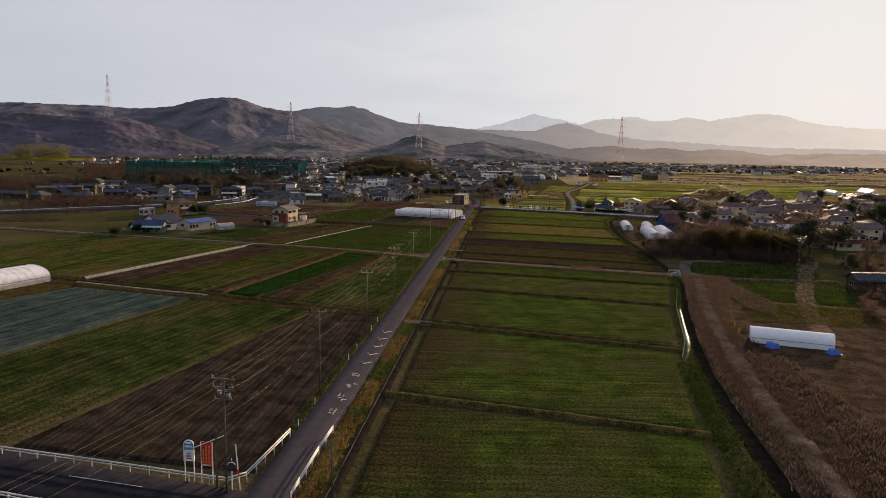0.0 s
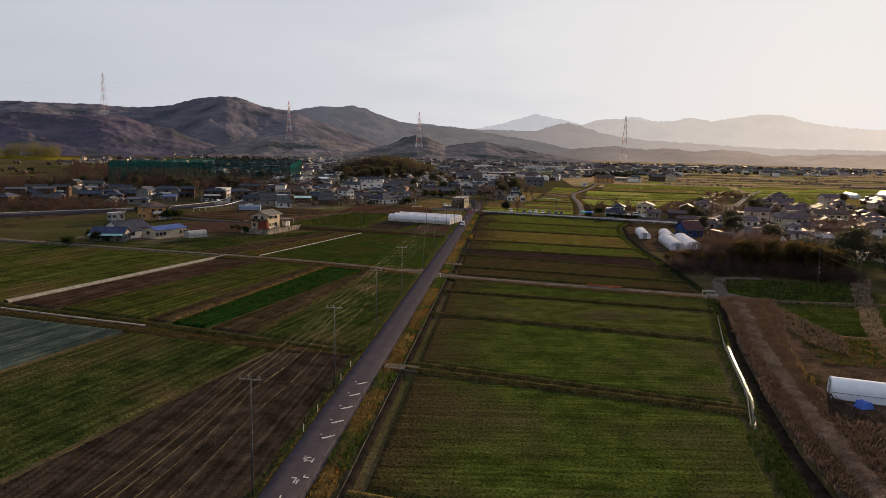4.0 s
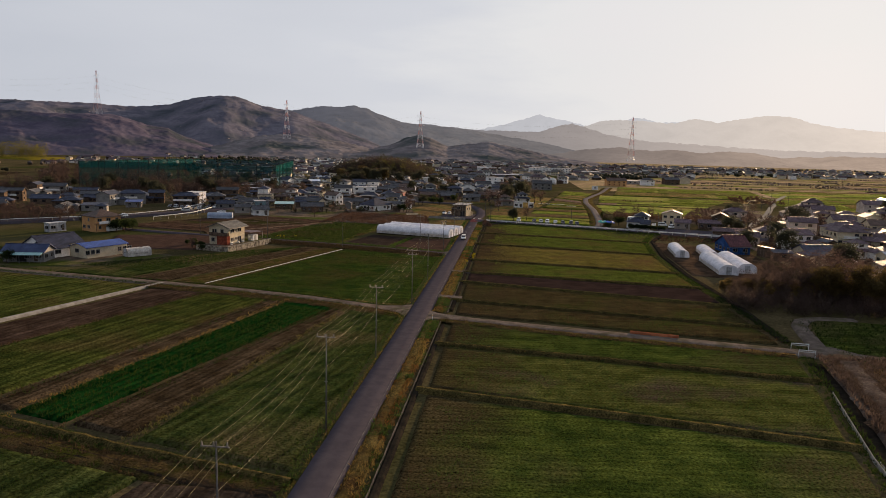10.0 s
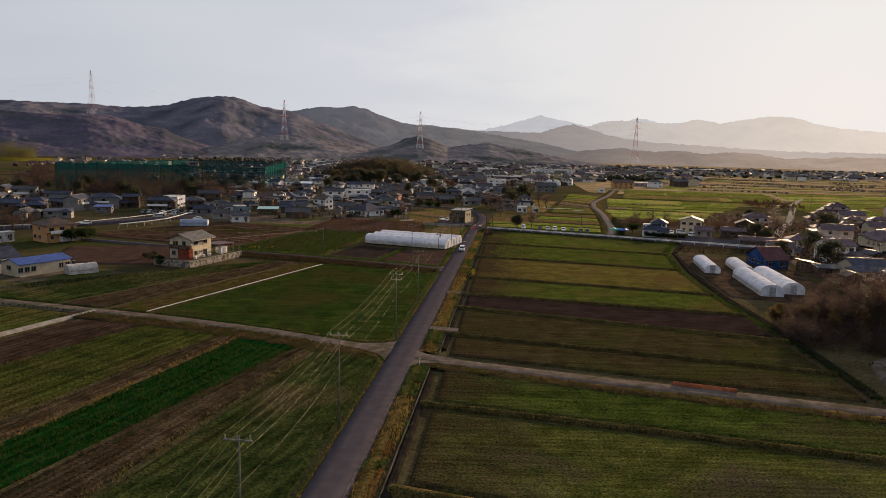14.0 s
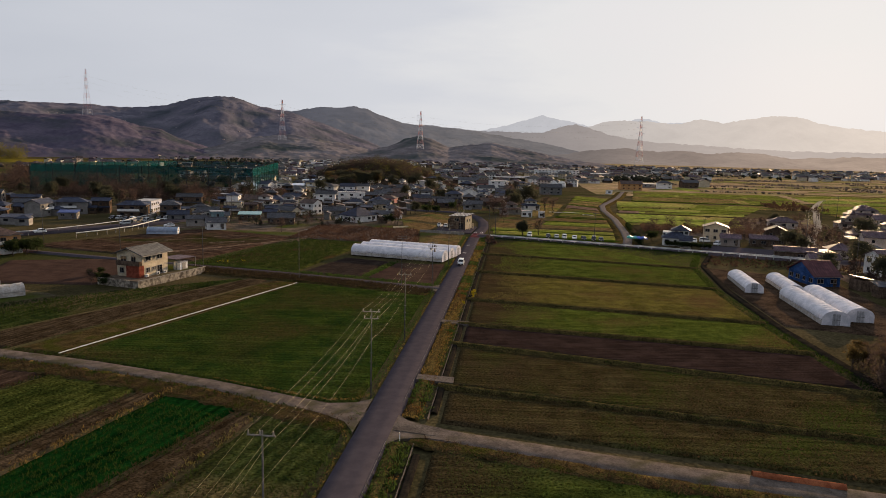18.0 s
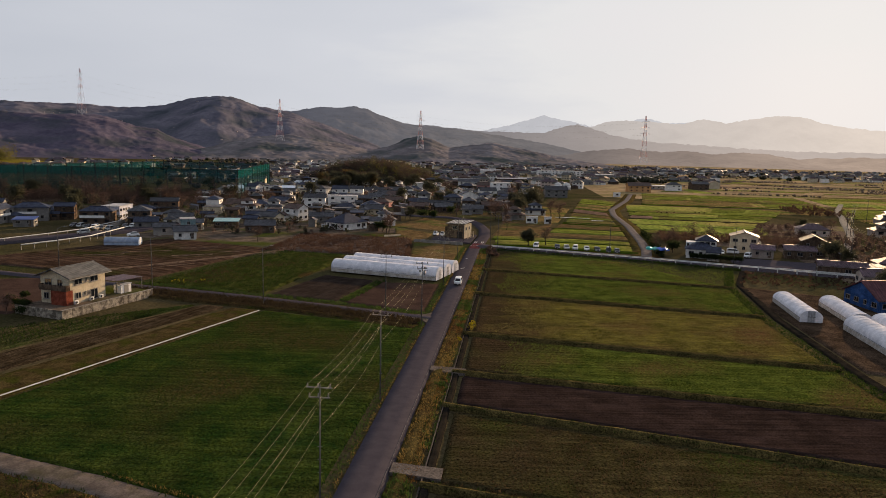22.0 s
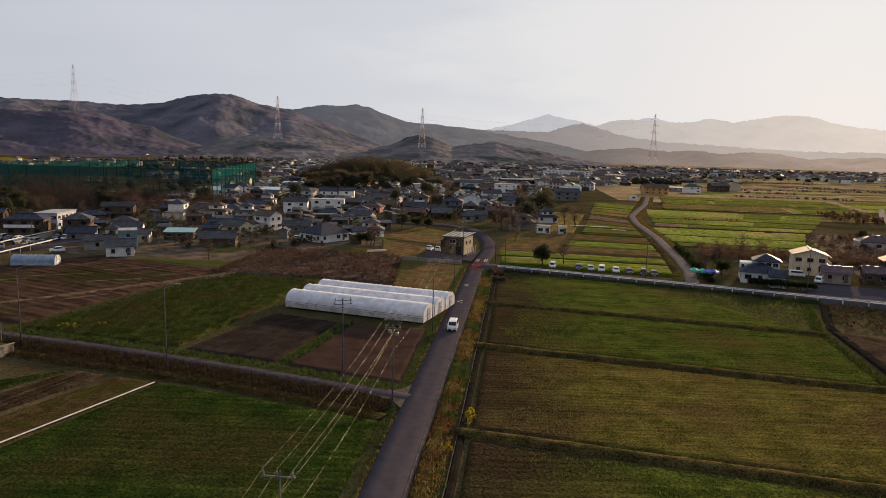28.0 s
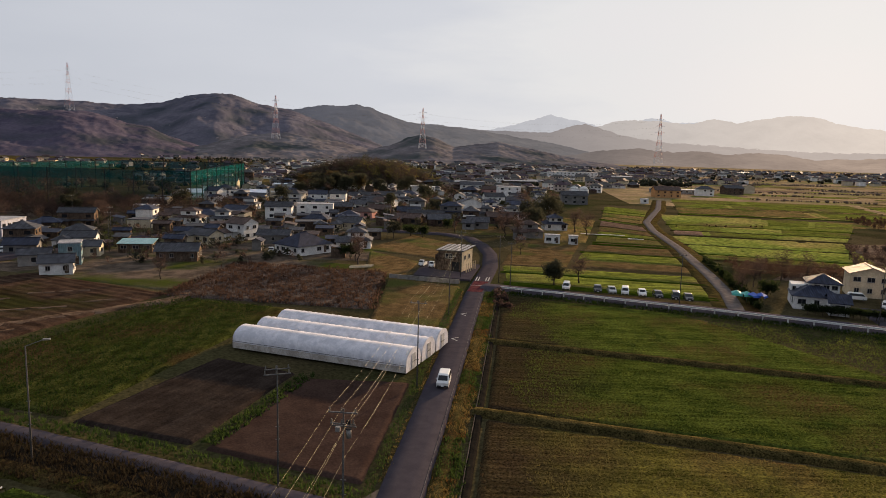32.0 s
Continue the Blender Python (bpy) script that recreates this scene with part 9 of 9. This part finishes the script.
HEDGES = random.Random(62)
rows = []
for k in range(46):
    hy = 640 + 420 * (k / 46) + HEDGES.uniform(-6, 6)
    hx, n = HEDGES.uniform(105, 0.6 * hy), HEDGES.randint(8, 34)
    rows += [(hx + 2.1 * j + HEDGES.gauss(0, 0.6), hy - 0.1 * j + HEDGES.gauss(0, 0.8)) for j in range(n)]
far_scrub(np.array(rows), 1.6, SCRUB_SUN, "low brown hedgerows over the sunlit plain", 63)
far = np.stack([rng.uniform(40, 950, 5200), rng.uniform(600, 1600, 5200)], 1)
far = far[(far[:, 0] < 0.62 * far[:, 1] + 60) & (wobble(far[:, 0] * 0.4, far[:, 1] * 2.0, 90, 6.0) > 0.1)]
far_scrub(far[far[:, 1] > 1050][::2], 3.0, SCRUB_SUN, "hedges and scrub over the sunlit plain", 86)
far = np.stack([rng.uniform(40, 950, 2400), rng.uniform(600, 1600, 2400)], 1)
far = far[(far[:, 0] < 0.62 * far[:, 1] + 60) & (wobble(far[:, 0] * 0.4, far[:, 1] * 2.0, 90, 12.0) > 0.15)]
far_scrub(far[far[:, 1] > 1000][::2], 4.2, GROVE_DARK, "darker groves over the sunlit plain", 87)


EDGE_OF_TOWN = ((-150, 372), (-96, 326), (-62, 334), (-40, 346), (-36, 420), (-110, 440))
thicket("scrub", between_houses(EDGE_OF_TOWN, 0.05, 71), 1.9, EVERGREEN, "dark garden hedges and shrubs between the houses", 30, 0.5, 71)
thicket("scrub", between_houses(EDGE_OF_TOWN, 0.05, 72), 1.8, TWIGS, "bare brown bushes between the houses", 44, 0.26, 72)
IN_TOWN = ((-36, 420), (20, 424), (34, 640), (-150, 640), (-110, 440))
thicket("scrub", between_houses(IN_TOWN, 0.016, 73), 2.6, EVERGREEN, "dark garden trees between town houses", 30, 0.7, 73)
thicket("scrub", between_houses(IN_TOWN, 0.016, 74), 2.4, TWIGS, "bare garden trees between town houses", 30, 0.6, 74)
IN_VILLAGE = ((86, 222), (150, 205), (210, 400), (120, 380), (96, 330))
thicket("scrub", between_houses(IN_VILLAGE, 0.04, 75), 2.2, THICKET, "dull hedges and shrubs of the village gardens", 30, 0.6, 75)
thicket("scrub", between_houses(IN_VILLAGE, 0.04, 76), 2.0, REEDS, "bare brown bushes of the village gardens", 30, 0.5, 76)
thicket("scrub", scatter(((78, 112), (118, 104), (122, 150), (92, 148), (84, 134)), 0.16, 77), 1.8, TWIGS, "brown brambles beside the dirt track", 50, 0.26, 77)
thicket("scrub", scatter(((98, 150), (130, 146), (132, 190), (104, 192)), 0.10, 78), 2.2, REEDS, "dry brown bushes at the village edge", 34, 0.5, 78)

thicket("scrub", between_houses(((-212, 404), (-150, 400), (-104, 418), (-108, 470), (-150, 474), (-214, 452)), 0.10, 79, 60.0), 4.6, DARK_TWIGS, "bare dark brown woodland before the net", 70, 0.34, 79)
thicket("hedge", strip_line(((50.6, 318), (53.4, 345), (55.6, 372)), 0.6, 2.2, 81), 1.2, HEDGE, "dark clipped hedge beside the grey lane", 40, 0.3, 81)
thicket("scrub", strip_line(((6, 321.5), (5.6, 312), (7, 306)), 1.2, 1.0, 82), 0.8, TWIGS, "reddish brown weeds at the crossing", 30, 0.3, 82)

# grass on banks, bunds and field edges
tufts("grass", scatter(((61.5, 150), (66, 158), (68.5, 132), (65, 122), (62, 126)), 5.0, 83), BLADE_T, 0.35, 0.14, 4, 0.15, 83, "pale dry grass beside the reed bank")
thicket("scrub", scatter(((-180, 262), (-132, 268), (-140, 300), (-196, 312)), 0.12, 84), 3.0, DARK_TWIGS, "dense bare brown woodland beside the wide road", 60, 0.34, 84)
thicket("scrub", scatter(((-330, 330), (-236, 330), (-240, 420), (-360, 420)), 0.05, 85), 4.0, DARK_TWIGS, "dense bare brown woodland beyond the wide road", 60, 0.45, 85)


def strip_places(pts, half, density, seed):
    r = np.random.default_rng(seed)
    out = []
    for (x0, y0), (x1, y1) in zip(pts, pts[1:]):
        ln = math.hypot(x1 - x0, y1 - y0)
        n = int(ln * 2 * half * density)
        t, o = r.random(n), r.uniform(-half, half, n)
        out.append(np.stack([x0 + (x1 - x0) * t + o * (y1 - y0) / ln, y0 + (y1 - y0) * t - o * (x1 - x0) / ln], 1))
    return np.concatenate(out)


for k, (p0, p1) in enumerate((((2.5, 47), (2.8, 168)), ((3.1, 174), (3.6, 320)))):
    at = strip_places([p0, p1], 1.0, 14, 1 + k)
    tone = wobble(at[:, 0] * 0.6, at[:, 1], 7.0, 2.0 + k)
    for m, pick_, sz, lab in ((BLADE_D, tone > 0.08, 0.20, "dry golden grass on the road bank"), (BLADE_RUST, (tone > -0.2) & (tone <= 0.08), 0.18, "rusty dead grass on the road bank"), (BLADE_G, tone <= -0.2, 0.26, "lush green grass on the road bank")):
        tufts("grass", at[pick_], m, sz, 0.12, 4, 0.0, 5 * k + 1, lab)
    low = strip_places([(p0[0] + 0.9, p0[1]), (p1[0] + 0.9, p1[1])], 0.6, 8, 3 + k)
    tufts("grass", low[wobble(low[:, 0], low[:, 1], 5.0, 4.0 + k) > 0.0], BLADE_G, 0.22, 0.12, 4, -0.05, 3 + k, "green grass along the gutter")
    ribbon("kerb", [(p0[0] + 1.5, p0[1]), (p1[0] + 1.3, p1[1])], 0.07, 0.07, GRAVEL, "weathered concrete lip of the roadside gutter", 0.3, 0.0, 0.05, slope=0.02, step=1.2)
tufts("grass", strip_places([(-2.35, 62), (-2.1, 168)], 0.16, 26, 7), BLADE_D, 0.12, 0.1, 3, 0.04, 7, "dry golden fringe of the road's edge")
tufts("grass", strip_places([(-2.05, 180), (-1.75, 234)], 0.16, 26, 8), BLADE_D, 0.12, 0.1, 3, 0.04, 8, "dry golden fringe of the road's edge")
tufts("grass", strip_places([(-1.7, 244), (-1.4, 320)], 0.16, 22, 9), BLADE_D, 0.12, 0.1, 3, 0.04, 9, "dry golden fringe of the road's edge")
tufts("grass", strip_places([(-2.2, 180), (-3.6, 178.4), (-6.4, 177.6), (-9.4, 178.4), (-21.4, 182.2)], 0.2, 24, 10), BLADE_D, 0.14, 0.1, 3, 0.03, 110, "dry golden fringe of the farm lane")
tufts("grass", strip_places([(-2.2, 168.4), (-3.4, 170.8), (-6.0, 172.6), (-9.6, 174.2), (-21.4, 178.6)], 0.2, 24, 11), BLADE_D, 0.14, 0.1, 3, 0.03, 111, "dry golden fringe of the farm lane")
tufts("grass", strip_places([(-2.7, 62), (-2.6, 175)], 0.55, 14, 5), BLADE_G, 0.16, 0.12, 4, 0.0, 5, "green verge beside the road")
tufts("grass", strip_places([(-2.4, 178), (-2.3, 322)], 0.5, 14, 6), BLADE_G, 0.16, 0.12, 4, 0.0, 6, "green verge beside the road")
for k, (y0, k0, _) in enumerate(BUND_ROWS):
    b_ = right_edge(y0 - k0 * 45)
    tufts("grass", strip_places([(4.8, y0), (b_, y0 - k0 * (b_ - 4.8))], 0.6, 7, 10 + k), BLADE_O if k % 3 == 1 else BLADE_L, 0.15, 0.1, 4, 0.16, 10 + k, "rough grass on a bund")
tufts("grass", strip_places([(-2.9, 111.6), (-21, 114.4), (-40, 119.4), (-76, 127.4)], 1.7, 5, 95), BLADE_B, 0.2, 0.12, 4, -0.02, 95, "dead brown grass along a ditch")
for k, (x0, x1, m) in enumerate(((-20.2, -12.2, BLADE_O), (-28.0, -14.3, BLADE_B), (-35.2, -24.2, BLADE_D), (-39.8, -27.2, BLADE_B), (-57.2, -40.2, BLADE_B))):
    y0, y1 = 112.0 - 0.24 * (x0 + 3), 173.0 - 0.25 * (x1 + 3)
    tufts("grass", strip_places([(x0, y0), (x1, y1)], 0.55, 4.5, 130 + k), m, 0.22, 0.16, 4, -0.02, 130 + k, "ragged dry growth between two strips")
    tufts("grass", strip_places([(x0 + 0.6, y0), (x1 + 0.5, y1)], 0.8, 2.2, 140 + k), BLADE_L, 0.2, 0.16, 4, -0.02, 140 + k, "weeds spilling over a strip's edge")
tufts("grass", strip_places([(-3, 171.2), (-21.4, 177.4), (-38, 181.4), (-55, 184.4)], 1.6, 4.0, 150), BLADE_B, 0.24, 0.14, 4, 0.02, 150, "dead brown growth at the headland")
tufts("grass", strip_places([(4, 168.6), (24, 163.6), (54, 158.4)], 1.1, 5.0, 151), BLADE_B, 0.24, 0.14, 4, 0.0, 151, "dead brown growth below the lane")
EDGE = [(36.5, 42), (39.5, 68), (43.4, 95), (47.4, 119), (56.2, 158)]
tufts("grass", strip_places(EDGE, 0.9, 9, 30), BLADE_L, 0.22, 0.1, 4, -0.02, 30, "rough grass along the paddies' edge")
tufts("grass", strip_places([(57, 162), (55.3, 194), (53.8, 220), (53.8, 250), (56.8, 280), (64, 304)], 0.9, 9, 31), BLADE_L, 0.22, 0.1, 4, -0.02, 31, "rough grass along the paddies' edge")
tufts("grass", strip_places([(-2.6, 112.6), (-21, 116.8), (-40, 122.4), (-75, 130.4)], 1.0, 7, 32), BLADE_L, 0.2, 0.1, 4, 0.02, 32, "dry grass on the ditch bund")
tufts("grass", strip_places([(q[0], q[1] - 1.8) for q in SIDE_LANE[1:7]], 0.6, 5, 33), BLADE_L, 0.2, 0.1, 4, 0.05, 33, "dry grass beside the lane")
tufts("grass", strip_places([(q[0], q[1] + 1.8) for q in SIDE_LANE[1:7]], 0.6, 5, 34), BLADE_L, 0.2, 0.1, 4, 0.05, 34, "olive grass beside the lane")
tufts("grass", strip_places([(39.6, 50), (40.2, 66), (41.2, 80), (42.4, 92)], 1.3, 8, 46), BLADE_L, 0.26, 0.15, 5, -0.1, 46, "dark rough grass between paddy and ditch")
REED_POLY = ((44.2, 55), (50, 55), (51.4, 85), (53.6, 108), (57.5, 131), (63, 153), (58.2, 157), (56, 143), (52, 125), (48, 103), (46, 88), (44.6, 73))
tufts("reeds", scatter(REED_POLY, 9.0, 40), BLADE_T, 0.26, 0.3, 6, 0.38, 40, "tangled pale brown reeds on the ditch bank", 0.9)
tufts("reeds", scatter(REED_POLY, 7.0, 41), BLADE_B, 0.28, 0.3, 6, 0.36, 41, "tangled dark brown reeds on the ditch bank", 0.9)
tufts("reeds", strip_places([(53.4, 108), (57.2, 130), (62.4, 152)], 1.0, 9, 42), BLADE_D, 0.34, 0.3, 5, 0.2, 42, "golden dry grass at the edge of the reed bank", 0.7)
tufts("grass", scatter(((60, 118), (82, 116), (86, 131), (62, 133)), 4.0, 43), BLADE_G, 0.24, 0.3, 5, 0.0, 43, "rough green weeds on a neglected plot", 0.7)
tufts("grass", scatter(((60, 118), (82, 116), (86, 131), (62, 133)), 2.5, 44), BLADE_RUST, 0.24, 0.3, 5, 0.0, 44, "rusty weeds on a neglected plot", 0.7)
tufts("grass", scatter(((50, 60), (66, 60), (64, 96), (52, 96)), 3.0, 45), BLADE_B, 0.12, 0.3, 4, 0.0, 45, "dead weeds on the waste ground", 0.9)
tufts("grass", strip_places([(-3, 236.4), (-9, 239.2), (-25, 243.6), (-40, 247), (-60, 251)], 1.6, 16, 35), BLADE_W, 0.34, 0.1, 3, -0.05, 35, "dead brown grass on the ditch bank")
tufts("grass", strip_places([(-4, 233.6), (-9, 236.4), (-23, 240.4), (-38, 243.6), (-58, 247.4)], 1.3, 14, 39), BLADE_W, 0.3, 0.1, 3, -0.02, 39, "dead brown grass between ditch and field")
tufts("grass", strip_places([(-3, 241.6), (-10, 243.6), (-28, 248.4), (-42, 251.6), (-60, 255)], 1.0, 8, 36), BLADE_G, 0.3, 0.1, 4, 0.10, 36, "green grass above the ditch")
tufts("grass", strip_places([(-17.9, 248.6), (-15.0, 268.6)], 0.9, 10, 37), BLADE_G, 0.3, 0.1, 4, 0.00, 37, "green strip between the bare plots")
tufts("grass", strip_places([(4, 321), (17, 317), (45, 308.4), (66, 301.4)], 1.6, 8, 38), BLADE_L, 0.3, 0.1, 4, 0.00, 38, "rough grass below the far lane")
for k, (poly, m, dens, sz) in enumerate(((((6, 47.5), (36, 44), (39, 68), (6, 72)), BLADE_G, 7, 0.13), (((6, 74), (40, 69.5), (44, 95), (6, 105)), BLADE_G, 6, 0.13), (((6, 110), (43, 101), (47, 124), (6, 132)), BLADE_G, 5, 0.13), (((6, 136), (48, 129), (56, 158), (6, 168)), BLADE_G, 4, 0.14),
                                         (((6, 174), (56, 164), (55, 188), (6, 200)), BLADE_B, 3, 0.13), (((6, 214.5), (54, 208), (54, 222), (6, 229)), BLADE_F, 3, 0.14), (((6, 233), (54, 225), (54, 250), (6, 258)), BLADE_O, 3, 0.14), (((6, 262), (55, 254), (57, 276), (6, 285)), BLADE_F, 3, 0.14), (((6, 286), (58, 278), (64, 302), (6, 317)), BLADE_F, 2.5, 0.15),
                                         (((-43, 188), (-3, 177), (-3, 232.5), (-29, 239)), BLADE_L, 4, 0.14), (((-19, 118), (-3, 114), (-3, 173), (-11, 173)), BLADE_L, 5, 0.15), (((-56, 45), (-28, 56), (-15, 111), (-38, 117)), BLADE_L, 3, 0.15), (((-60, 258), (-34, 252), (-31, 300), (-50, 304)), BLADE_L, 2.5, 0.2), (((-80, 202), (-62, 197), (-41, 241), (-57, 226)), BLADE_L, 3, 0.2),
                                         (((-34, 123), (-28.5, 121.5), (-14.6, 171.5), (-24, 174)), BLADE_L, 6, 0.2), (((63, 119), (92, 130), (92, 180), (62, 180)), BLADE_L, 1.6, 0.3))):
    at = scatter(poly, dens * (1.5 if poly[0][1] < 170 else 2.2), 60 + k)
    if poly[0][0] == 6:
        worn = 0.5 + 0.5 * wobble(at[:, 0], at[:, 1], 9.0, 3.0)
        bare = at[:, 0] < 4 + 12 * worn
        tufts("grass", at[bare][::3], BLADE_B, 0.14, 0.1, 3, -0.02, 90 + k, "dead brown grass at the road end of a paddy")
        at = at[~bare]
    tufts("grass", at, m, sz * (1.0 if poly[0][1] < 170 else 1.25), 0.1, 3, -0.03, 60 + k, "short field grass")


# strips of far farmland in the sunny distance
FARM = random.Random(21)
for k in range(90):
    fy = FARM.uniform(640, 1350)
    fx = FARM.uniform(-0.66 * fy, 0.12 * fy)
    fw, fd, a = FARM.uniform(30, 90), FARM.uniform(14, 44), radians(FARM.choice((4, 14, 94)) + FARM.uniform(-6, 6))
    cs, sn = math.cos(a), math.sin(a)
    patch("field", [(fx + u * fw * cs - v * fd * sn, fy + u * fw * sn + v * fd * cs) for u, v in ((-0.5, -0.5), (0.5, -0.5), (0.5, 0.5), (-0.5, 0.5))], FARM.choice((OLIVE_L, DEAD, TAN, DEAD, DRY_LAWN)), FARM.uniform(-0.06, 0.02), 7.0, 0.05, "far strip of farmland between the houses")
for k in range(70):
    fx, fy = FARM.uniform(130, 640), FARM.uniform(470, 1250)
    if fx < 0.2 * fy or fx > 0.62 * fy + 60:
        continue
    fw, fd, a = FARM.uniform(25, 70), FARM.uniform(12, 40), radians(FARM.choice((4, 8, 94)) + FARM.uniform(-4, 4))
    cs, sn = math.cos(a), math.sin(a)
    patch("field", [(fx + u * fw * cs - v * fd * sn, fy + u * fw * sn + v * fd * cs) for u, v in ((-0.5, -0.5), (0.5, -0.5), (0.5, 0.5), (-0.5, 0.5))], FARM.choice((FARGREEN, FARGREEN, GOLD, VILLAGE_EARTH, VILLAGE_EARTH)), FARM.uniform(-0.06, 0.02), 6.0, 0.05, "far strip of farmland in the low sun")
for k in range(34):
    fx, fy = FARM.uniform(-420, -150), FARM.uniform(215, 640)
    if fx > -135 - 0.3 * (fy - 215):
        continue
    fw, fd, a = FARM.uniform(20, 50), FARM.uniform(8, 24), radians(FARM.choice((20, 110)) + FARM.uniform(-6, 6))
    cs, sn = math.cos(a), math.sin(a)
    patch("field", [(fx + u * fw * cs - v * fd * sn, fy + u * fw * sn + v * fd * cs) for u, v in ((-0.5, -0.5), (0.5, -0.5), (0.5, 0.5), (-0.5, 0.5))], FARM.choice((CROP_L, STUBBLE, TAN, SOIL)), FARM.uniform(-0.06, 0.02), 4.0, 0.05, "far strip field below the foothill")
